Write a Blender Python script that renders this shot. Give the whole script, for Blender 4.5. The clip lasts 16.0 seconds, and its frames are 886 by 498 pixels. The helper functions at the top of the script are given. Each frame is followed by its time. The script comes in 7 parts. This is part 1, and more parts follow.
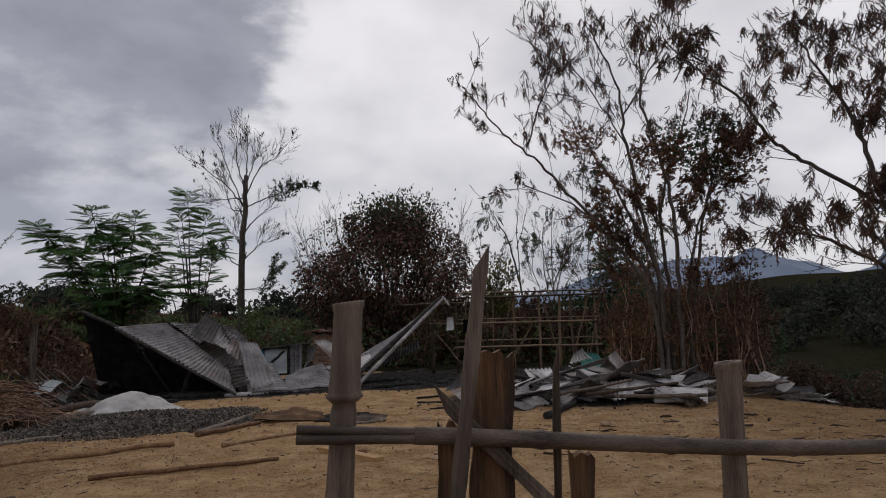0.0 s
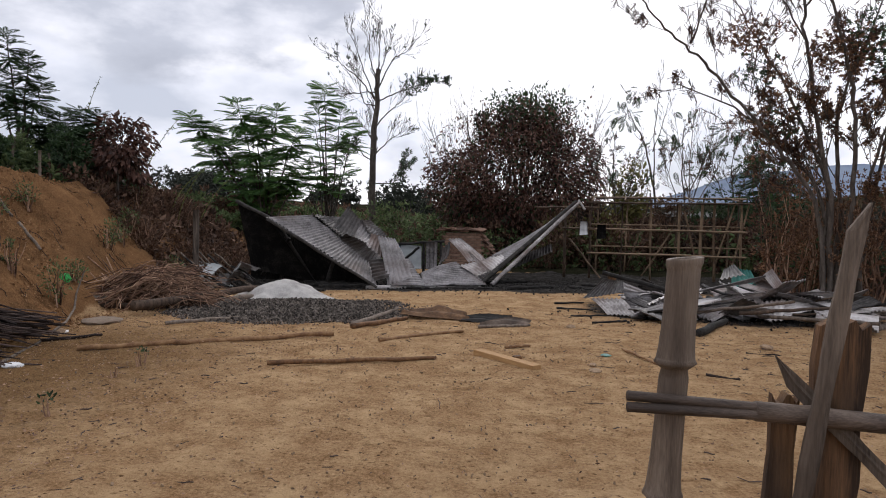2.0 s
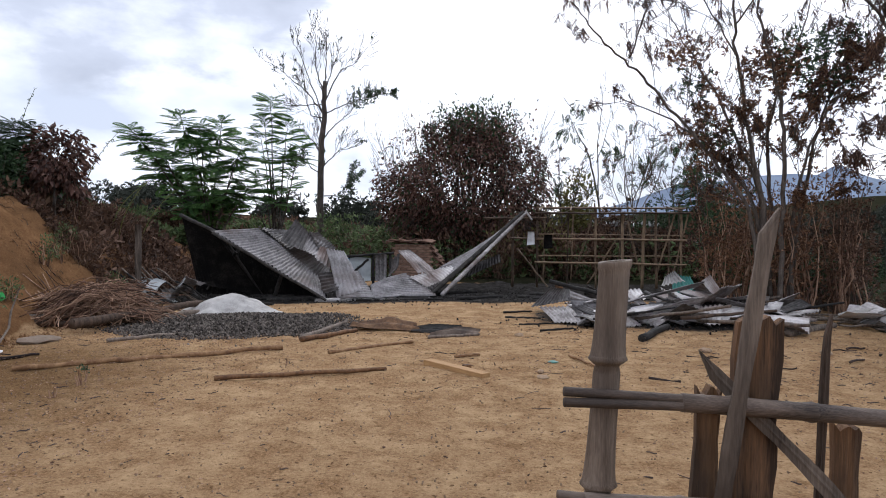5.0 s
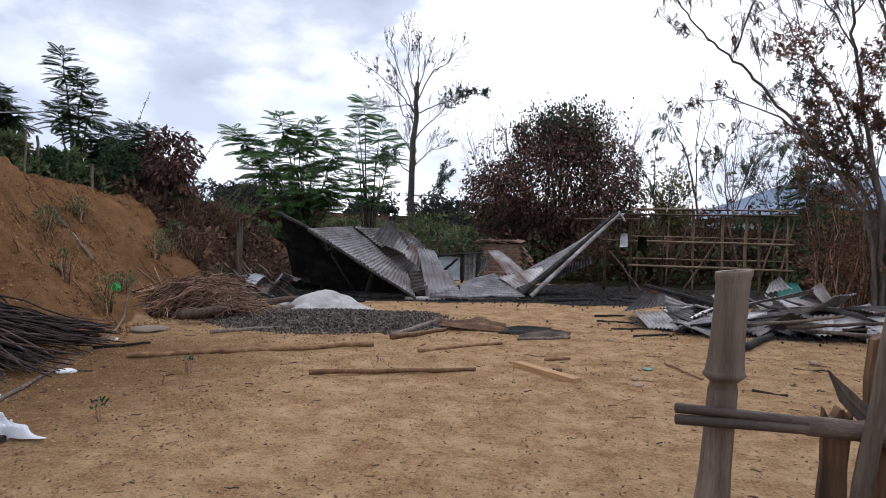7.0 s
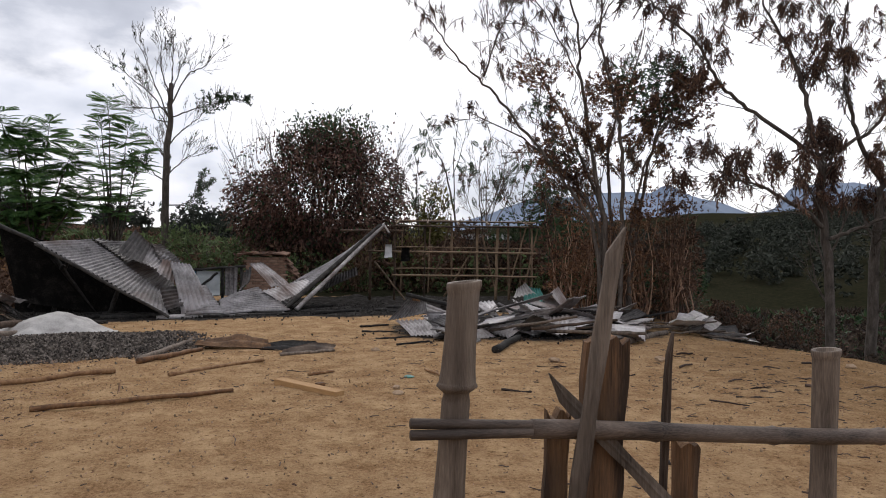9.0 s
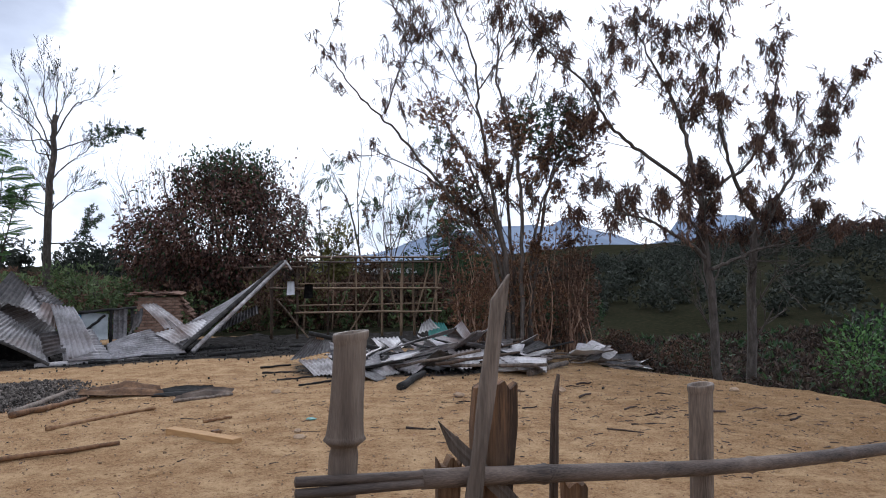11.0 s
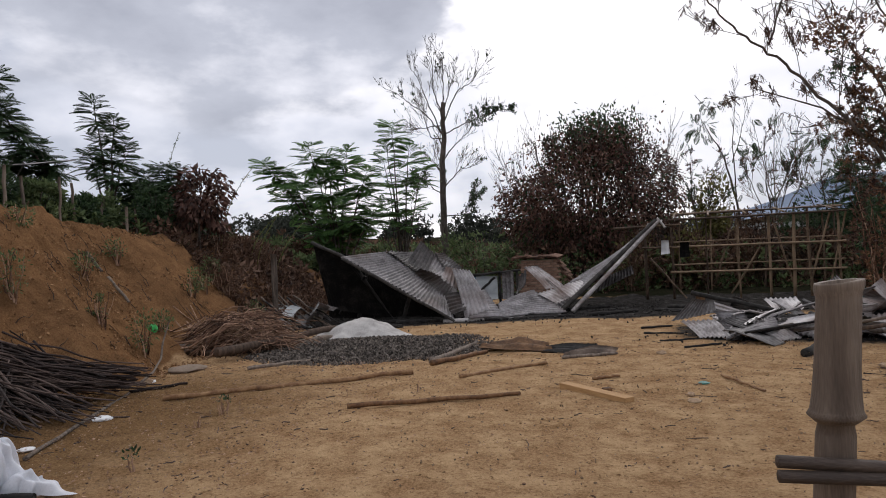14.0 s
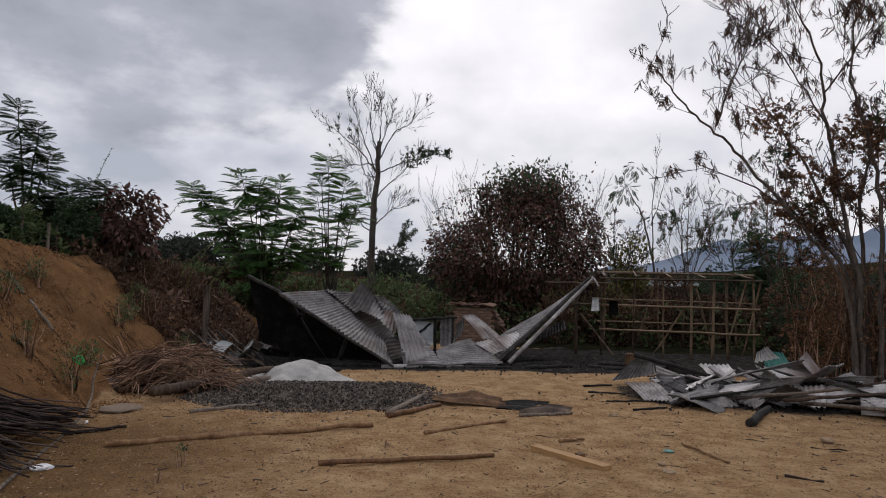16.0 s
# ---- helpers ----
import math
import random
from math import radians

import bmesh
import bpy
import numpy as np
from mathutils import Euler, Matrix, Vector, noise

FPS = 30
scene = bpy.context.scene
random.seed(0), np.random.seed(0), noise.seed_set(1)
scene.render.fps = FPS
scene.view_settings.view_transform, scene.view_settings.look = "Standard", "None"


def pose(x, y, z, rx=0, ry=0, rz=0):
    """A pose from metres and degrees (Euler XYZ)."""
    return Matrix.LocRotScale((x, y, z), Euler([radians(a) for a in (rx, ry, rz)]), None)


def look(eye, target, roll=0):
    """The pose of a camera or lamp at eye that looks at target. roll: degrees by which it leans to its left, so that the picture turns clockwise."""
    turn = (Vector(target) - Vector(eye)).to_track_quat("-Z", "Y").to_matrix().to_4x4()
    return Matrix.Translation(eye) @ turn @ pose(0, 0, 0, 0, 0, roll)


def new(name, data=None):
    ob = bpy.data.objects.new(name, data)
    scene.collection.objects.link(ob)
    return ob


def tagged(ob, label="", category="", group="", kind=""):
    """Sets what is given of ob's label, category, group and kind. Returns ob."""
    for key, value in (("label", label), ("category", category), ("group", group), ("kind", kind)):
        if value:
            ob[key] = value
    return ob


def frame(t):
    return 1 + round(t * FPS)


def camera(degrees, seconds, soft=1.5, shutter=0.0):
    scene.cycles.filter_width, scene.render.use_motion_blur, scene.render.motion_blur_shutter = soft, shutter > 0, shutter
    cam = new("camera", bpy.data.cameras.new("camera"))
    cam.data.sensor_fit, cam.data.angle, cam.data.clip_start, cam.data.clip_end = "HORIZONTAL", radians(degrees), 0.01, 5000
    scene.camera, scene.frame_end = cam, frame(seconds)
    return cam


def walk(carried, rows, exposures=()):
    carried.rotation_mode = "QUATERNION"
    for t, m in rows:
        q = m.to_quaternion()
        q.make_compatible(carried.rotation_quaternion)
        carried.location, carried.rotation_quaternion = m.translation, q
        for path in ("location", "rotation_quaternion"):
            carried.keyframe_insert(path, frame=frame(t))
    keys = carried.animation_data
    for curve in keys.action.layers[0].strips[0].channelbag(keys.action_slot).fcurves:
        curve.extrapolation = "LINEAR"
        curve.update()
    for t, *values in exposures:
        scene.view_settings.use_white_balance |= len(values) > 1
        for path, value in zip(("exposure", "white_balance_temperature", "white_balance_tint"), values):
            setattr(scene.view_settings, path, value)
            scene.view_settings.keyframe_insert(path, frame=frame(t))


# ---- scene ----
cam = camera(66.5, 16.0, 1.0)
PATH = [
    (0, (0.133, 0.052, 1.415), (0.145, 2.04, 1.633), -1.7),
    (0.5, (-0.093, 0.083, 1.447), (-0.152, 2.076, 1.601), 0.4),
    (1, (-0.354, 0.152, 1.525), (-0.32, 2.15, 1.587), 3.8),
    (1.5, (-0.404, 0.181, 1.572), (-0.447, 2.18, 1.53), 3.0),
    (2, (-0.39, 0.192, 1.55), (-0.716, 2.163, 1.464), 1.1),
    (2.5, (-0.402, 0.179, 1.544), (-0.731, 2.151, 1.521), -0.1),
    (3, (-0.411, 0.134, 1.547), (-0.843, 2.086, 1.483), 0.0),
    (3.5, (-0.413, 0.13, 1.543), (-0.96, 2.053, 1.481), -0.3),
    (4, (-0.391, 0.137, 1.537), (-0.725, 2.107, 1.447), 0.8),
    (4.2, (-0.383, 0.129, 1.538), (-0.606, 2.116, 1.475), 1.7),
    (6.3, (-0.361, 0.124, 1.543), (-0.539, 2.116, 1.501), -0.3),
    (6.5, (-0.377, 0.135, 1.547), (-0.663, 2.114, 1.506), 0.1),
    (7, (-0.409, 0.154, 1.551), (-0.845, 2.105, 1.497), 1.2),
    (7.5, (-0.423, 0.171, 1.543), (-0.877, 2.118, 1.482), 1.3),
    (8, (-0.421, 0.191, 1.554), (-0.84, 2.146, 1.588), 0.3),
    (8.5, (-0.397, 0.234, 1.554), (-0.6, 2.224, 1.53), -0.7),
    (9, (-0.33, 0.263, 1.555), (-0.094, 2.249, 1.546), 0.7),
    (9.2, (-0.298, 0.253, 1.559), (0.109, 2.211, 1.563), 0.5),
    (11.3, (-0.286, 0.258, 1.593), (0.221, 2.191, 1.696), -0.4),
    (11.5, (-0.327, 0.265, 1.596), (0.006, 2.235, 1.69), -0.4),
    (12, (-0.398, 0.244, 1.609), (-0.38, 2.243, 1.681), -1.1),
    (12.5, (-0.387, 0.298, 1.603), (-0.595, 2.287, 1.667), -3.5),
    (13, (-0.326, 0.401, 1.586), (-0.588, 2.383, 1.631), -4.0),
    (13.5, (-0.357, 0.33, 1.609), (-0.912, 2.251, 1.627), -4.6),
    (14, (-0.448, 0.44, 1.56), (-0.988, 2.366, 1.566), -2.6),
    (14.5, (-0.706, 0.327, 1.625), (-1.136, 2.28, 1.617), -3.7),
    (15, (-0.936, 0.309, 1.656), (-1.403, 2.253, 1.648), -3.9),
    (15.5, (-1.149, 0.4, 1.751), (-1.561, 2.356, 1.833), -5.4),
    (16, (-1.272, 0.365, 1.757), (-1.543, 2.344, 1.869), 1.5),
]
EXPOSURES = [
    (0.0, -0.95, 6480, 14), (0.5, -0.8, 6520, 14), (1.0, -0.75, 6600, 14), (1.5, -0.15, 6600, 14), (2.0, -0.12, 6450, 14), (2.5, 0.08, 6250, 13), (3.5, 0.15, 6120, 13), (8.0, 0.05, 6050, 13),
    (9.0, -0.15, 6500, 13), (9.6, 0.0, 6300, 13), (11.3, 0.18, 5780, 12), (12.0, -0.2, 6150, 13), (13.0, -0.38, 6450, 14), (14.5, -0.2, 6500, 14), (16.0, -0.6, 6500, 14),
]
walk(cam, [(t, look(eye, target, roll)) for t, eye, target, roll in PATH], EXPOSURES)
# ---- world and light ----
world = bpy.data.worlds.new("overcast_sky")
scene.world = world
world.use_nodes = True
wn, wl = world.node_tree.nodes, world.node_tree.links
wn.clear()


def wnode(kind, **kw):
    n = wn.new(kind)
    for k, v in kw.items():
        if k == "op":
            n.operation = v
        else:
            n.inputs[int(k[1:])].default_value = v
    return n


SUN_AZ, SUN_EL = 6.0, 38.0  # degrees east of +y, above the horizon
sky = wn.new("ShaderNodeTexSky")
sky.sky_type, sky.sun_disc = "NISHITA", False
sky.sun_elevation, sky.sun_rotation = radians(SUN_EL), radians(SUN_AZ)
geo = wn.new("ShaderNodeTexCoord")
sep = wn.new("ShaderNodeSeparateXYZ")
wl.new(geo.outputs["Generated"], sep.inputs[0])
# flat cloud deck: direction divided by height gives streets of cloud that close up towards the horizon
zc = wnode("ShaderNodeMath", op="ADD", i1=0.42)
wl.new(sep.outputs[2], zc.inputs[0])
dv = wn.new("ShaderNodeVectorMath")
dv.operation = "DIVIDE"
comb = wn.new("ShaderNodeCombineXYZ")
for i in range(3):
    wl.new(zc.outputs[0], comb.inputs[i])
wl.new(geo.outputs["Generated"], dv.inputs[0])
wl.new(comb.outputs[0], dv.inputs[1])
off = wn.new("ShaderNodeVectorMath")
off.operation = "ADD"
off.inputs[1].default_value = (3.1, 0.35, 0.0)
wl.new(dv.outputs[0], off.inputs[0])
big = wn.new("ShaderNodeTexNoise")
big.inputs["Scale"].default_value, big.inputs["Detail"].default_value, big.inputs["Roughness"].default_value = 1.5, 6.0, 0.5
wl.new(off.outputs[0], big.inputs["Vector"])
small = wn.new("ShaderNodeTexNoise")
small.inputs["Scale"].default_value, small.inputs["Detail"].default_value = 4.2, 6.0
wl.new(off.outputs[0], small.inputs["Vector"])
# thin bright cloud round the hidden sun
sund = wn.new("ShaderNodeVectorMath")
sund.operation = "DOT_PRODUCT"
az, el = radians(SUN_AZ), radians(SUN_EL)
sund.inputs[1].default_value = (math.sin(az) * math.cos(el), math.cos(az) * math.cos(el), math.sin(el))
wl.new(geo.outputs["Generated"], sund.inputs[0])
near = wn.new("ShaderNodeMapRange")
near.interpolation_type = "SMOOTHSTEP"
near.inputs[1].default_value, near.inputs[2].default_value = 0.66, 0.97
wl.new(sund.outputs["Value"], near.inputs[0])
s1 = wnode("ShaderNodeMath", op="MULTIPLY", i1=0.17)
wl.new(near.outputs[0], s1.inputs[0])
s2 = wnode("ShaderNodeMath", op="MULTIPLY_ADD", i1=0.22)
wl.new(small.outputs[0], s2.inputs[0])
wl.new(big.outputs[0], s2.inputs[2])
s3 = wnode("ShaderNodeMath", op="ADD")
wl.new(s1.outputs[0], s3.inputs[0])
wl.new(s2.outputs[0], s3.inputs[1])
# bright thin cloud over most of the sky, a little greyer in places
ramp = wn.new("ShaderNodeValToRGB")
cr = ramp.color_ramp
cr.elements[0].position, cr.elements[0].color = 0.50, (0.52, 0.56, 0.64, 1)
cr.elements[1].position, cr.elements[1].color = 0.82, (1.25, 1.25, 1.27, 1)
e = cr.elements.new(0.60)
e.color = (0.76, 0.79, 0.86, 1)
e = cr.elements.new(0.69)
e.color = (0.98, 0.99, 1.02, 1)
wl.new(s3.outputs[0], ramp.inputs[0])
# the heavy grey cloud bank to the north-west: an oval in azimuth and elevation with a torn edge
azim = wnode("ShaderNodeMath", op="ARCTAN2")
wl.new(sep.outputs[0], azim.inputs[0])
wl.new(sep.outputs[1], azim.inputs[1])
elev = wnode("ShaderNodeMath", op="ARCSINE")
wl.new(sep.outputs[2], elev.inputs[0])
oval = wn.new("ShaderNodeCombineXYZ")
for src, k, mid, reach in ((azim, 0, -35.0, 23.5), (elev, 1, 24.0, 13.5)):
    mad = wnode("ShaderNodeMath", op="MULTIPLY_ADD", i1=57.2958 / reach, i2=-mid / reach)
    wl.new(src.outputs[0], mad.inputs[0])
    wl.new(mad.outputs[0], oval.inputs[k])
dist = wn.new("ShaderNodeVectorMath")
dist.operation = "LENGTH"
wl.new(oval.outputs[0], dist.inputs[0])
torn = wn.new("ShaderNodeTexNoise")
torn.inputs["Scale"].default_value, torn.inputs["Detail"].default_value, torn.inputs["Roughness"].default_value = 5.0, 8.0, 0.55
puff = wn.new("ShaderNodeVectorMath")
puff.operation = "MULTIPLY"
puff.inputs[1].default_value = (1.0, 1.0, 2.1)
wl.new(geo.outputs["Generated"], puff.inputs[0])
wl.new(puff.outputs[0], torn.inputs["Vector"])
ragged = wnode("ShaderNodeMath", op="MULTIPLY_ADD", i1=0.9)
wl.new(torn.outputs[0], ragged.inputs[0])
wl.new(dist.outputs["Value"], ragged.inputs[2])
bankm = wn.new("ShaderNodeMapRange")
bankm.interpolation_type = "SMOOTHSTEP"
bankm.inputs[1].default_value, bankm.inputs[2].default_value = 1.52, 1.34
wl.new(ragged.outputs[0], bankm.inputs[0])
folds = wn.new("ShaderNodeTexNoise")
folds.inputs["Scale"].default_value, folds.inputs["Detail"].default_value, folds.inputs["Roughness"].default_value = 4.6, 7.0, 0.55
wl.new(puff.outputs[0], folds.inputs["Vector"])
bankc = wn.new("ShaderNodeValToRGB")
cb = bankc.color_ramp
cb.elements[0].position, cb.elements[0].color = 0.34, (0.4, 0.425, 0.485, 1)
cb.elements[1].position, cb.elements[1].color = 0.74, (0.9, 0.92, 0.97, 1)
e = cb.elements.new(0.54)
e.color = (0.52, 0.55, 0.615, 1)
wl.new(folds.outputs[0], bankc.inputs[0])
deck = wn.new("ShaderNodeMixRGB")
wl.new(bankm.outputs[0], deck.inputs[0])
wl.new(ramp.outputs[0], deck.inputs[1])
wl.new(bankc.outputs[0], deck.inputs[2])
cloud = wn.new("ShaderNodeBackground")
cloud.inputs[1].default_value = 1.3
wl.new(deck.outputs[0], cloud.inputs[0])
blue = wn.new("ShaderNodeBackground")
blue.inputs[1].default_value = 0.1
wl.new(sky.outputs[0], blue.inputs[0])
mixs = wn.new("ShaderNodeMixShader")
mixs.inputs[0].default_value = 0.9
wl.new(blue.outputs[0], mixs.inputs[1])
wl.new(cloud.outputs[0], mixs.inputs[2])
wout = wn.new("ShaderNodeOutputWorld")
wl.new(mixs.outputs[0], wout.inputs[0])

sun = new("sun", bpy.data.lights.new("sun", "SUN"))
sun.data.energy, sun.data.angle, sun.data.color = 0.8, radians(25), (1.0, 0.96, 0.9)
sun.matrix_world = look((60 * math.sin(az) * math.cos(el), 60 * math.cos(az) * math.cos(el), 60 * math.sin(el)), (0, 0, 0))


# ---- materials ----
def material(name, stops, scale=8.0, rough=0.85, bump=0.3, fine=60.0, metal=0.0, rand=0.0, stretch=(1, 1, 1), stain=None, detail=6.0, bump_dist=0.01, island=0.0, translucent=0.0, spec=0.35):
    """stops: colours from dark to light, mixed by noise at two scales; stain: (colour, amount); stretch: grain per axis."""
    m = bpy.data.materials.new(name)
    m.use_nodes = True
    n, l = m.node_tree.nodes, m.node_tree.links
    b = n["Principled BSDF"]
    tc = n.new("ShaderNodeTexCoord")
    mp = n.new("ShaderNodeMapping")
    mp.inputs["Scale"].default_value = stretch
    l.new(tc.outputs["Object"], mp.inputs[0])
    a = n.new("ShaderNodeTexNoise")
    a.inputs["Scale"].default_value, a.inputs["Detail"].default_value, a.inputs["Roughness"].default_value = scale, detail, 0.62
    l.new(mp.outputs[0], a.inputs["Vector"])
    f = n.new("ShaderNodeTexNoise")
    f.inputs["Scale"].default_value, f.inputs["Detail"].default_value = fine, 4.0
    l.new(mp.outputs[0], f.inputs["Vector"])
    mx = n.new("ShaderNodeMath")
    mx.operation = "MULTIPLY_ADD"
    mx.inputs[1].default_value = 0.4
    l.new(f.outputs[0], mx.inputs[0])
    l.new(a.outputs[0], mx.inputs[2])
    last = mx
    for amount, src in ((rand, "ShaderNodeObjectInfo"), (island, "ShaderNodeNewGeometry")):
        if amount:
            oi = n.new(src)
            r = n.new("ShaderNodeMath")
            r.operation = "MULTIPLY_ADD"
            r.inputs[1].default_value = amount
            l.new(oi.outputs["Random" if src == "ShaderNodeObjectInfo" else "Random Per Island"], r.inputs[0])
            l.new(last.outputs[0], r.inputs[2])
            last = r
    sh = n.new("ShaderNodeMath")
    sh.operation = "SUBTRACT"
    sh.inputs[1].default_value = (rand + island) * 0.5
    l.new(last.outputs[0], sh.inputs[0])
    rp = n.new("ShaderNodeValToRGB")
    el_ = rp.color_ramp.elements
    k = len(stops)
    lo, hi = 0.45, 0.95
    el_[0].position, el_[0].color = lo, (*stops[0], 1)
    el_[1].position, el_[1].color = hi, (*stops[-1], 1)
    for i in range(1, k - 1):
        el_.new(lo + (hi - lo) * i / (k - 1)).color = (*stops[i], 1)
    l.new(sh.outputs[0], rp.inputs[0])
    col = rp.outputs[0]
    if stain:
        st = n.new("ShaderNodeTexNoise")
        st.inputs["Scale"].default_value, st.inputs["Detail"].default_value = scale * 0.35, 5.0
        l.new(tc.outputs["Object"], st.inputs["Vector"])
        sr = n.new("ShaderNodeMapRange")
        sr.inputs[1].default_value, sr.inputs[2].default_value, sr.inputs[4].default_value = 0.62 - stain[1] * 0.25, 0.75 - stain[1] * 0.2, 0.85
        l.new(st.outputs[0], sr.inputs[0])
        mc = n.new("ShaderNodeMixRGB")
        mc.inputs[2].default_value = (*stain[0], 1)
        l.new(sr.outputs[0], mc.inputs[0])
        l.new(col, mc.inputs[1])
        col = mc.outputs[0]
    l.new(col, b.inputs["Base Color"])
    b.inputs["Roughness"].default_value, b.inputs["Metallic"].default_value = rough, metal
    b.inputs["Specular IOR Level"].default_value = spec
    if bump:
        bp = n.new("ShaderNodeBump")
        bp.inputs["Strength"].default_value, bp.inputs["Distance"].default_value = bump, bump_dist
        l.new(mx.outputs[0], bp.inputs["Height"])
        l.new(bp.outputs[0], b.inputs["Normal"])
    if translucent:
        tr = n.new("ShaderNodeBsdfTranslucent")
        l.new(col, tr.inputs[0])
        ms = n.new("ShaderNodeMixShader")
        ms.inputs[0].default_value = translucent
        l.new(b.outputs[0], ms.inputs[1])
        l.new(tr.outputs[0], ms.inputs[2])
        l.new(ms.outputs[0], n["Material Output"].inputs[0])
    return m


M = {}
M["bamboo_old"] = material("weathered_bamboo", [(0.035, 0.024, 0.017), (0.16, 0.12, 0.09), (0.31, 0.245, 0.19)], 3, 0.65, 0.5, 55, stretch=(6, 6, 0.5), stain=((0.06, 0.043, 0.032), 0.5), rand=0.2)
M["bamboo_rail"] = material("weathered_bamboo_rail", [(0.03, 0.021, 0.016), (0.13, 0.095, 0.073), (0.25, 0.19, 0.15)], 3, 0.65, 0.5, 55, stretch=(0.5, 6, 6), stain=((0.05, 0.036, 0.028), 0.5), rand=0.2)
M["rotten_wood"] = material("weathered_split_wood", [(0.04, 0.022, 0.012), (0.19, 0.1, 0.048), (0.38, 0.215, 0.1)], 2.5, 0.9, 0.7, 30, stretch=(9, 9, 0.7), stain=((0.035, 0.026, 0.02), 0.3), rand=0.25)
M["dark_stake"] = material("dark_brown_stake_wood", [(0.02, 0.014, 0.01), (0.075, 0.05, 0.035), (0.15, 0.1, 0.07)], 2.5, 0.9, 0.6, 30, stretch=(8, 8, 0.7))
M["grey_wood"] = material("grey_weathered_wood", [(0.04, 0.031, 0.025), (0.155, 0.122, 0.096), (0.27, 0.215, 0.17)], 2.5, 0.9, 0.6, 30, stretch=(8, 8, 0.7), stain=((0.05, 0.035, 0.025), 0.35), rand=0.25)
M["pole"] = material("dry_bamboo_pole", [(0.05, 0.024, 0.011), (0.17, 0.085, 0.037), (0.31, 0.18, 0.085)], 6, 0.75, 0.5, 40, rand=0.3)
M["timber"] = material("fresh_sawn_timber", [(0.3, 0.17, 0.072), (0.48, 0.29, 0.13)], 6, 0.8, 0.25, 60, stretch=(1, 7, 7))
M["char"] = material("charred_wood", [(0.008, 0.0075, 0.007), (0.022, 0.02, 0.018), (0.06, 0.054, 0.048)], 9, 0.9, 0.7, 45, rand=0.3)
# near-black: soot plus painted shade of the hollow under the roof
M["soot_shade_sheet"] = material("soot_and_shade_black_sheet", [(0.004, 0.004, 0.004), (0.008, 0.0075, 0.007), (0.03, 0.026, 0.023)], 5, 1.0, 0.3, 40, spec=0.05)
M["zinc"] = material("burnt_galvanised_sheet", [(0.055, 0.05, 0.048), (0.205, 0.192, 0.19), (0.39, 0.37, 0.37)], 2.2, 0.5, 0.25, 22, metal=0.35, stain=((0.12, 0.085, 0.07), 0.28), rand=0.35)
M["zinc_dark"] = material("sooty_galvanised_sheet", [(0.03, 0.028, 0.027), (0.11, 0.1, 0.095), (0.26, 0.25, 0.24)], 2.2, 0.55, 0.3, 22, metal=0.3, stain=((0.07, 0.045, 0.035), 0.4), rand=0.35)
M["zinc_pale"] = material("heat_bleached_sheet", [(0.2, 0.18, 0.17), (0.5, 0.465, 0.45), (0.7, 0.67, 0.65)], 3, 0.65, 0.3, 25, metal=0.05, stain=((0.2, 0.14, 0.115), 0.32), rand=0.35)
M["stone"] = material("grey_gravel", [(0.028, 0.023, 0.019), (0.085, 0.07, 0.058), (0.21, 0.178, 0.15)], 7, 0.95, 0.4, 60, island=0.5)
M["yard_stone"] = material("brown_stone", [(0.16, 0.105, 0.065), (0.28, 0.19, 0.12), (0.4, 0.29, 0.19)], 7, 0.95, 0.4, 60, rand=0.2, island=0.3)
M["rust"] = material("scorched_rusty_sheet", [(0.035, 0.026, 0.02), (0.12, 0.085, 0.062), (0.24, 0.18, 0.135)], 3, 0.8, 0.3, 25, metal=0.1, stain=((0.02, 0.018, 0.018), 0.4))
M["scorched_mat"] = material("scorched_brown_mat", [(0.03, 0.017, 0.01), (0.13, 0.07, 0.036), (0.27, 0.155, 0.078)], 4, 0.9, 0.6, 30, stain=((0.015, 0.012, 0.01), 0.45))
M["leaf_tan"] = material("dry_tan_leaf", [(0.06, 0.03, 0.017), (0.17, 0.085, 0.046), (0.3, 0.17, 0.095)], 0.9, 0.8, 0, 4, island=0.5, translucent=0.3)
M["scrub_brown"] = material("dark_dry_scrub", [(0.016, 0.011, 0.008), (0.045, 0.03, 0.021), (0.09, 0.062, 0.044)], 0.8, 0.95, 0, 4, island=0.5, translucent=0.1)
M["clod"] = material("dry_earth_clod", [(0.15, 0.08, 0.04), (0.25, 0.14, 0.07), (0.36, 0.215, 0.115)], 5, 1.0, 0.5, 50, island=0.4, spec=0.05)
M["lime"] = material("white_lime_heap", [(0.26, 0.245, 0.23), (0.44, 0.42, 0.395), (0.55, 0.53, 0.5)], 4, 0.95, 0.6, 50)
M["brush"] = material("dry_brush_twigs", [(0.055, 0.03, 0.02), (0.19, 0.105, 0.066), (0.42, 0.27, 0.18)], 3, 0.9, 0.2, 30, island=0.5)
M["firewood"] = material("dark_firewood_stick", [(0.011, 0.007, 0.006), (0.038, 0.025, 0.021), (0.11, 0.076, 0.062)], 4, 0.9, 0.4, 40, rand=0.5)
M["plastic"] = material("white_woven_plastic", [(0.6, 0.62, 0.66), (0.74, 0.76, 0.8), (0.85, 0.86, 0.9)], 5, 0.5, 0.25, 90, translucent=0.25)
M["green_plastic"] = material("green_plastic", [(0.02, 0.3, 0.06), (0.04, 0.45, 0.1)], 6, 0.45, 0.2)
M["teal_plastic"] = material("teal_plastic_sheet", [(0.03, 0.13, 0.11), (0.06, 0.24, 0.2)], 6, 0.5, 0.3)
M["blue_cloth"] = material("blue_cloth", [(0.03, 0.12, 0.22), (0.08, 0.24, 0.36)], 6, 0.9, 0.3)
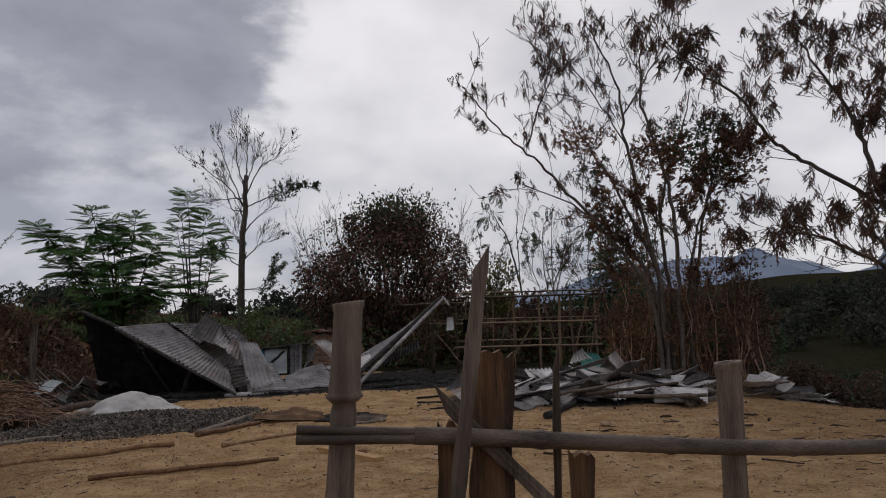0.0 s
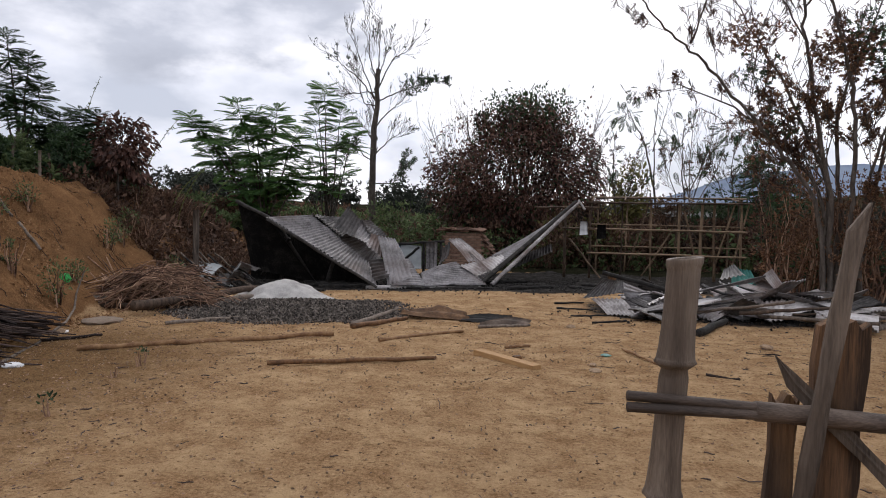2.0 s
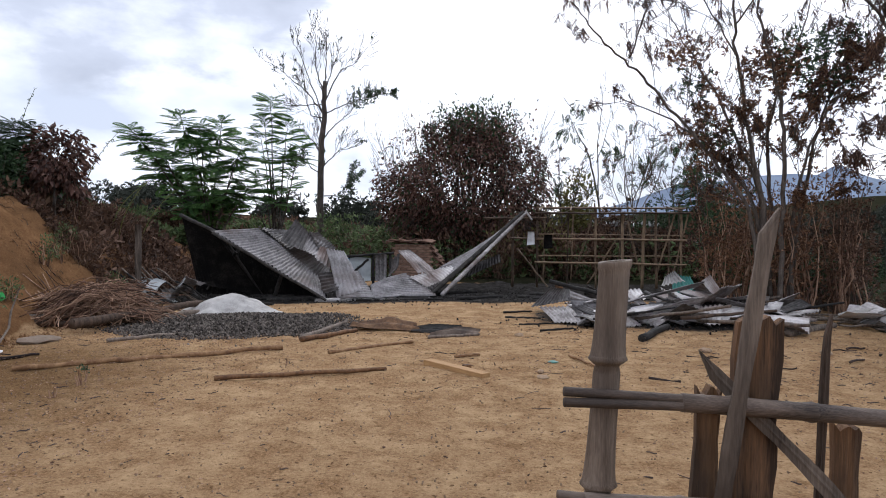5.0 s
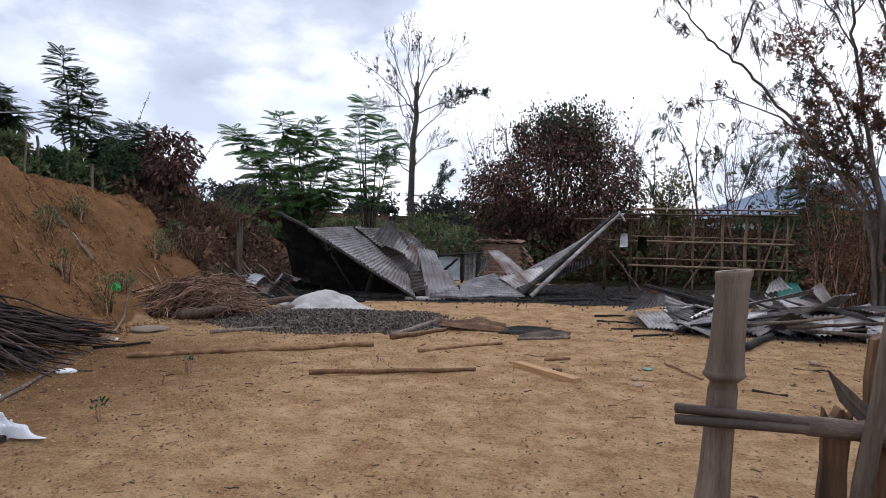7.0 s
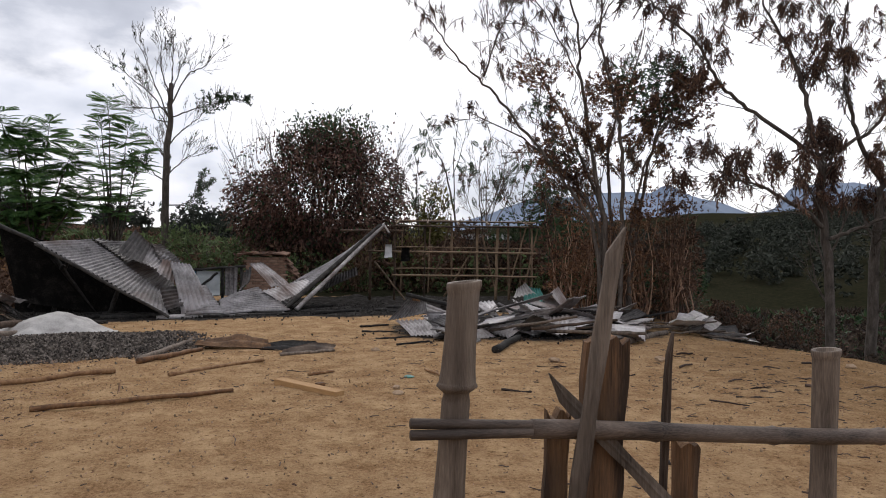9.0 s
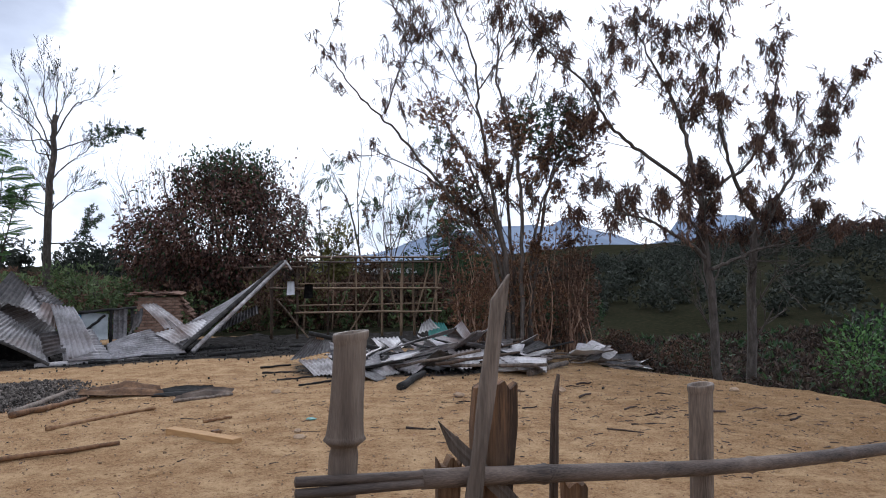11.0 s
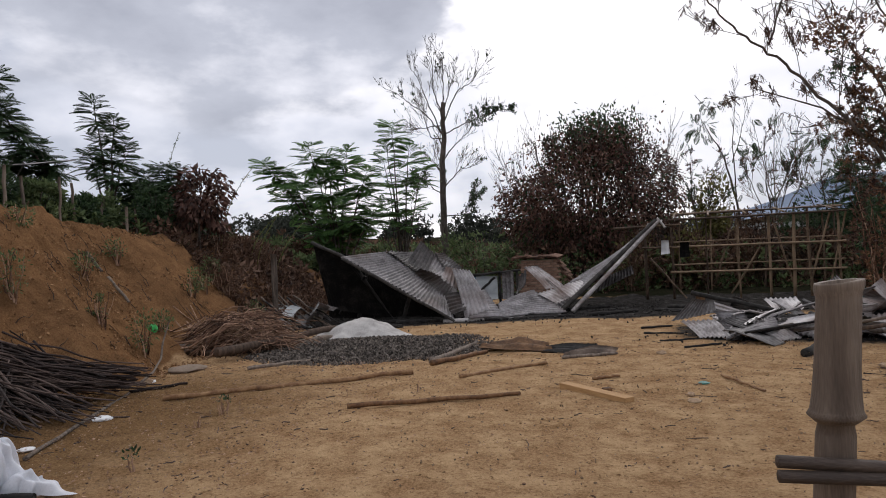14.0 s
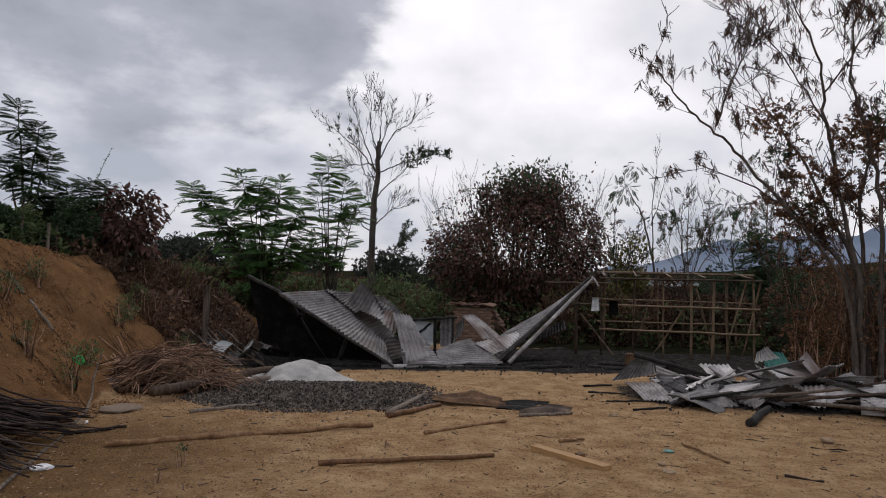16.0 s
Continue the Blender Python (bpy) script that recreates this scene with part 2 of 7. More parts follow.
M["board"] = material("pale_grey_board", [(0.3, 0.32, 0.32), (0.46, 0.48, 0.48)], 5, 0.85, 0.2)
M["brick"] = material("old_red_brick", [(0.14, 0.08, 0.055), (0.24, 0.14, 0.095), (0.33, 0.21, 0.15)], 6, 0.95, 0.5, 50, rand=0.35)
M["mortar"] = material("mud_mortar", [(0.15, 0.11, 0.08), (0.26, 0.2, 0.15)], 8, 0.95, 0.5)
M["tile"] = material("clay_roof_tile", [(0.05, 0.03, 0.022), (0.14, 0.075, 0.05), (0.22, 0.13, 0.085)], 7, 0.9, 0.4, rand=0.4)
M["frame_bamboo"] = material("dull_bamboo_frame", [(0.045, 0.028, 0.018), (0.135, 0.088, 0.053), (0.24, 0.165, 0.1)], 5, 0.75, 0.3, 40, rand=0.5)
M["white_cloth"] = material("white_cloth", [(0.6, 0.6, 0.6), (0.78, 0.78, 0.78)], 8, 0.9, 0.2)
M["bark"] = material("grey_brown_bark", [(0.03, 0.024, 0.02), (0.08, 0.064, 0.052), (0.16, 0.135, 0.115)], 7, 0.95, 0.6, 40, stretch=(2, 2, 0.6))
M["bark_pale"] = material("pale_dead_twig_bark", [(0.08, 0.068, 0.06), (0.19, 0.165, 0.15), (0.3, 0.27, 0.25)], 7, 0.95, 0.4, 40)
M["leaf_dead"] = material("dead_brown_leaf", [(0.03, 0.016, 0.012), (0.085, 0.045, 0.031), (0.19, 0.105, 0.065)], 0.9, 0.8, 0, 4, island=0.5, translucent=0.15)
M["leaf_red"] = material("scorched_red_brown_leaf", [(0.03, 0.015, 0.011), (0.105, 0.05, 0.038), (0.23, 0.125, 0.09)], 0.8, 0.65, 0, 4, island=0.5, translucent=0.25)
M["leaf_green"] = material("fresh_green_leaf", [(0.03, 0.075, 0.022), (0.075, 0.16, 0.042), (0.15, 0.26, 0.075)], 0.8, 0.6, 0, 4, island=0.45, translucent=0.35)
M["leaf_dark"] = material("dark_green_leaf", [(0.013, 0.028, 0.012), (0.032, 0.062, 0.024), (0.06, 0.1, 0.038)], 0.8, 0.6, 0, 4, island=0.45, translucent=0.3)
M["leaf_yellow"] = material("yellow_green_bamboo_leaf", [(0.07, 0.065, 0.02), (0.16, 0.15, 0.045), (0.26, 0.23, 0.08)], 0.8, 0.7, 0, 4, island=0.45, translucent=0.35)
M["weed_brown"] = material("dry_red_brown_weed", [(0.035, 0.02, 0.013), (0.105, 0.058, 0.038), (0.2, 0.12, 0.078)], 0.8, 0.9, 0, 4, island=0.45, translucent=0.2)
M["weed_green"] = material("soft_green_weed", [(0.045, 0.065, 0.026), (0.1, 0.14, 0.056), (0.17, 0.21, 0.09)], 0.8, 0.85, 0, 4, island=0.45, translucent=0.3)
# dry foliage greyed so the colour itself carries some distance haze
M["woodland"] = material("haze_greyed_dry_woodland", [(0.016, 0.02, 0.014), (0.036, 0.042, 0.03), (0.065, 0.068, 0.052)], 0.05, 1.0, 0, 0.6, island=0.4)
# blue of the air in between is painted into the slopes
M["mountain"] = material("haze_painted_blue_mountain", [(0.13, 0.17, 0.24), (0.2, 0.25, 0.33)], 0.004, 1.0, 0, 0.03)


def ground_material():
    m = bpy.data.materials.new("yard_soil_bank_and_scrub")
    m.use_nodes = True
    n, l = m.node_tree.nodes, m.node_tree.links
    b = n["Principled BSDF"]
    tc = n.new("ShaderNodeTexCoord")

    def noise_(scale, detail=6.0, rough=0.6):
        a = n.new("ShaderNodeTexNoise")
        a.inputs["Scale"].default_value, a.inputs["Detail"].default_value, a.inputs["Roughness"].default_value = scale, detail, rough
        l.new(tc.outputs["Object"], a.inputs["Vector"])
        return a.outputs[0]

    def ramp_(src, stops):
        r = n.new("ShaderNodeValToRGB")
        el_ = r.color_ramp.elements
        el_[0].position, el_[0].color = stops[0][0], (*stops[0][1], 1)
        el_[1].position, el_[1].color = stops[-1][0], (*stops[-1][1], 1)
        for p, c in stops[1:-1]:
            el_.new(p).color = (*c, 1)
        l.new(src, r.inputs[0])
        return r.outputs[0]

    def mix_(fac, c1, c2, mode="MIX"):
        x = n.new("ShaderNodeMixRGB")
        x.blend_type = mode
        if isinstance(fac, float):
            x.inputs[0].default_value = fac
        else:
            l.new(fac, x.inputs[0])
        for i, c in ((1, c1), (2, c2)):
            if isinstance(c, tuple):
                x.inputs[i].default_value = (*c, 1)
            else:
                l.new(c, x.inputs[i])
        return x.outputs[0]

    def mask(name, noise_src, w=0.5, soft=0.12):
        at = n.new("ShaderNodeAttribute")
        at.attribute_name = name
        x = n.new("ShaderNodeMath")
        x.operation = "MULTIPLY_ADD"
        x.inputs[1].default_value = w
        l.new(noise_src, x.inputs[0])
        l.new(at.outputs["Fac"], x.inputs[2])
        r = n.new("ShaderNodeMapRange")
        r.interpolation_type = "SMOOTHSTEP"
        r.inputs[1].default_value, r.inputs[2].default_value = 0.5 + w * 0.5 - soft, 0.5 + w * 0.5 + soft
        l.new(x.outputs[0], r.inputs[0])
        return r.outputs[0]

    n1, n2, n3, n4 = noise_(0.7, 8), noise_(5, 8, 0.7), noise_(42, 5, 0.7), noise_(1.9, 6)
    yard = ramp_(n1, [(0.3, (0.2183, 0.1261, 0.0633)), (0.5, (0.3325, 0.2009, 0.1049)), (0.7, (0.4162, 0.2709, 0.15))])
    yard = mix_(0.6, yard, ramp_(n2, [(0.32, (0.12, 0.062, 0.029)), (0.48, (0.32, 0.192, 0.1)), (0.66, (0.54, 0.365, 0.205))]))
    yard = mix_(0.6, yard, ramp_(n3, [(0.3, (0.0612, 0.03152, 0.01472)), (0.47, (0.3162, 0.1852, 0.092)), (0.7, (0.5712, 0.3743, 0.207))]))
    litter = ramp_(noise_(24, 3, 0.5), [(0.62, (0, 0, 0)), (0.72, (1, 1, 1))])
    patch = ramp_(noise_(2.3, 9, 0.75), [(0.42, (0, 0, 0)), (0.62, (1, 1, 1))])
    yard = mix_(patch, yard, mix_(0.7, yard, (0.612, 0.4235, 0.2392)))
    streak = ramp_(noise_(11, 6, 0.8), [(0.36, (1, 1, 1)), (0.46, (0, 0, 0))])
    yard = mix_(streak, yard, mix_(0.6, yard, (0.1765, 0.09358, 0.04434)))
    yard = mix_(litter, yard, (0.1357, 0.07486, 0.03717))
    damp = ramp_(n4, [(0.28, (0.1561, 0.0983, 0.05042)), (0.6, (0.2652, 0.1645, 0.08004))])
    yard = mix_(mask("leafy", n2, 1.0, 0.5), yard, mix_(0.6, damp, ramp_(n3, [(0.36, (0.03896, 0.0196, 0.009476)), (0.5, (0.1561, 0.08786, 0.04149)), (0.68, (0.2805, 0.1684, 0.08004))])))
    bank = ramp_(n4, [(0.3, (0.0561, 0.0266, 0.01288)), (0.48, (0.1785, 0.08668, 0.03864)), (0.72, (0.3162, 0.1675, 0.0782))])
    bank = mix_(0.5, bank, ramp_(n2, [(0.3, (0.0408, 0.0197, 0.01012)), (0.5, (0.1683, 0.08274, 0.03772)), (0.75, (0.3366, 0.1822, 0.09016))]))
    bank = mix_(0.3, bank, ramp_(n3, [(0.3, (0.0816, 0.04432, 0.023)), (0.7, (0.408, 0.2561, 0.1288))]))
    scrub = ramp_(n4, [(0.3, (0.01, 0.012, 0.006)), (0.5, (0.022, 0.022, 0.012)), (0.7, (0.045, 0.034, 0.02))])
    scrub = mix_(0.4, scrub, ramp_(noise_(0.05, 8, 0.7), [(0.35, (0.016, 0.018, 0.011)), (0.6, (0.03, 0.029, 0.019)), (0.75, (0.05, 0.04, 0.027))]))
    ash = ramp_(n2, [(0.3, (0.012, 0.011, 0.01)), (0.55, (0.05, 0.046, 0.042)), (0.75, (0.13, 0.12, 0.11))])
    col = mix_(mask("bank", n2, 0.5), yard, bank)
    col = mix_(mask("ash", n2, 0.7), col, ash)
    col = mix_(mask("scrub", n4, 0.5), col, scrub)
    l.new(col, b.inputs["Base Color"])
    b.inputs["Roughness"].default_value = 1.0
    b.inputs["Specular IOR Level"].default_value = 0.0
    h = n.new("ShaderNodeMath")
    h.operation = "MULTIPLY_ADD"
    h.inputs[1].default_value = 0.35
    l.new(n3, h.inputs[0])
    l.new(n2, h.inputs[2])
    bp = n.new("ShaderNodeBump")
    bp.inputs["Strength"].default_value, bp.inputs["Distance"].default_value = 0.9, 0.1
    l.new(h.outputs[0], bp.inputs["Height"])
    l.new(bp.outputs[0], b.inputs["Normal"])
    return m


M["ground"] = ground_material()


# ---- building helpers ----
class Buf:
    """Gathers vertices and faces of one mesh."""

    def __init__(self):
        self.v, self.f, self.n = [], [], 0

    def add(self, v, f):
        self.v.append(np.asarray(v, float))
        self.f.append(np.asarray(f, int) + self.n)
        self.n += len(v)

    def tube(self, pts, radii, sides=6, cap=True):
        pts = np.asarray(pts, float)
        k = len(pts)
        tan = np.gradient(pts, axis=0)
        tan /= np.linalg.norm(tan, axis=1)[:, None] + 1e-9
        ref = np.array([0, 0, 1.0]) if abs(tan[0][2]) < 0.9 else np.array([1.0, 0, 0])
        a = np.cross(tan, ref)
        a /= np.linalg.norm(a, axis=1)[:, None] + 1e-9
        b = np.cross(tan, a)
        ang = np.arange(sides) * 2 * np.pi / sides
        ring = np.cos(ang)[None, :, None] * a[:, None, :] + np.sin(ang)[None, :, None] * b[:, None, :]
        v = (pts[:, None, :] + ring * np.asarray(radii, float)[:, None, None]).reshape(-1, 3)
        i, j = np.meshgrid(np.arange(k - 1), np.arange(sides), indexing="ij")
        j2 = (j + 1) % sides
        f = np.stack([i * sides + j, (i + 1) * sides + j, (i + 1) * sides + j2, i * sides + j2], -1).reshape(-1, 4)
        if cap and sides >= 4:
            ends = []
            for base in (0, (k - 1) * sides):
                for q in range(1, sides - 1, 2):
                    ends.append([base, base + q, base + q + 1, base + (q + 2) % sides if q + 2 <= sides - 1 else base + q + 1])
            quads = [e_ for e_ in ends if len(set(e_)) == 4]
            f = np.concatenate([f, np.array(quads)]) if quads else f
        self.add(v, f)

    def quads(self, corners):
        """corners: n x 4 x 3"""
        corners = np.asarray(corners, float)
        self.add(corners.reshape(-1, 3), np.arange(len(corners) * 4).reshape(-1, 4))

    def mesh(self, name, mat, smooth=True):
        me = bpy.data.meshes.new(name)
        if self.v:
            v, f = np.concatenate(self.v), np.concatenate(self.f)
            me.vertices.add(len(v))
            me.vertices.foreach_set("co", v.ravel())
            me.loops.add(len(f) * 4)
            me.loops.foreach_set("vertex_index", f.ravel())
            me.polygons.add(len(f))
            me.polygons.foreach_set("loop_start", np.arange(len(f)) * 4)
            me.polygons.foreach_set("loop_total", np.full(len(f), 4))
            me.polygons.foreach_set("use_smooth", np.full(len(f), smooth))
            me.update(calc_edges=True)
            me.validate()
        me.materials.append(mat)
        return me


def thing(name, label, category, at=(0, 0, 0), group="", kind=""):
    ob = new(name)
    ob.location = at
    ob.empty_display_size = 0.1
    return tagged(ob, label, category, group, kind)


def child(name, me, parent, label="", loc=None):
    """A mesh under a thing; its vertices are in world metres unless loc is given (then in the parent's)."""
    ob = new(name, me)
    ob.parent = parent
    if loc is None:
        ob.location = -Vector(parent.location)
    else:
        ob.location = loc
    return tagged(ob, label)


def bm_mesh(name, bm, mat, smooth=False):
    me = bpy.data.meshes.new(name)
    bm.to_mesh(me)
    bm.free()
    me.materials.append(mat)
    if smooth:
        me.polygons.foreach_set("use_smooth", [True] * len(me.polygons))
    return me


def box(name, size, mat, bevel=0.004, rough=0.0, seed=0):
    """A bevelled block about its centre, its corners shaken by rough metres."""
    bm = bmesh.new()
    bmesh.ops.create_cube(bm, size=1)
    rg = random.Random(seed)
    if rough:
        bmesh.ops.subdivide_edges(bm, edges=[e_ for e_ in bm.edges], cuts=2, use_grid_fill=True)
    for v in bm.verts:
        v.co = Vector((v.co.x * size[0], v.co.y * size[1], v.co.z * size[2]))
        v.co += Vector((rg.uniform(-1, 1), rg.uniform(-1, 1), rg.uniform(-1, 1))) * rough
    if bevel and not rough:
        bmesh.ops.bevel(bm, geom=bm.edges[:], offset=bevel, segments=1, affect="EDGES")
    return bm_mesh(name, bm, mat)


def wobble(a, b, k, amp, rg, sag=0.0):
    a, b = np.array(a, float), np.array(b, float)
    t = np.linspace(0, 1, k)[:, None]
    p = a + (b - a) * t
    j = np.array([[rg.uniform(-1, 1) for _ in range(3)] for _ in range(k)]) * amp
    j[0] = j[-1] = 0
    p += j
    p[:, 2] -= sag * 4 * (t * (1 - t))[:, 0]
    return p


def lying(a, b, r):
    """Lifts a ground line so that a round pole of radius r rests on it."""
    return (a[0], a[1], height(a[0], a[1]) + r), (b[0], b[1], height(b[0], b[1]) + r)


# ---- the ground ----
def smooth01(x):
    x = np.clip(x, 0, 1)
    return x * x * (3 - 2 * x)


def fields(x, y):
    """Height and surface masks of the ground at x, y (arrays)."""
    toe = np.interp(y, [-30, 2, 6, 8, 10, 14, 18, 26], [-6.6, -6.8, -6.9, -7.0, -7.5, -8.1, -8.7, -10.0])
    crest = np.interp(y, [-30, 4, 8, 10.5, 12.7, 15, 18, 26, 60], [2.9, 2.8, 2.6, 2.45, 2.15, 1.7, 1.4, 0.8, 0.5])
    wav = 0.22 * np.sin(y * 1.7) + 0.15 * np.sin(y * 3.9 + 1)
    u = toe + wav * 0.6 - x
    face = np.clip(u / (1.0 * crest + 0.35), 0, 1.35)
    rise = crest * (0.82 * np.clip(face, 0, 1) + 0.18 * smooth01(face)) + 0.05 * np.clip(u - 3, 0, 60)
    rise = np.where(u > 0, rise, 0)
    edge = np.interp(y, [-30, 4, 7.2, 8.2, 9.6, 11, 12.3, 14, 20, 40], [8.2, 7.6, 7.35, 7.25, 6.9, 6.25, 5.6, 6.0, 7.0, 9.0])
    d = x - edge
    over = np.clip(d, 0, None)
    drop = -0.42 * (np.sqrt(over * over + 0.5) - 0.707) - 0.05 * np.clip(d + 1.2, 0, 1.2) ** 2
    drop = np.maximum(drop, -4.5 + 0.0 * x)
    far = np.hypot(x, y)
    hills = np.clip(x - 26, 0, 260) * 0.085 * smooth01((far - 40) / 120) + 2.2 * smooth01((far - 60) / 120)
    hills = hills + (0.03 * np.clip(far - 200, 0, 400)) * smooth01((x + 200) / 300)
    roll = np.sin(x * 0.031 + 1.3) * np.cos(y * 0.027) * 2.0 * smooth01((far - 60) / 200)
    back = -0.5 * smooth01((y - 23) / 14) * (1 - smooth01((-x - 6) / 6))
    fine = 0.016 * np.sin(x * 2.1 + 0.4 * y) * np.cos(y * 1.7 - 0.3 * x) + 0.009 * np.sin(x * 5.3 + 2) * np.sin(y * 4.7)
    z = rise + np.where(x > 0, drop, 0) + hills + roll + back + fine
    bank = smooth01(u / 0.35 + 0.5)
    top = smooth01((u - crest * 1.0 - 0.7) / 0.6)
    scrub = np.maximum(top, np.maximum(smooth01((d - 0.25) / 0.7), smooth01((y - 20.3) / 1.5)))
    ash = np.exp(-(((x + 3.5) / 5.0) ** 6 + ((y - 16.9 - 0.3 * (x + 3.6)) / 2.6) ** 6)) + np.exp(-(((x - 2.7) / 2.7) ** 4 + ((y - 12.7) / 1.5) ** 4)) + np.exp(-(((x - 2.4) / 4.2) ** 4 + ((y - 18.6) / 3.2) ** 4))
    leafy = 0.95 * smooth01((-x - 2.4) / 3.6) * smooth01((10.5 - y) / 4) + smooth01((x - 2.5) / 3) * 0.45
    return z, bank, scrub, np.clip(ash, 0, 1), np.clip(leafy, 0, 1)


def height(x, y):
    return float(fields(np.array([float(x)]), np.array([float(y)]))[0][0])


def build_ground():
    k = 660
    u = np.linspace(-1, 1, k)
    s = 2.05 * np.sinh(7.6 * u)
    gx, gy = np.meshgrid(s - 2.0, s + 8.5, indexing="ij")
    z, bank, scrub, ash, leafy = fields(gx, gy)
    rng = np.random.default_rng(5)
    rough = np.array([noise.noise((float(a) * 1.1, float(b) * 1.1, 0)) + 0.5 * noise.noise((float(a) * 3.1, float(b) * 3.1, 4)) + 0.4 * noise.noise((float(a) * 7, float(b) * 7, 9)) for a, b in zip(gx.ravel(), gy.ravel())]).reshape(gx.shape)
    near_ = (np.hypot(gx, gy) < 60)
    z = z + near_ * rough * (0.018 + 0.21 * bank * (gx < 0) + 0.1 * scrub) + near_ * rng.normal(0, 0.003, gx.shape)
    v = np.stack([gx, gy, z], -1).reshape(-1, 3)
    i, j = np.meshgrid(np.arange(k - 1), np.arange(k - 1), indexing="ij")
    f = np.stack([i * k + j, (i + 1) * k + j, (i + 1) * k + j + 1, i * k + j + 1], -1).reshape(-1, 4)
    b = Buf()
    b.add(v, f)
    me = b.mesh("ground", M["ground"])
    for name, arr in (("bank", bank), ("scrub", scrub), ("ash", ash), ("leafy", leafy)):
        at = me.attributes.new(name, "FLOAT", "POINT")
        at.data.foreach_set("value", arr.ravel().astype(np.float32))
    tagged(new("ground", me), "trodden sandy yard with a cut earth bank and scrubland beyond", "ground", kind="structure")


build_ground()


def mountain(name, label, x0, x1, y, base, top, seed, mat, depth):
    b = Buf()
    k, rows = 160, 12
    t = np.linspace(0, 1, k)
    prof = np.array([0.55 + 0.5 * noise.noise((float(a) * 4 + seed, 0.5, seed)) + 0.22 * noise.noise((float(a) * 13 + seed, 2.5, seed)) + 0.08 * noise.noise((float(a) * 41, 1.5, seed)) for a in t])
    prof = np.clip(prof, 0.1, 1.3) * np.sin(np.pi * np.clip(t * 0.96 + 0.02, 0, 1)) ** 0.45
    w = np.linspace(0, 1, rows)
    ww, tt = np.meshgrid(w, t, indexing="ij")
    ridge = np.array([[noise.noise((float(p) * 22, float(q) * 3, seed + 7)) for p in t] for q in w])
    vx = x0 + (x1 - x0) * tt
    vy = y + depth * (ww - 1) + ridge * depth * 0.12
    vz = base + (top - base) * prof[None, :] * ww ** 0.8 + ridge * (top - base) * 0.05 * (1 - ww)
    i, j = np.meshgrid(np.arange(rows - 1), np.arange(k - 1), indexing="ij")
    b.add(np.stack([vx, vy, vz], -1).reshape(-1, 3), np.stack([i * k + j, i * k + j + 1, (i + 1) * k + j + 1, (i + 1) * k + j], -1).reshape(-1, 4))
    tagged(new(name, b.mesh(name, mat)), label, "mountain", kind="structure")


mountain("backdrop", "mountain range behind the valley, painted haze-blue", 60, 2600, 1900, 0, 310, 3.3, M["mountain"], 500)


# ---- corrugated sheets ----
def sheet_mesh(name, c, mat, pitch=0.076, amp=0.011, crumple=0.02, seed=0, curl=0.0, ripple="u"):
    """A corrugated sheet between four corners a, b, c, d (a to b across the ripples), bent and dented, both faces."""
    a, b_, c_, d = [np.array(p, float) for p in c]
    w = max(np.linalg.norm(b_ - a), np.linalg.norm(c_ - d))
    hgt = max(np.linalg.norm(d - a), np.linalg.norm(c_ - b_))
    nu = int(min(max(w / pitch * 5, 6), 260))
    nv = int(min(max(hgt / 0.12, 4), 26))
    u, v = np.meshgrid(np.linspace(0, 1, nu), np.linspace(0, 1, nv), indexing="ij")
    p = (a[None, None] * ((1 - u) * (1 - v))[..., None] + b_ * (u * (1 - v))[..., None] + c_ * (u * v)[..., None] + d * ((1 - u) * v)[..., None])
    nrm = np.cross(b_ - a, d - a)
    nrm /= np.linalg.norm(nrm) + 1e-9
    dent = np.array([noise.noise((float(x) * w * 1.3 + seed * 3.1, float(y) * hgt * 1.3, seed * 1.7)) + 0.45 * noise.noise((float(x) * w * 4 + seed, float(y) * hgt * 4, seed)) for x, y in zip(u.ravel(), v.ravel())]).reshape(u.shape)
    h = amp * np.sin(2 * np.pi * u * w / pitch) + crumple * dent + curl * (4 * (v - 0.5) ** 2 - 0.5) * 0.5
    p = p + h[..., None] * nrm
    i, j = np.meshgrid(np.arange(nu - 1), np.arange(nv - 1), indexing="ij")
    f = np.stack([i * nv + j, (i + 1) * nv + j, (i + 1) * nv + j + 1, i * nv + j + 1], -1).reshape(-1, 4)
    n_ = nu * nv
    th = 0.004 * nrm
    pv = p.reshape(-1, 3)
    rim = []
    ids = [(x, 0) for x in range(nu)] + [(nu - 1, y) for y in range(1, nv)] + [(x, nv - 1) for x in range(nu - 2, -1, -1)] + [(0, y) for y in range(nv - 2, 0, -1)]
    flat = [x * nv + y for x, y in ids]
    for q, r in zip(flat, flat[1:] + flat[:1]):
        rim.append([q, r, r + n_, q + n_])
    b = Buf()
    b.add(np.concatenate([pv, pv - th]), np.concatenate([f, f[:, ::-1] + n_, np.array(rim)]))
    return b.mesh(name, mat)


def beam(name, a, b, r, mat, parent, seed=0, sides=7, k=7, amp=0.01, taper=0.85, label=""):
    rg = random.Random(seed)
    bf = Buf()
    pts = wobble(a, b, k, amp, rg)
    bf.tube(pts, [r * (1 - (1 - taper) * i / (k - 1)) * rg.uniform(0.92, 1.08) for i in range(k)], sides)
    return child(name, bf.mesh(name, mat), parent, label)


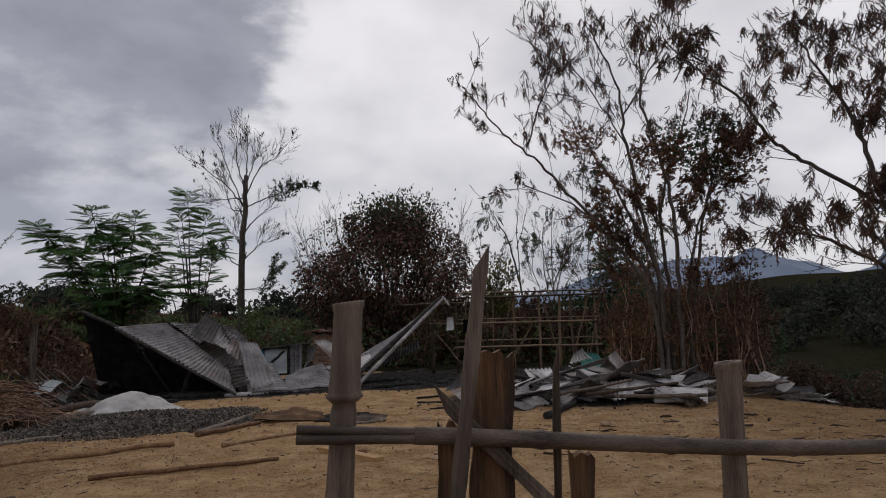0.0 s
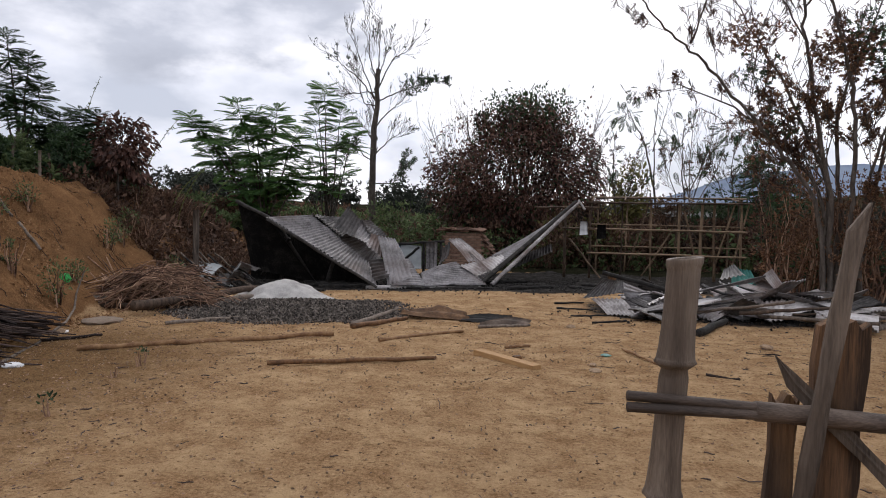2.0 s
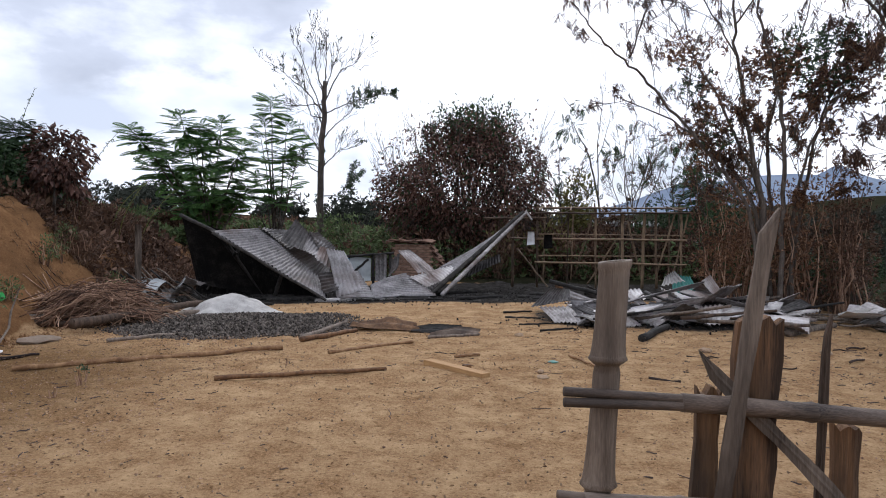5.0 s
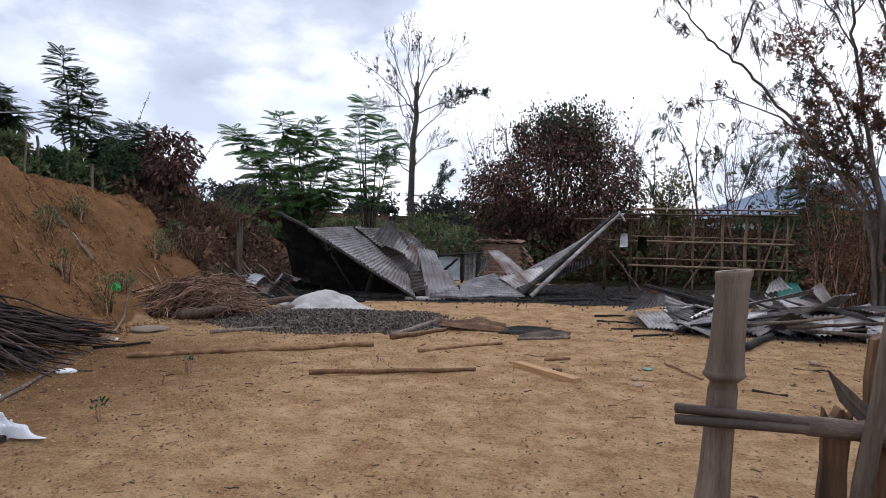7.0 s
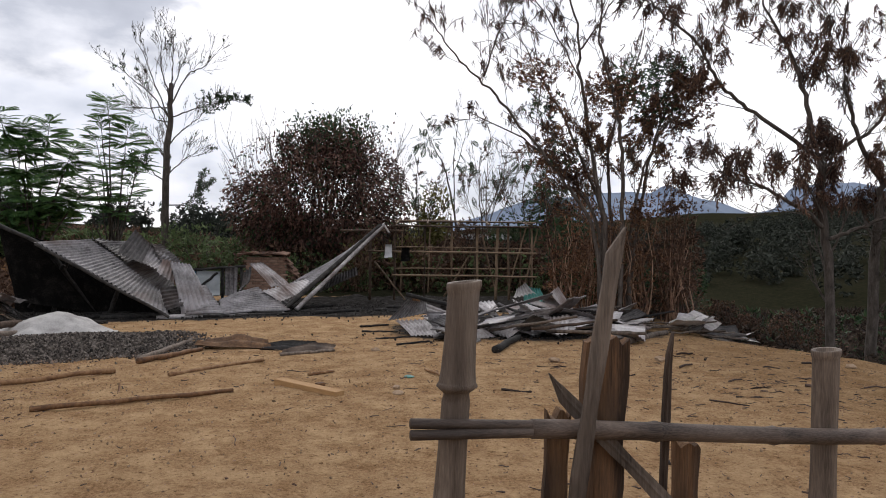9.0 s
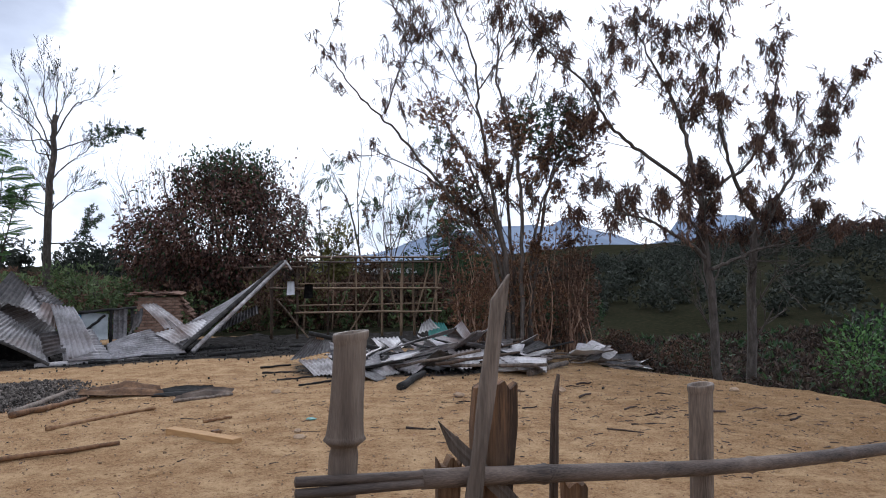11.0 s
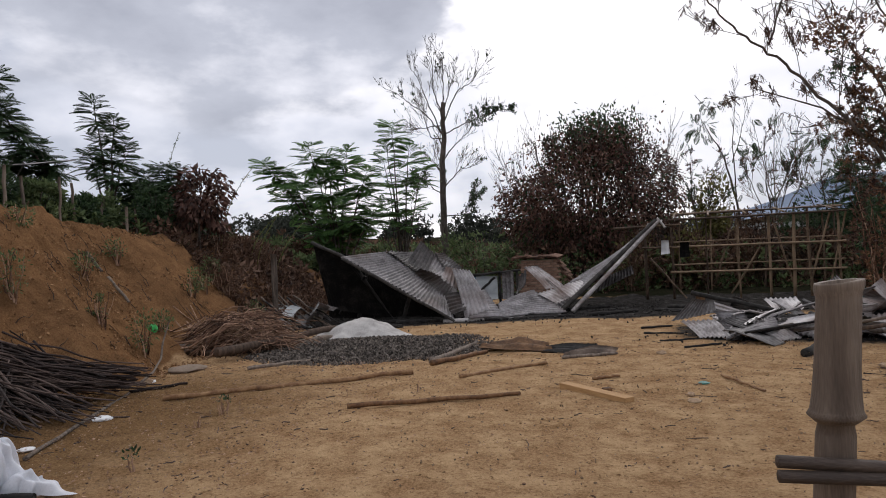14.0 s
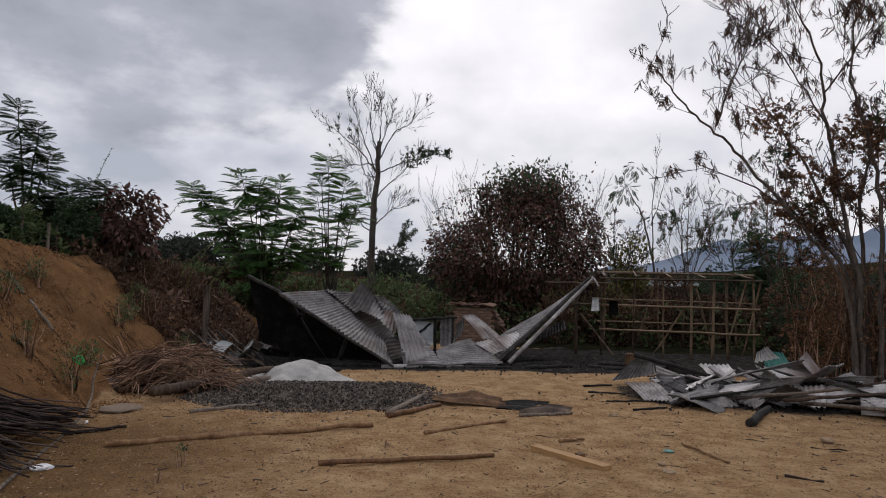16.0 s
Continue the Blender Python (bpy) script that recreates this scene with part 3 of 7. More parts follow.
# ---- the collapsed hut ----
hut = thing("collapsed_hut", "burnt hut under its collapsed corrugated metal roof", "hut", (-4, 16, 0))
SHEETS = [
    # pale fallen front slope, then the sheets folded behind and over it
    ("zinc", ((-4.19, 14.40, 0.09), (-6.74, 14.40, 1.55), (-6.08, 15.40, 1.62), (-4.46, 15.20, 0.42)), 0.02, 0.0),
    ("zinc_dark", ((-6.12, 15.50, 1.62), (-5.27, 15.30, 1.10), (-5.11, 16.20, 1.49), (-6.30, 16.40, 1.61)), 0.04, 0.1),
    ("zinc_dark", ((-4.54, 15.50, 0.26), (-6.19, 15.70, 1.58), (-5.35, 16.50, 1.57), (-4.49, 16.00, 0.64)), 0.05, 0.05),
    ("zinc_dark", ((-5.49, 15.20, 1.33), (-4.93, 15.10, 1.11), (-4.87, 15.50, 1.49), (-5.26, 15.70, 1.82)), 0.02, 0.05),
    ("zinc", ((-5.19, 15.50, 1.17), (-4.61, 15.40, 0.91), (-4.50, 15.90, 1.16), (-5.16, 16.20, 1.53)), 0.03, 0.1),
    ("zinc_dark", ((-5.08, 16.10, 1.54), (-4.59, 15.60, 0.90), (-4.34, 15.80, 1.13), (-4.92, 16.30, 1.49)), 0.04, 0.1),
    ("zinc_pale", ((-4.70, 15.30, 0.91), (-4.35, 15.30, 0.68), (-4.32, 15.50, 1.11), (-4.66, 15.60, 1.17)), 0.03, 0.1),
    ("zinc_dark", ((-4.50, 14.90, 0.63), (-4.33, 14.60, 0.15), (-3.99, 14.80, 0.26), (-4.24, 15.20, 0.64)), 0.05, 0.0),
    ("zinc", ((-4.45, 15.40, 1.17), (-4.07, 15.60, 1.10), (-3.51, 15.00, 0.25), (-4.01, 14.70, 0.09)), 0.03, 0.12),
    ("zinc", ((-3.94, 14.70, 0.07), (-4.00, 15.30, 0.49), (-3.81, 15.90, 0.65), (-3.23, 15.10, 0.07)), 0.03, 0.08),
    ("zinc", ((-3.30, 15.10, 0.06), (-3.49, 15.80, 0.31), (-2.77, 16.60, 0.54), (-1.92, 15.90, 0.07)), 0.03, 0.06),
    ("zinc_pale", ((-2.46, 16.30, 0.83), (-2.34, 16.30, 0.73), (-1.90, 16.15, 0.36), (-2.06, 16.10, 0.34)), 0.01, 0.0),
    ("zinc_pale", ((-3.03, 16.90, 1.08), (-2.75, 17.20, 1.09), (-2.06, 16.80, 0.59), (-2.47, 16.60, 0.54)), 0.03, 0.03),
    ("zinc_pale", ((-2.65, 16.30, 0.47), (-1.67, 17.00, 0.72), (-1.43, 16.70, 0.55), (-2.19, 16.10, 0.25)), 0.03, 0.05),
    ("zinc", ((-2.17, 16.00, 0.05), (0.11, 18.20, 2.07), (-0.79, 18.80, 1.31), (-2.63, 17.00, 0.29)), 0.02, 0.0),
    ("zinc_dark", ((-1.39, 17.40, 0.36), (-0.44, 18.00, 0.78), (-0.47, 18.20, 0.99), (-1.29, 17.70, 0.69)), 0.04, 0.0),
    ("zinc", ((-3.47, 16.30, 0.35), (-3.20, 16.30, 0.36), (-3.21, 16.40, 1.01), (-3.49, 16.40, 0.97)), 0.01, 0.0),
    ("zinc_dark", ((-3.17, 16.40, 0.41), (-2.98, 16.50, 0.62), (-2.96, 16.90, 1.02), (-3.14, 16.80, 0.82)), 0.04, 0.1),
]
for i, (mname, c, cr_, curl) in enumerate(SHEETS):
    child("roof_sheet", sheet_mesh("roof_sheet", c, M[mname], crumple=cr_, seed=i + 1, curl=curl, pitch=0.1, amp=0.022), hut)
# black gable end (soot, painted shade), its edge strip, inside of the fallen slope
child("gable_sheet", sheet_mesh("gable_sheet", ((-7.31, 14.90, 0.33), (-5.91, 15.30, 0.05), (-6.89, 14.80, 1.53), (-7.63, 14.80, 1.91)), M["soot_shade_sheet"], crumple=0.03, amp=0.004, seed=31), hut, "gable sheet black with soot and painted shade")
# sheet across the hollow, its black holding roof shade as well as soot
child("inner_sheet", sheet_mesh("inner_sheet", ((-7.81, 15.90, 0.00), (-4.43, 15.60, -0.04), (-5.10, 15.90, 0.84), (-7.79, 15.90, 1.76)), M["soot_shade_sheet"], crumple=0.03, amp=0.004, seed=32), hut, "black sheet for soot and shade under the fallen slope")
beam("ridge_cap", (-7.62, 14.75, 1.89), (-6.69, 14.50, 1.51), 0.045, M["char"], hut, 3, label="charred verge board")
beam("verge_board", (-6.70, 14.35, 1.50), (-4.17, 14.35, 0.06), 0.035, M["char"], hut, 4)
for i, (a, b) in enumerate((((-7.23, 15.30, 0.16), (-6.51, 15.20, 1.06)), ((-6.74, 15.20, -0.03), (-6.52, 15.40, 1.17)), ((-5.95, 15.40, 0.00), (-6.77, 15.30, 1.26)), ((-5.59, 15.20, 0.07), (-5.38, 15.20, 0.67)))):
    beam("charred_rafter", a, b, 0.05, M["char"], hut, 10 + i, label="charred rafter")
beam("gutter", (-4.45, 14.50, 0.03), (-2.10, 15.90, 0.01), 0.05, M["zinc_pale"], hut, 5, amp=0.008, label="pale metal gutter along the ground")
beam("edge_pipe", (-1.83, 16.10, 0.05), (0.22, 18.20, 2.10), 0.055, M["zinc_pale"], hut, 6, amp=0.006, label="pale metal roof edge")
beam("edge_board", (-2.13, 16.00, 0.03), (0.14, 18.15, 2.09), 0.06, M["char"], hut, 7)
beam("sill_beam", (-1.93, 16.20, -0.03), (-0.59, 17.00, -0.01), 0.07, M["char"], hut, 8)
beam("broken_end", (0.19, 18.20, 2.12), (0.37, 18.20, 1.89), 0.03, M["zinc_pale"], hut, 9)


# ---- the fence ----
fence = thing("bamboo_fence", "rough weathered fence of bamboo posts, rails and split stakes", "fence", (0.4, 1.85, 0))


def bamboo_post(x, y, lean, top, r, nodes, seed):
    """A hollow, cut bamboo culm with swollen nodes; lean: metres it leans to +x over its height."""
    rg = random.Random(seed)
    zs = np.unique(np.concatenate([np.linspace(-0.1, top, 22), [top - 0.026, top - 0.021, top - 0.01]] + [[n_ - 0.03, n_ - 0.012, n_ - 0.004, n_ + 0.004, n_ + 0.015, n_ + 0.04] for n_ in nodes]))
    zs = zs[zs <= top]
    prof = []
    for z in zs:
        rr = r * (1.0 + 0.03 * math.sin(z * 7 + seed)) * (1.0 if z > nodes[-1] - 0.01 else 0.9)
        for n_ in nodes:
            dz = z - n_
            if dz >= 0:
                rr += r * 0.24 * math.exp(-dz / 0.045)
            rr += r * 0.14 * math.exp(-(dz / 0.006) ** 2) - r * 0.1 * math.exp(-((dz + 0.012) / 0.006) ** 2)
        if z > top - 0.0105:
            rr *= 1.1
        prof.append((rr, z))
    prof += [(prof[-1][0] * 0.98, top + 0.003), (r * 0.78, top + 0.002), (r * 0.74, top - 0.05), (0.002, top - 0.055)]
    sides = 28
    ang = np.arange(sides) * 2 * np.pi / sides
    v = []
    for rr, z in prof:
        cx, cy = x + lean * z / top, y
        wob = 1 + 0.015 * np.sin(3 * ang + seed)
        tilt = 0.004 * np.cos(ang) if z > top - 0.06 else 0
        v.append(np.stack([cx + rr * wob * np.cos(ang), cy + rr * wob * np.sin(ang), z + tilt + 0 * ang], -1))
    k = len(prof)
    i, j = np.meshgrid(np.arange(k - 1), np.arange(sides), indexing="ij")
    f = np.stack([i * sides + j, i * sides + (j + 1) % sides, (i + 1) * sides + (j + 1) % sides, (i + 1) * sides + j], -1).reshape(-1, 4)
    b = Buf()
    b.add(np.concatenate(v), f)
    return child("post", b.mesh("post", M["bamboo_old"]), fence, "hollow weathered bamboo post")


bamboo_post(-0.19, 1.777, 0.089, 1.472, 0.037, (0.28, 0.6, 0.93, 1.235), 2)
bamboo_post(0.925, 1.985, 0.016, 1.28, 0.033, (0.2, 0.5, 0.82), 5)
bamboo_post(2.08, 2.25, 0.0, 1.12, 0.034, (0.3, 0.62, 0.98), 8)


def rail(a, b, r, nodes, seed, split):
    rg = random.Random(seed)
    a, b = np.array(a), np.array(b)
    L = np.linalg.norm(b - a)
    t = np.unique(np.concatenate([np.linspace(split, 1, 40)] + [[n_ / L - 0.008, n_ / L - 0.003, n_ / L, n_ / L + 0.004, n_ / L + 0.01] for n_ in nodes]))
    t = t[(t >= split) & (t <= 1)]
    p = a + (b - a) * t[:, None]
    p[:, 2] += 0.012 * np.sin(t * 9 + seed) - 0.004 * np.sin(np.pi * t)
    rad = [r * (1 - 0.15 * q) * (1 + sum(0.2 * math.exp(-((q * L - n_) / 0.012) ** 2) for n_ in nodes)) for q in t]
    bf = Buf()
    bf.tube(p, rad, 14)
    # split end: two halves that gape
    for s in (1, -1):
        q = np.linspace(0, split * 1.08, 8)
        pp = a + (b - a) * q[:, None]
        pp[:, 2] += 0.012 * np.sin(split * 9 + seed) - 0.004 * np.sin(np.pi * split) + s * (0.013 - 0.004 * q / split) + rg.uniform(-0.002, 0.002)
        pp[:, 1] += s * 0.004
        bf.tube(pp, [r * 0.52] * 8, 8)
    return child("rail", bf.mesh("rail", M["bamboo_rail"]), fence, "split weathered bamboo rail")


rail((-0.223, 1.715, 1.148), (2.9, 2.335, 0.935), 0.0225, (0.42, 0.62, 0.98, 1.35, 1.78, 2.2, 2.7), 1, 0.09)
rail((-0.235, 1.715, 0.925), (2.9, 2.335, 0.69), 0.021, (0.3, 0.7, 1.1, 1.5, 1.95, 2.4), 4, 0.02)


def stake(name, pts, w, th, mat, seed, point=0.12, ragged=0.0, label=""):
    """A flat split stake along pts, width w, thickness th, with a slanting point or a ragged broken top."""
    rg = random.Random(seed)
    pts = [Vector(p) for p in pts]
    nseg, across = 26, 7
    total = sum((q - p).length for p, q in zip(pts, pts[1:]))
    rows = []
    for i in range(nseg + 1):
        s = total * i / nseg
        rest = s
        for p, q in zip(pts, pts[1:]):
            L = (q - p).length
            if rest <= L + 1e-6:
                c, d = p + (q - p) * (rest / L), (q - p).normalized()
                break
            rest -= L
        side = d.cross(Vector((0, -1, 0))).normalized()
        wide = w * (1 + 0.08 * math.sin(s * 23 + seed) + rg.uniform(-0.03, 0.03))
        rows.append((s, c, d, side, wide))
    v = []
    tops = [rg.uniform(-1, 1) * ragged - ragged for _ in range(across)]
    for layer in (0, 1):
        for s, c, d, side, wide in rows:
            near_end = max(0.0, 1 - (total - s) / point) if point else 0.0
            for j in range(across):
                u = j / (across - 1) - 0.5
                uu = u * (1 - 0.95 * near_end) + 0.4 * near_end
                back = th * (0.5 - 0.6 * u * u) if layer == 0 else -th * (0.5 - 0.8 * u * u)
                drop = tops[j] * (s / total) ** 8
                groove = 0.1 * th * math.sin(j * 2.4 + seed)
                v.append(c + side * wide * uu + Vector((0, back + groove, 0)) + d * drop)
    n_, m_ = nseg + 1, across
    off_ = n_ * m_
    f = []
    for i in range(nseg):
        for j in range(across - 1):
            q = [i * m_ + j, i * m_ + j + 1, (i + 1) * m_ + j + 1, (i + 1) * m_ + j]
            f += [q, [x + off_ for x in q[::-1]]]
        for j in (0, across - 1):
            q = [i * m_ + j, (i + 1) * m_ + j, (i + 1) * m_ + j + off_, i * m_ + j + off_]
            f.append(q if j else q[::-1])
    for j in range(across - 1):
        for i in (0, nseg):
            f.append([i * m_ + j, i * m_ + j + 1, i * m_ + j + 1 + off_, i * m_ + j + off_])
    b = Buf()
    b.add([tuple(x) for x in v], f)
    return child(name, b.mesh(name, mat, smooth=False), fence, label)


stake("stake", [(0.02, 1.752, -0.05), (0.155, 1.75, 0.95), (0.206, 1.743, 1.325), (0.243, 1.73, 1.605)], 0.037, 0.016, M["grey_wood"], 1, point=0.045, label="tall pointed split bamboo stake")
stake("broken_post", [(0.225, 1.87, -0.05), (0.245, 1.87, 0.8), (0.268, 1.865, 1.345)], 0.108, 0.05, M["rotten_wood"], 3, point=0, ragged=0.022, label="broken rotten wooden post")
stake("stake", [(0.52, 1.83, 0.82), (0.37, 1.83, 0.98), (0.235, 1.828, 1.115), (0.102, 1.82, 1.247)], 0.036, 0.014, M["grey_wood"], 4, point=0.07, label="slanting pointed wooden slat")
stake("stub", [(0.11, 1.87, -0.05), (0.147, 1.862, 1.165)], 0.06, 0.04, M["rotten_wood"], 5, point=0, ragged=0.015, label="short dark rotten stake")
stake("stake", [(0.415, 1.88, -0.05), (0.425, 1.88, 0.9), (0.437, 1.878, 1.345)], 0.02, 0.018, M["dark_stake"], 6, point=0.07, label="thin dark pointed stake")
stake("stub", [(0.48, 1.905, -0.05), (0.497, 1.9, 1.075)], 0.064, 0.04, M["rotten_wood"], 7, point=0, ragged=0.015, label="short brown rotten stake")


# ---- things lying in the yard ----
def pole(name, label, a, b, r, mat, seed, k=9, amp=0.008, sides=9, category="pole", taper=0.75, group=""):
    a3, b3 = lying(a, b, r * 0.8)
    bf, rg = Buf(), random.Random(seed)
    pts = wobble(a3, b3, k, amp, rg)
    bf.tube(pts, [r * (1 - (1 - taper) * i / (k - 1)) * rg.uniform(0.95, 1.1) for i in range(k)], sides)
    me = bf.mesh(name, mat)
    me.transform(Matrix.Translation((-a3[0], -a3[1], -a3[2])))
    ob = new(name, me)
    ob.location = a3
    return tagged(ob, label, category, group)


pole("bamboo_pole", "long dry brown bamboo pole lying on the sandy yard", (-5.70, 7.01, 0.00)[:2], (-3.24, 8.70, 0.00)[:2], 0.031, M["pole"], 1, k=16, amp=0.014, taper=0.9, group="poles in the yard")
pole("bamboo_pole", "dry bamboo pole lying across the sandy yard", (-3.30, 6.75, 0.00)[:2], (-1.66, 7.54, 0.00)[:2], 0.027, M["pole"], 2, group="poles in the yard")
pole("bamboo_pole", "short dry pole lying on the sandy yard", (-2.52, 8.32, 0.00)[:2], (-1.62, 9.43, 0.00)[:2], 0.027, M["pole"], 3, group="poles in the yard")
pole("bamboo_pole", "pale pole lying beside the gravel heap", (-3.21, 9.44, 0.00)[:2], (-3.00, 11.24, 0.00)[:2], 0.04, M["grey_wood"], 4, group="poles in the yard")
pole("bamboo_pole", "pale pole lying by the charred sheet", (-3.15, 9.25, 0.00)[:2], (-2.64, 10.45, -0.00)[:2], 0.04, M["pole"], 5, group="poles in the yard")
pole("long_stick", "thin pale stick lying beside the firewood", (-5.28, 4.80, 0.00)[:2], (-6.40, 7.29, -0.00)[:2], 0.02, M["grey_wood"], 6, category="stick")
pole("long_stick", "thin dark stick lying by the firewood", (-5.89, 6.03, 0.00)[:2], (-5.48, 6.22, 0.00)[:2], 0.012, M["firewood"], 7, category="stick")
pole("long_stick", "dark stick lying between firewood and pole", (-6.46, 7.36, 0.00)[:2], (-6.03, 7.90, 0.00)[:2], 0.022, M["firewood"], 8, category="stick")
pole("log", "long dark crooked log lying along the gravel heap", (-6.65, 9.45), (-6.0, 12.3), 0.075, M["dark_stake"], 9, category="log", amp=0.05).location.z += 0.1
pole("log", "grey weathered log lying by the white heap", (-6.32, 11.06, 0.00)[:2], (-5.51, 12.71, 0.00)[:2], 0.055, M["grey_wood"], 10, category="log", amp=0.03)
pole("long_stick", "thin pole lying at the foot of the gravel", (-5.75, 8.87, -0.00)[:2], (-5.07, 9.73, 0.00)[:2], 0.03, M["grey_wood"], 11, category="stick")
pole("stick", "small brown stick lying on the yard", (0.46, 8.65, -0.00)[:2], (0.78, 7.89, 0.00)[:2], 0.016, M["pole"], 12, category="stick")
pole("stick", "short flat stick lying on the yard", (-0.96, 8.44, 0.00)[:2], (-0.66, 8.63, -0.00)[:2], 0.018, M["pole"], 13, category="stick")
pole("log", "charred log end beside the debris pile", (1.62, 10.03, 0.00)[:2], (2.29, 11.34, 0.00)[:2], 0.06, M["char"], 14, category="log", amp=0.012)
pole("log", "dark plank end beside the debris pile", (3.96, 10.81, 0.00)[:2], (5.25, 12.15, 0.00)[:2], 0.06, M["grey_wood"], 15, category="log")
pole("long_stick", "dark stick lying on the bare yard", (3.55, 6.88, 0.00)[:2], (3.93, 6.83, 0.00)[:2], 0.012, M["firewood"], 16, category="stick")

bm_t = box("timber_offcut", (1.02, 0.12, 0.075), M["timber"], 0.004)
a, b = Vector((-1.24, 7.91, 0.00)), Vector((-0.54, 7.19, 0.00))
ob = new("timber_offcut", bm_t)
ob.matrix_world = pose(*((a + b) / 2 + Vector((0, 0, 0.03))), 0, 0, math.degrees(math.atan2((b - a).y, (b - a).x)))
ob.scale = ((b - a).length / 1.02, 1, 1)
tagged(ob, "fresh pale sawn timber offcut lying on the yard", "timber")
ob = new("wood_block", box("wood_block", (0.09, 0.07, 0.06), M["pole"], 0.006))
ob.matrix_world = pose(*(Vector((-0.77, 7.67, 0.00)) + Vector((0, 0, 0.03))), 0, 0, 30)
tagged(ob, "small wooden block beside the timber", "wood block")

# burnt strips lying flat, torn and curled
for c, m_, label, seed in (
    (((-2.80, 10.55, 0.03), (-2.66, 10.95, 0.1), (-1.75, 10.75, 0.11), (-1.62, 10.35, 0.03)), "scorched_mat", "scorched brown curled mat lying on the yard", 5),
    (((-1.80, 10.30, 0.03), (-1.72, 10.72, 0.1), (-1.02, 10.80, 0.08), (-1.22, 10.25, 0.02)), "char", "burnt buckled dark sheet lying flat on the yard", 6),
    (((-1.50, 9.98, 0.02), (-1.38, 10.25, 0.06), (-0.70, 10.35, 0.1), (-0.80, 10.14, 0.02)), "rust", "torn thin end of a burnt sheet on the yard", 7),
):
    ob = new("charred_sheet", sheet_mesh("charred_sheet", c, M[m_], pitch=0.21, amp=0.022, crumple=0.09, seed=seed, curl=0.1))
    tagged(ob, label, "mat" if m_ == "scorched_mat" else "metal sheet")
pole("stick", "pale stick at the rim of the burnt sheet", (-1.45, 9.83, 0.00)[:2], (-0.72, 10.17, 0.00)[:2], 0.025, M["grey_wood"], 21, category="stick")


def lump(name, c, r, mat, label, category, seed, flat=0.6, group=""):
    bm = bmesh.new()
    bmesh.ops.create_icosphere(bm, subdivisions=2, radius=1)
    rg = random.Random(seed)
    o = Vector((rg.uniform(-50, 50), 3, 7))
    for v in bm.verts:
        k = 1 + 0.35 * noise.noise(v.co * 1.3 + o) + 0.12 * noise.noise(v.co * 4 + o)
        v.co = Vector((v.co.x * r * 1.2, v.co.y * r, v.co.z * r * flat)) * k
    ob = new(name, bm_mesh(name, bm, mat))
    ob.location = (c[0], c[1], height(c[0], c[1]) + r * flat * 0.55)
    ob.rotation_euler.z = rg.uniform(0, 6)
    return tagged(ob, label, category, group)


for i, (c, r) in enumerate((((2.30, 9.28, 0.00), 0.07), ((3.76, 9.16, -0.00), 0.075), ((0.06, 7.29, 0.00), 0.05), ((0.05, 7.64, 0.00), 0.04), ((-0.13, 10.27, 0.00), 0.06), ((6.19, 8.60, 0.00), 0.06), ((0.04, 7.31, 0.00), 0.04), ((-6.69, 7.97, -0.00), 0.07))):
    lump("stone", c, r, M["yard_stone"], "rounded brown stone lying on the yard", "stone", 40 + i, group="stones in the yard")
lump("flat_stone", (-6.73, 8.85, 0.00), 0.24, M["mortar"], "flat grey-brown slab of stone by the bank", "stone", 61, flat=0.2)
lump("plastic_scrap", (-5.70, 6.08, 0.00), 0.085, M["white_cloth"], "crumpled white scrap by the firewood", "litter", 62, flat=0.35)
lump("plastic_scrap", (-6.69, 8.02, 0.00), 0.07, M["white_cloth"], "small white scrap at the bank foot", "litter", 63, flat=0.35)
lump("plastic_scrap", (-5.54, 5.05, 0.00), 0.06, M["white_cloth"], "small white scrap by the plastic sack", "litter", 64, flat=0.35)
lump("blue_scrap", (0.23, 8.25, 0.00), 0.06, M["teal_plastic"], "faded blue scrap lying on the yard", "litter", 65, flat=0.2)
lump("green_bag", (-8.02, 9.73), 0.085, M["green_plastic"], "bright green plastic bag on the bank", "plastic bag", 66, flat=1.1)


# gravel heap, lime heap
def mound(name, cx, cy, rx, ry, rot, hgt, mat, label, category, seed, kind=""):
    k, rg = 64, random.Random(seed)
    u = np.linspace(-1, 1, k)
    gx, gy = np.meshgrid(u, u, indexing="ij")
    rr = np.hypot(gx, gy)
    rough = np.array([noise.noise((float(p) * 2.2 + seed, float(q) * 2.2, seed)) + 0.5 * noise.noise((float(p) * 6 + seed, float(q) * 6, seed)) for p, q in zip(gx.ravel(), gy.ravel())]).reshape(gx.shape)
    z = np.clip(1 - rr + 0.14 * rough, -0.15, 1)
    z = hgt * np.where(z > 0, 1.25 * z * z * (3 - 2 * z) * 0.5 + 0.4 * z, z)
    c, s = math.cos(rot), math.sin(rot)
    x, y = cx + gx * rx * c - gy * ry * s, cy + gx * rx * s + gy * ry * c
    g = np.array([height(p, q) for p, q in zip(x.ravel(), y.ravel())]).reshape(x.shape)
    i, j = np.meshgrid(np.arange(k - 1), np.arange(k - 1), indexing="ij")
    b = Buf()
    b.add(np.stack([x, y, g + z - 0.01], -1).reshape(-1, 3), np.stack([i * k + j, (i + 1) * k + j, (i + 1) * k + j + 1, i * k + j + 1], -1).reshape(-1, 4))
    return x, y, g + z, z, b


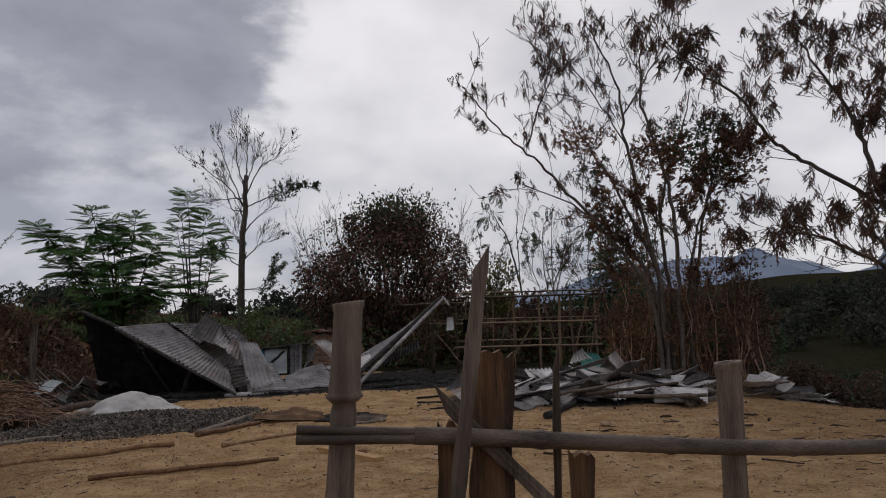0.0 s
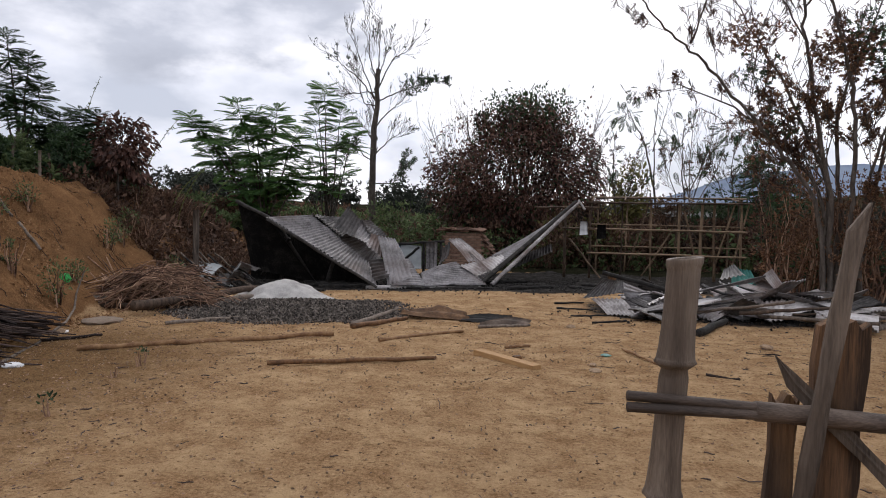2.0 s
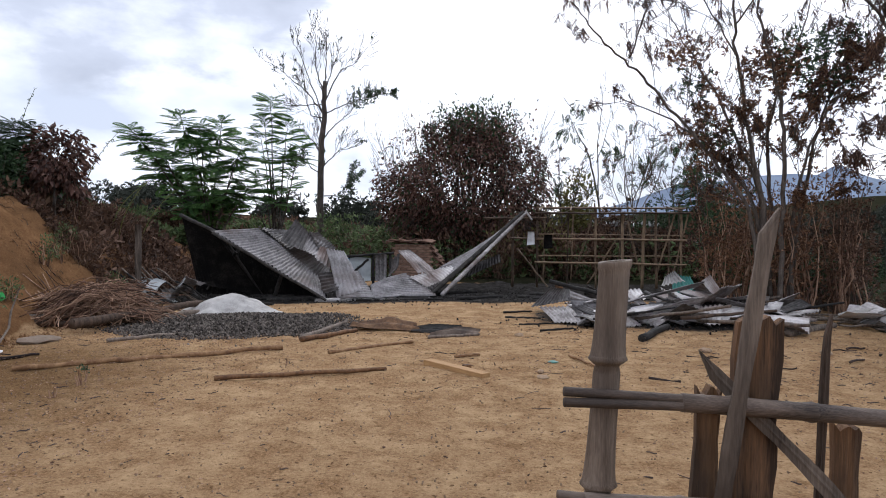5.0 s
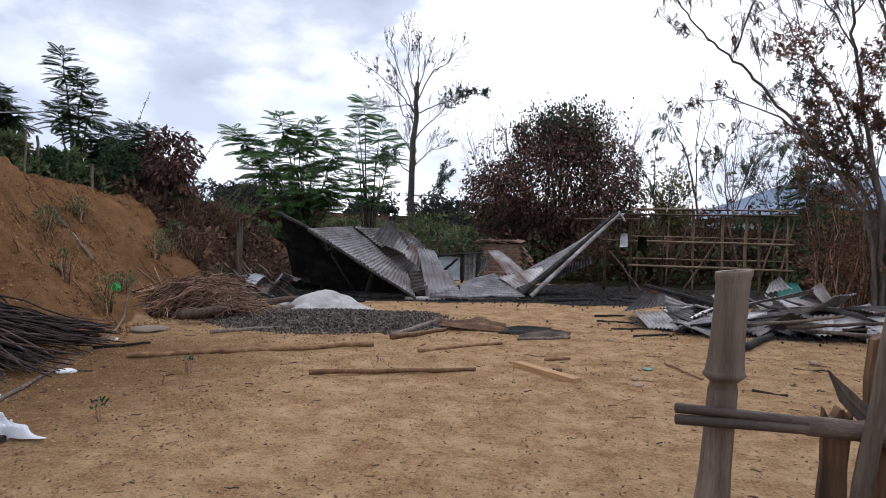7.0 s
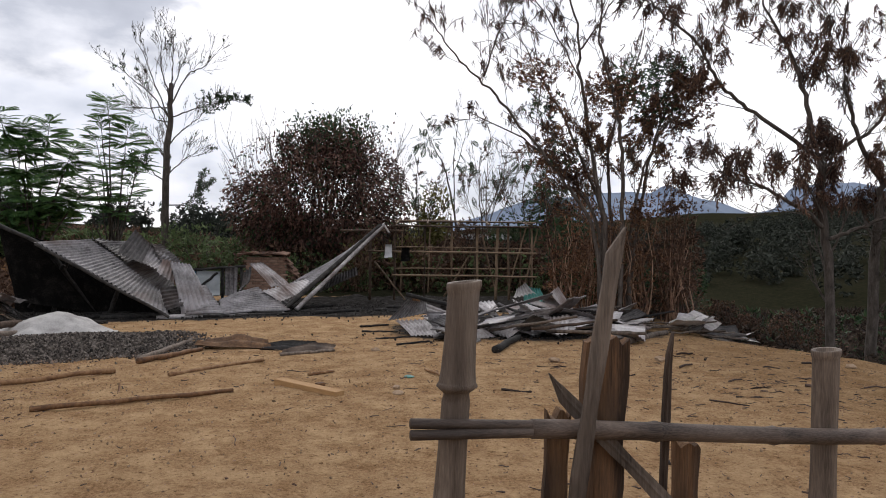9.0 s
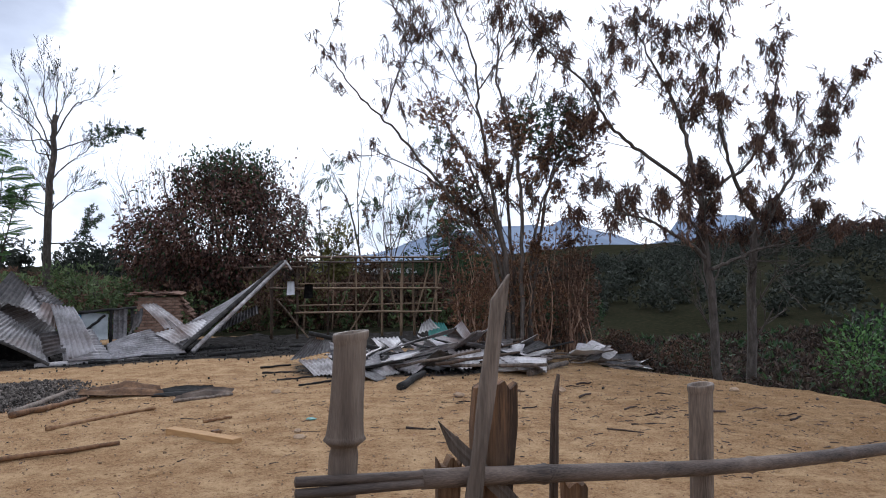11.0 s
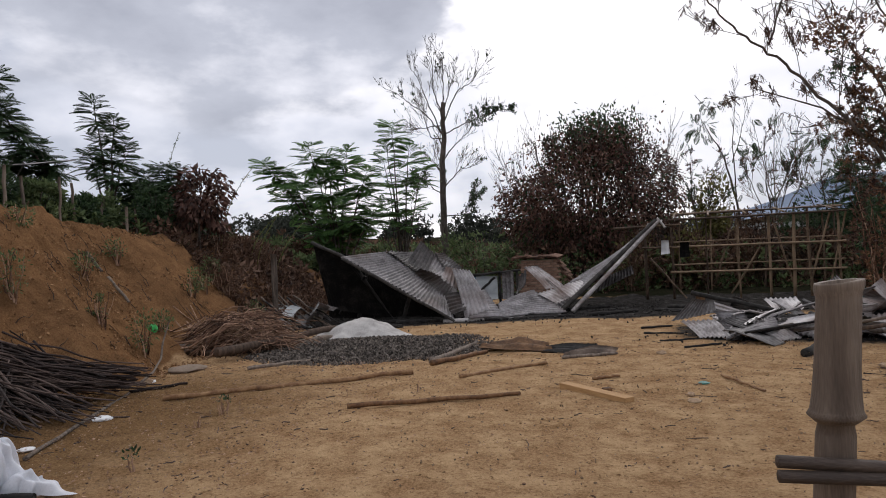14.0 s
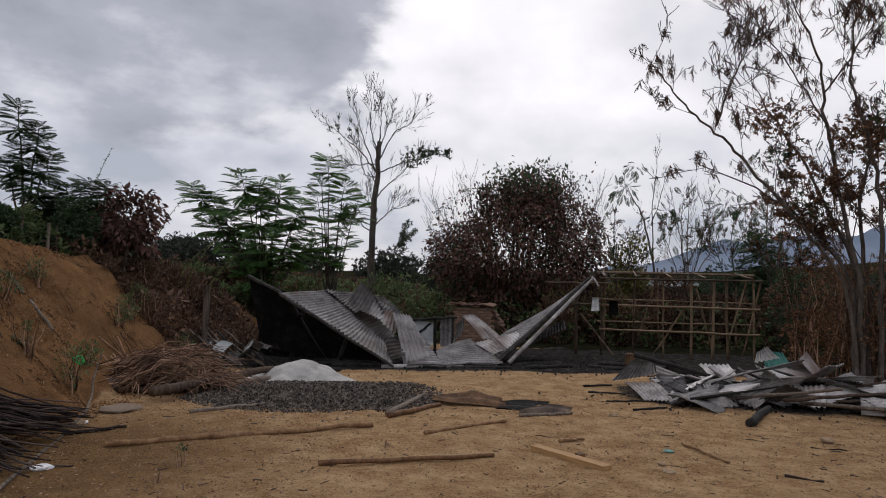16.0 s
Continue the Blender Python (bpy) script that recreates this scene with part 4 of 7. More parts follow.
def stones_on(b, spots, size, rg):
    """Adds a rough six-sided stone at each spot."""
    base = np.array([[-1, -1, -1], [1, -1, -1], [1, 1, -1], [-1, 1, -1], [-1, -1, 1], [1, -1, 1], [1, 1, 1], [-1, 1, 1]], float)
    faces = np.array([[0, 3, 2, 1], [4, 5, 6, 7], [0, 1, 5, 4], [1, 2, 6, 5], [2, 3, 7, 6], [3, 0, 4, 7]])
    for p in spots:
        s = size * rg.uniform(0.45, 1.25)
        m = np.array(Euler((rg.uniform(0, 6), rg.uniform(0, 6), rg.uniform(0, 6))).to_matrix())
        v = (base + np.array([[rg.uniform(-0.4, 0.4) for _ in range(3)] for _ in range(8)])) * np.array([1, rg.uniform(0.6, 1), rg.uniform(0.4, 0.8)]) * s * 0.6
        b.add(v @ m.T + np.array(p), faces)


rg = random.Random(11)
gx_, gy_, gz_, dz_, gb = mound("gravel", -4.65, 10.85, 1.95, 1.5, 0.25, 0.15, M["stone"], "", "", 4)
idx = [i for i in range(gx_.size) if dz_.ravel()[i] > -0.01]
spots = []
for _ in range(8500):
    i = rg.choice(idx)
    spots.append((gx_.ravel()[i] + rg.uniform(-0.05, 0.05), gy_.ravel()[i] + rg.uniform(-0.04, 0.04), gz_.ravel()[i] + rg.uniform(-0.005, 0.02)))
stones_on(gb, [(p[0], p[1], max(p[2], height(p[0], p[1]) + 0.005)) for p in spots], 0.026, rg)
spots = [(rg.gauss(-4.75, 0.95), rg.gauss(11.0, 0.62)) for _ in range(2200)]
stones_on(gb, [(x, y, height(x, y) + 0.008) for x, y in spots], 0.02, rg)
tagged(new("gravel_heap", gb.mesh("gravel_heap", M["stone"], smooth=False)), "low heap of broken grey gravel on the yard", "gravel", kind="stuff")
*_, lb = mound("lime", -5.45, 12.35, 1.08, 0.75, 0.1, 0.38, M["lime"], "", "", 9)
tagged(new("sand_mound", lb.mesh("sand_mound", M["lime"])), "heap of pale whitish sand beside the gravel", "sand mound")


# brush heap and firewood
def twig_bundle(name, label, category, n_, where, mat, seed, kind):
    bf, rg = Buf(), random.Random(seed)
    for i in range(n_):
        a, b, r, sag = where(rg)
        pts = wobble(a, b, 6, 0.05, rg, sag)
        for p in pts:
            p[2] = max(p[2], height(p[0], p[1]) + r)
        bf.tube(pts, [r * (1 - 0.6 * q / 5) for q in range(6)], 4)
    return tagged(new(name, bf.mesh(name, mat)), label, category, kind=kind)


def brush_where(rg):
    cx, cy = rg.gauss(-7.15, 0.38), rg.gauss(10.7, 0.3)
    hz = max(0.06, rg.uniform(0.0, 0.78) * math.exp(-((cx + 7.05) / 0.95) ** 2))
    L, an = rg.uniform(0.25, 0.7), rg.gauss(0.15, 0.75)
    ux, uy = math.cos(an), math.sin(an)
    t_ = rg.uniform(-0.25, 0.1)
    return (cx - ux * L, cy - uy * L, max(0.05, hz - 0.3 + t_)), (cx + ux * L, cy + uy * L, max(0.05, hz - 0.12)), rg.uniform(0.006, 0.014), -0.16


twig_bundle("brush_heap", "heap of dry reddish brushwood at the foot of the bank", "brushwood", 850, brush_where, M["brush"], 7, "stuff")
for i, (a, b, r) in enumerate((((-7.75, 10.15), (-6.55, 10.3), 0.06), ((-7.6, 9.95), (-6.7, 10.05), 0.05), ((-7.3, 10.1), (-6.3, 10.75), 0.045))):
    pole("log", "dark split log with a pale cut end under the brush heap", a, b, r, M["dark_stake"], 900 + i, category="log", amp=0.02, group="logs under the brush")
pole("log", "pale pole under the brush heap", (-7.74, 10.02, 0.00)[:2], (-6.26, 11.15, 0.00)[:2], 0.05, M["grey_wood"], 31, category="log")

firewood = thing("firewood_pile", "fanned pile of dark thin firewood sticks against the bank", "firewood", (-6.9, 6.3, 0))
rg = random.Random(21)
for i in range(290):
    u = rg.random()
    if i < 175:  # the long bundle that tapers towards the yard
        lay = rg.random()
        tip = np.array((-6.15 - rg.random() * 0.8, 7.1 + rg.gauss(0, 0.22), 0.06 + 0.18 * lay))
        butt = np.array((-7.35 - rg.random() * 0.6, 5.3 + 1.3 * lay + rg.gauss(0, 0.2), 0.15 + 0.5 * lay))
    else:  # loose sticks that fan out to the front
        lay = rg.random()
        tip = np.array((-5.75 - rg.random() * 0.7, 5.2 + 1.1 * rg.random(), 0.05))
        butt = np.array((-7.2 - rg.random() * 0.5, 5.6 + 1.0 * rg.random(), 0.2 + 0.35 * lay))
    for q in (tip, butt):
        q[2] = max(q[2], height(q[0], q[1]) + 0.03)
    bf = Buf()
    r = rg.uniform(0.008, 0.02)
    tip += np.array((rg.gauss(0, 0.16), rg.gauss(0, 0.16), abs(rg.gauss(0, 0.05))))
    butt += np.array((rg.gauss(0, 0.12), rg.gauss(0, 0.25), abs(rg.gauss(0, 0.05))))
    pts = wobble(butt, tip, 6, 0.035, rg, 0.03)
    bf.tube(pts, [r * (1 - 0.45 * q / 5) * rg.uniform(0.9, 1.12) for q in range(6)], 5)
    child("stick", bf.mesh("stick", M["firewood"]), firewood)

bf, rg = Buf(), random.Random(3)
cane = thing("bent_cane", "thin bent cane leaning from the ground onto the bank", "stick", (-6.6, 7.9, 0))
pts = np.array([(-6.5, 7.55, 0.05), (-6.7, 8.1, 0.12), (-7.05, 8.7, 0.2), (-7.25, 9.0, 0.38), (-7.35, 9.3, 0.68)])
bf.tube(pts, [0.018, 0.017, 0.016, 0.014, 0.01], 6)
child("cane", bf.mesh("cane", M["grey_wood"]), cane)


def drape(c, rx, ry, h, seed, pleats):
    """A cloth cone with pleats that spread towards its hem."""
    k, rows = 96, 22
    th = np.linspace(0, 2 * np.pi, k, endpoint=False)
    v, f = [], []
    rg_ = random.Random(seed)
    ph = [rg_.uniform(0, 6) for _ in range(4)]
    for i in range(rows):
        s_ = i / (rows - 1)
        fold = 0.34 * np.sin(pleats * th + ph[0] + 0.8 * np.sin(2 * th)) + 0.16 * np.sin((2 * pleats + 1) * th + ph[1]) + 0.22 * np.sin(2 * th + ph[2])
        rad = s_ ** 0.9 * (1 + fold * s_ ** 0.6)
        crease = np.array([noise.noise((float(math.cos(t_)) * 2.4 * s_ + seed, float(math.sin(t_)) * 2.4 * s_, s_ * 2)) for t_ in th])
        z = h * (1 - s_ ** 2.6) * 0.8 * (1 + 0.3 * np.sin(th + ph[3])) * (1 - 0.12 * np.sin(pleats * th + ph[0])) + 0.05 * crease + 0.03
        v.append(np.stack([c[0] + rx * rad * np.cos(th) + 0.06 * crease, c[1] + ry * rad * np.sin(th), np.maximum(z, 0.025) + c[2] * (1 - s_)], -1))
        if i:
            f += [[(i - 1) * k + j, i * k + j, i * k + (j + 1) % k, (i - 1) * k + (j + 1) % k] for j in range(k)]
    return np.concatenate(v), f


def sack():
    """A crumpled white woven sack thrown over charred sticks."""
    t = thing("plastic_sack", "crumpled white woven plastic sack lying on dark sticks", "plastic sack", (-4.75, 4.05, 0))
    b = Buf()
    for c, rx, ry, h, seed, pl in (((-4.76, 4.1, 0.06), 0.2, 0.16, 0.33, 1, 4), ((-5.0, 4.0, 0.04), 0.22, 0.17, 0.2, 2, 3), ((-4.52, 4.14, 0.02), 0.26, 0.12, 0.13, 3, 3)):
        b.add(*drape(c, rx, ry, h, seed, pl))
    child("cover", b.mesh("cover", M["plastic"]), t, "crumpled white woven plastic")
    for i, (p, q) in enumerate((((-5.1, 3.88, 0.05), (-4.35, 4.02, 0.05)), ((-5.2, 3.95, 0.1), (-4.6, 3.9, 0.07)), ((-5.0, 3.82, 0.04), (-4.7, 3.86, 0.05)))):
        beam("charred_stick", p, q, 0.03, M["char"], t, 50 + i)


sack()

# litter on the soil: twigs, chips and pebbles
bf, rg = Buf(), random.Random(31)
for _ in range(900):
    x = rg.uniform(-6.5, 7.0)
    y = 2.4 + 9.5 * rg.random() ** 0.8
    if rg.random() < 0.35:
        x, y = rg.gauss(4.3, 1.6), rg.gauss(7.0, 1.6)
    L, an, r = rg.uniform(0.02, 0.1) * (2.2 if rg.random() < 0.12 else 1), rg.uniform(0, 6.28), rg.uniform(0.002, 0.006)
    a = (x, y, height(x, y) + r + 0.012)
    b = (x + L * math.cos(an), y + L * math.sin(an), height(x + L * math.cos(an), y + L * math.sin(an)) + r + 0.012)
    bf.tube(wobble(a, b, 4, L * 0.06, rg), [r, r * 1.1, r, r * 0.6], 4)
tagged(new("twig_litter", bf.mesh("twig_litter", M["firewood"])), "dry twigs and chips scattered over the yard", "twigs", kind="stuff")
bf = Buf()
stones_on(bf, [(x, y, height(x, y) + 0.006) for x, y in ((rg.uniform(-6.8, 6.5), 2.4 + 10 * rg.random()) for _ in range(3200))], 0.012, rg)
tagged(new("pebble_litter", bf.mesh("pebble_litter", M["yard_stone"], smooth=False)), "small clods and pebbles scattered over the yard", "pebbles", kind="stuff")


rg = random.Random(35)
for i in range(26):
    x, y, L, an = rg.gauss(4.0, 1.3), rg.uniform(4.8, 10.2), rg.uniform(0.12, 0.42), rg.gauss(0.1, 0.5)
    pole("stick", "dark dry stick lying on the bare yard", (x, y), (x + L * math.cos(an), y + L * math.sin(an)), rg.uniform(0.008, 0.018), M["firewood"], 800 + i, k=5, amp=0.015, sides=5, category="stick", group="sticks on the yard")


# ---- the debris pile ----
debris = thing("debris_pile", "pile of crumpled burnt roofing sheets and charred beams", "debris pile", (2.6, 12.4, 0))
rg = random.Random(77)
KEY = [
    ("zinc_dark", ((0.15, 13.20, 0.11), (0.95, 13.20, 0.27), (0.92, 13.30, 0.45), (0.55, 13.40, 0.50)), 0.03),
    ("zinc_pale", ((0.24, 12.10, 0.24), (0.80, 12.10, 0.26), (0.98, 11.70, 0.05), (0.50, 11.60, 0.03)), 0.05),
    ("zinc_pale", ((0.86, 12.60, 0.34), (0.83, 12.60, 0.50), (1.30, 12.60, 0.33), (1.34, 12.60, 0.20)), 0.02),
    ("zinc_pale", ((1.25, 12.00, 0.27), (1.60, 12.00, 0.30), (1.62, 11.60, 0.04), (1.10, 11.50, 0.03)), 0.03),
    ("zinc", ((1.01, 12.00, 0.12), (1.18, 12.25, 0.20), (3.00, 12.25, 0.62), (3.05, 12.00, 0.74)), 0.02),
    ("zinc_pale", ((1.68, 13.20, 0.50), (2.20, 13.20, 0.52), (2.24, 12.80, 0.34), (1.76, 12.80, 0.36)), 0.05),
    ("zinc_dark", ((2.46, 12.60, 0.58), (2.89, 12.60, 0.69), (2.78, 12.90, 0.86), (2.60, 12.90, 0.74)), 0.03),
    ("zinc_pale", ((2.21, 11.95, 0.03), (2.83, 11.95, 0.04), (2.85, 12.50, 0.32), (2.18, 12.50, 0.16)), 0.06),
    ("zinc", ((2.61, 12.32, 0.10), (4.21, 12.37, 0.12), (4.58, 13.13, 0.16), (3.21, 12.96, 0.20)), 0.05),
    ("teal_plastic", ((2.75, 12.9, 0.42), (3.25, 12.9, 0.45), (3.15, 13.25, 0.74), (2.8, 13.25, 0.72)), 0.1),
]
for i, (mname, c, cr_) in enumerate(KEY):
    child("metal_sheet", sheet_mesh("metal_sheet", c, M[mname], crumple=cr_, seed=70 + i, curl=0.04, amp=0.017), debris)
for i in range(84):
    cx, cy = rg.gauss(2.6, 1.1), rg.gauss(12.5, 0.7)
    cx, cy = min(max(cx, 1.2), 4.4), min(max(cy, 11.2), 13.8)
    pk = math.exp(-((cx - 2.7) / 1.7) ** 2 - ((cy - 12.7) / 1.1) ** 2)
    cz = rg.uniform(0.03, 0.1 + 0.42 * pk)
    w, h_ = rg.uniform(0.25, 0.6), rg.uniform(0.4, 1.1)
    m = pose(cx, cy, cz, rg.gauss(0, 20), rg.gauss(0, 17), rg.uniform(-70, 70))
    c = [m @ Vector(p) for p in ((-h_ / 2, -w / 2, 0), (-h_ / 2, w / 2, 0), (h_ / 2, w / 2, 0), (h_ / 2, -w / 2, 0))]
    c = [(p.x, p.y, max(p.z, 0.03)) for p in c]
    child("metal_sheet", sheet_mesh("metal_sheet", c, M[rg.choice(("zinc_pale", "zinc_pale", "zinc_pale", "zinc_dark", "zinc"))], crumple=rg.uniform(0.02, 0.08), seed=100 + i, curl=rg.uniform(-0.06, 0.1), amp=0.017), debris)
for i in range(18):
    cx, cy, an, L = rg.gauss(2.4, 1.2), rg.gauss(12.3, 0.8), rg.uniform(-0.7, 0.7), rg.uniform(0.3, 1.1)
    z0, z1 = rg.uniform(0.04, 0.3), rg.uniform(0.04, 0.5)
    cx = max(cx, 0.9 + L)
    beam("charred_beam", (cx - L * math.cos(an), cy - L * math.sin(an), z0), (cx + L * math.cos(an), cy + L * math.sin(an), z1), rg.uniform(0.015, 0.035), M[rg.choice(("char", "char", "grey_wood", "dark_stake"))], debris, 200 + i, sides=6)
bf = Buf()
stones_on(bf, [(rg.gauss(2.5, 1.1), rg.gauss(12.2, 0.55), 0.02) for _ in range(700)], 0.022, rg)
beam("charred_beam", (0.47, 12.60, 0.66), (1.85, 12.60, 0.32), 0.04, M["char"], debris, 260)
tagged(child("rubble", bf.mesh("rubble", M["char"], smooth=False), debris), kind="stuff")
for i, (a, b) in enumerate((((-0.36, 13.01, 0.00), (0.18, 13.34, 0.00)), ((-0.33, 12.31, 0.00), (0.29, 12.26, 0.00)), ((-0.10, 11.56, 0.00), (0.53, 11.62, 0.00)), ((0.22, 10.85, 0.00), (0.76, 11.16, 0.00)))):
    pole("burnt_stick", "charred stick beside the debris pile", a[:2], b[:2], 0.02, M["char"], 300 + i, category="stick", group="charred sticks")

# white scraps and brush heaped at the yard's edge
edge_heap = thing("edge_heap", "pale torn sheets and poles heaped at the yard edge", "debris pile", (6.4, 12.8, 0))
for i in range(9):
    cx, cy = rg.uniform(5.6, 7.4), rg.uniform(12.4, 13.4)
    g = height(cx, cy)
    m = pose(cx, cy, g + rg.uniform(0.1, 0.3), rg.gauss(0, 18), rg.gauss(0, 15), rg.uniform(0, 180))
    c = [tuple(m @ Vector(p)) for p in ((-0.35, -0.15, 0), (-0.35, 0.15, 0), (0.35, 0.15, 0), (0.35, -0.15, 0))]
    child("torn_sheet", sheet_mesh("torn_sheet", c, M[rg.choice(("zinc_pale", "lime", "zinc_dark"))], crumple=0.1, amp=0.004, seed=400 + i), edge_heap)
for i in range(14):
    cx, cy, an, L = rg.uniform(5.6, 7.4), rg.uniform(12.3, 13.6), rg.uniform(-0.5, 0.5), rg.uniform(0.4, 0.9)
    beam("branch", (cx - L, cy - L * an, height(cx - L, cy - L * an) + 0.06), (cx + L, cy + L * an, height(cx + L, cy + L * an) + rg.uniform(0.1, 0.4)), 0.02, M["grey_wood"], edge_heap, 420 + i, sides=5, amp=0.03)

# ---- the burnt house's other remains ----
rg = random.Random(91)
bf = Buf()
spots = []
for _ in range(1500):
    x = rg.uniform(-8.4, 0.3)
    y = 15.0 + 0.28 * (x + 4) + rg.gauss(0.6, 0.9)
    spots.append((x, y, height(x, y) + 0.02))
stones_on(bf, spots, 0.028, rg)
tagged(new("ash_rubble", bf.mesh("ash_rubble", M["char"], smooth=False)), "charcoal and burnt rubble round the collapsed hut", "rubble", kind="stuff")
for i in range(22):
    x = rg.uniform(-7.5, 1.5)
    y = 14.8 + 0.3 * (x + 4) + rg.gauss(0.4, 0.5)
    an, L = rg.gauss(0.2, 0.4), rg.uniform(0.4, 1.3)
    pole("burnt_stick", "charred stick in the ash before the hut", (x, y), (x + L * math.cos(an), y + L * math.sin(an)), rg.uniform(0.02, 0.05), M["char"], 500 + i, category="stick", group="charred sticks")
rags = thing("rag_heap", "heap of grey rags, ash and burnt sticks beside the hut", "rag heap", (-7.6, 13.6, 0))
for i in range(16):
    cx, cy = rg.gauss(-7.65, 0.4), rg.gauss(13.7, 0.3)
    m = pose(cx, cy, rg.uniform(0.08, 0.45), rg.gauss(0, 30), rg.gauss(0, 30), rg.uniform(0, 180))
    c = [tuple(m @ Vector(p)) for p in ((-0.22, -0.14, 0), (-0.22, 0.14, 0), (0.22, 0.14, 0), (0.22, -0.14, 0))]
    child("rag", sheet_mesh("rag", [(p[0], p[1], max(p[2], 0.04)) for p in c], M[rg.choice(("zinc_pale", "char", "zinc_dark", "board"))], crumple=0.12, amp=0.003, seed=440 + i), rags)
for i in range(22):
    cx, cy = rg.gauss(-7.8, 0.4), rg.gauss(13.9, 0.3)
    beam("stick", (cx - 0.6, cy + 0.2, rg.uniform(0.3, 0.75)), (cx + 0.5, cy - 0.2, 0.05), 0.02, M[rg.choice(("char", "grey_wood"))], rags, 460 + i, sides=5, amp=0.03)

# leaning pale board, blue cloth and dark posts behind the sheets
ob = new("wall_board", sheet_mesh("wall_board", ((-4.35, 17.30, 0.27), (-3.78, 17.30, 0.28), (-3.80, 17.40, 0.86), (-4.40, 17.40, 0.90)), M["board"], amp=0.0, crumple=0.02, seed=3))
tagged(ob, "pale grey wall board still standing behind the roof", "board")
ob = new("blue_cloth", sheet_mesh("blue_cloth", ((-4.41, 16.90, 0.35), (-4.20, 16.90, 0.36), (-4.28, 17.00, 0.87), (-4.47, 17.00, 0.92)), M["blue_cloth"], amp=0.004, crumple=0.08, seed=8))
tagged(ob, "faded blue cloth hanging behind the roof sheets", "cloth")
stub_wall = thing("burnt_wall_frame", "charred wall frame left standing behind the roof", "wall frame", (-3, 17.3, 0))
for i, (a, b) in enumerate((((-4.39, 17.40, -0.18), (-4.39, 17.40, 0.92)), ((-3.76, 17.50, -0.12), (-3.76, 17.50, 0.96)), ((-4.43, 17.40, 0.90), (-3.23, 17.60, 0.99)), ((-4.37, 17.30, 0.39), (-3.86, 17.40, 0.83)), ((-3.33, 17.60, -0.06), (-3.33, 17.60, 1.00)))):
    beam("timber", a, b, 0.04, M["char"], stub_wall, 560 + i, sides=6)


def single_post(name, label, x, y, z1, r, mat, seed, lean=0.0):
    bf, rg_ = Buf(), random.Random(seed)
    g = height(x, y)
    bf.tube(wobble((0, 0, -0.15), (lean, 0, z1 - g), 8, 0.012, rg_), [r * rg_.uniform(0.9, 1.1) for _ in range(8)], 8)
    o = new(name, bf.mesh(name, mat))
    o.location = (x, y, g)
    return tagged(o, label, "post")


single_post("wooden_post", "grey wooden post standing in the weeds", -8.2, 14.0, 1.66, 0.07, M["grey_wood"], 1)

# brick oven with its tiles
oven = thing("brick_oven", "ruined red brick oven under loose clay tiles", "oven", (-2.95, 19.3, 0))
core = child("core", box("core", (0.98, 0.5, 1.2), M["mortar"], 0.0), oven, "mud mortar core", loc=(0, 0, 0.6))
brick_me = box("brick", (0.21, 0.1, 0.062), M["brick"], 0.006)
for row in range(16):
    for col in range(5):
        br = child("brick", brick_me, core, loc=(-0.44 + col * 0.22 + (0.05 if row % 2 else -0.02), -0.235 + random.uniform(-0.01, 0.01), -0.555 + row * 0.074))
        br.rotation_euler.z = random.uniform(-0.05, 0.05)
tile_me = box("tile", (0.24, 0.4, 0.03), M["tile"], 0.008)
for i in range(22):
    tl = child("tile", tile_me, oven, loc=(-0.6 + 0.11 * (i % 11) + random.uniform(-0.03, 0.03), -0.2 + 0.3 * (i // 11), 1.25 + random.uniform(0, 0.06)))
    tl.rotation_euler = (random.uniform(-0.2, 0.2), random.uniform(-0.3, 0.3), random.uniform(-0.3, 0.3))
for i in range(8):
    tl = child("tile", tile_me, oven, loc=(0.55 + 0.05 * i, -0.1, 1.15 - 0.09 * i))
    tl.rotation_euler = (0.1, 0.7, random.uniform(-0.3, 0.3))

# ---- bare bamboo house frame ----
frame_house = thing("bamboo_house_frame", "open frame of pale bamboo poles for a hut", "hut frame", (2.2, 19.5, 0))


def bpole(a, b, r, seed, name="pole"):
    return beam(name, a, b, r * 0.95, M["frame_bamboo"], frame_house, seed, sides=7, k=6, amp=0.012)


rg = random.Random(17)
for i, x in enumerate((-0.12, 0.58, 1.42, 2.22, 2.95, 3.5, 3.9, 4.58)):
    bpole((x, 19.5, height(x, 19.5) - 0.1), (x + rg.uniform(-0.05, 0.05), 19.5, 2.12 + rg.uniform(-0.05, 0.15)), rg.uniform(0.024, 0.045), 600 + i, "post")
for i, x in enumerate((0.9, 1.8, 2.6, 3.3, 4.1, 4.9, 5.2)):
    bpole((x, 22.3, height(x, 22.3) - 0.1), (x + rg.uniform(-0.08, 0.08), 22.3, 2.35 + rg.uniform(-0.2, 0.2)), rg.uniform(0.022, 0.036), 620 + i, "post")
for i, (x0, x1, y, z) in enumerate(((-0.95, 0.8, 19.46, 1.95), (0.5, 4.75, 19.44, 2.12), (0.55, 4.7, 19.44, 1.36), (-0.2, 0.7, 19.44, 1.4), (0.5, 4.7, 19.44, 0.7), (0.7, 5.4, 22.26, 2.36), (0.7, 5.4, 22.26, 1.5), (0.7, 5.4, 22.26, 0.8), (0.8, 5.0, 20.9, 2.3))):
    bpole((x0, y, z + rg.uniform(-0.02, 0.02)), (x1, y, z + rg.uniform(-0.02, 0.03)), 0.032 if i < 5 else 0.026, 640 + i, "rail")
for i, x in enumerate((0.6, 1.5, 2.4, 3.3, 4.5)):
    bpole((x, 19.4, 2.18), (x + 0.3, 22.4, 2.42), 0.026, 660 + i, "rafter")
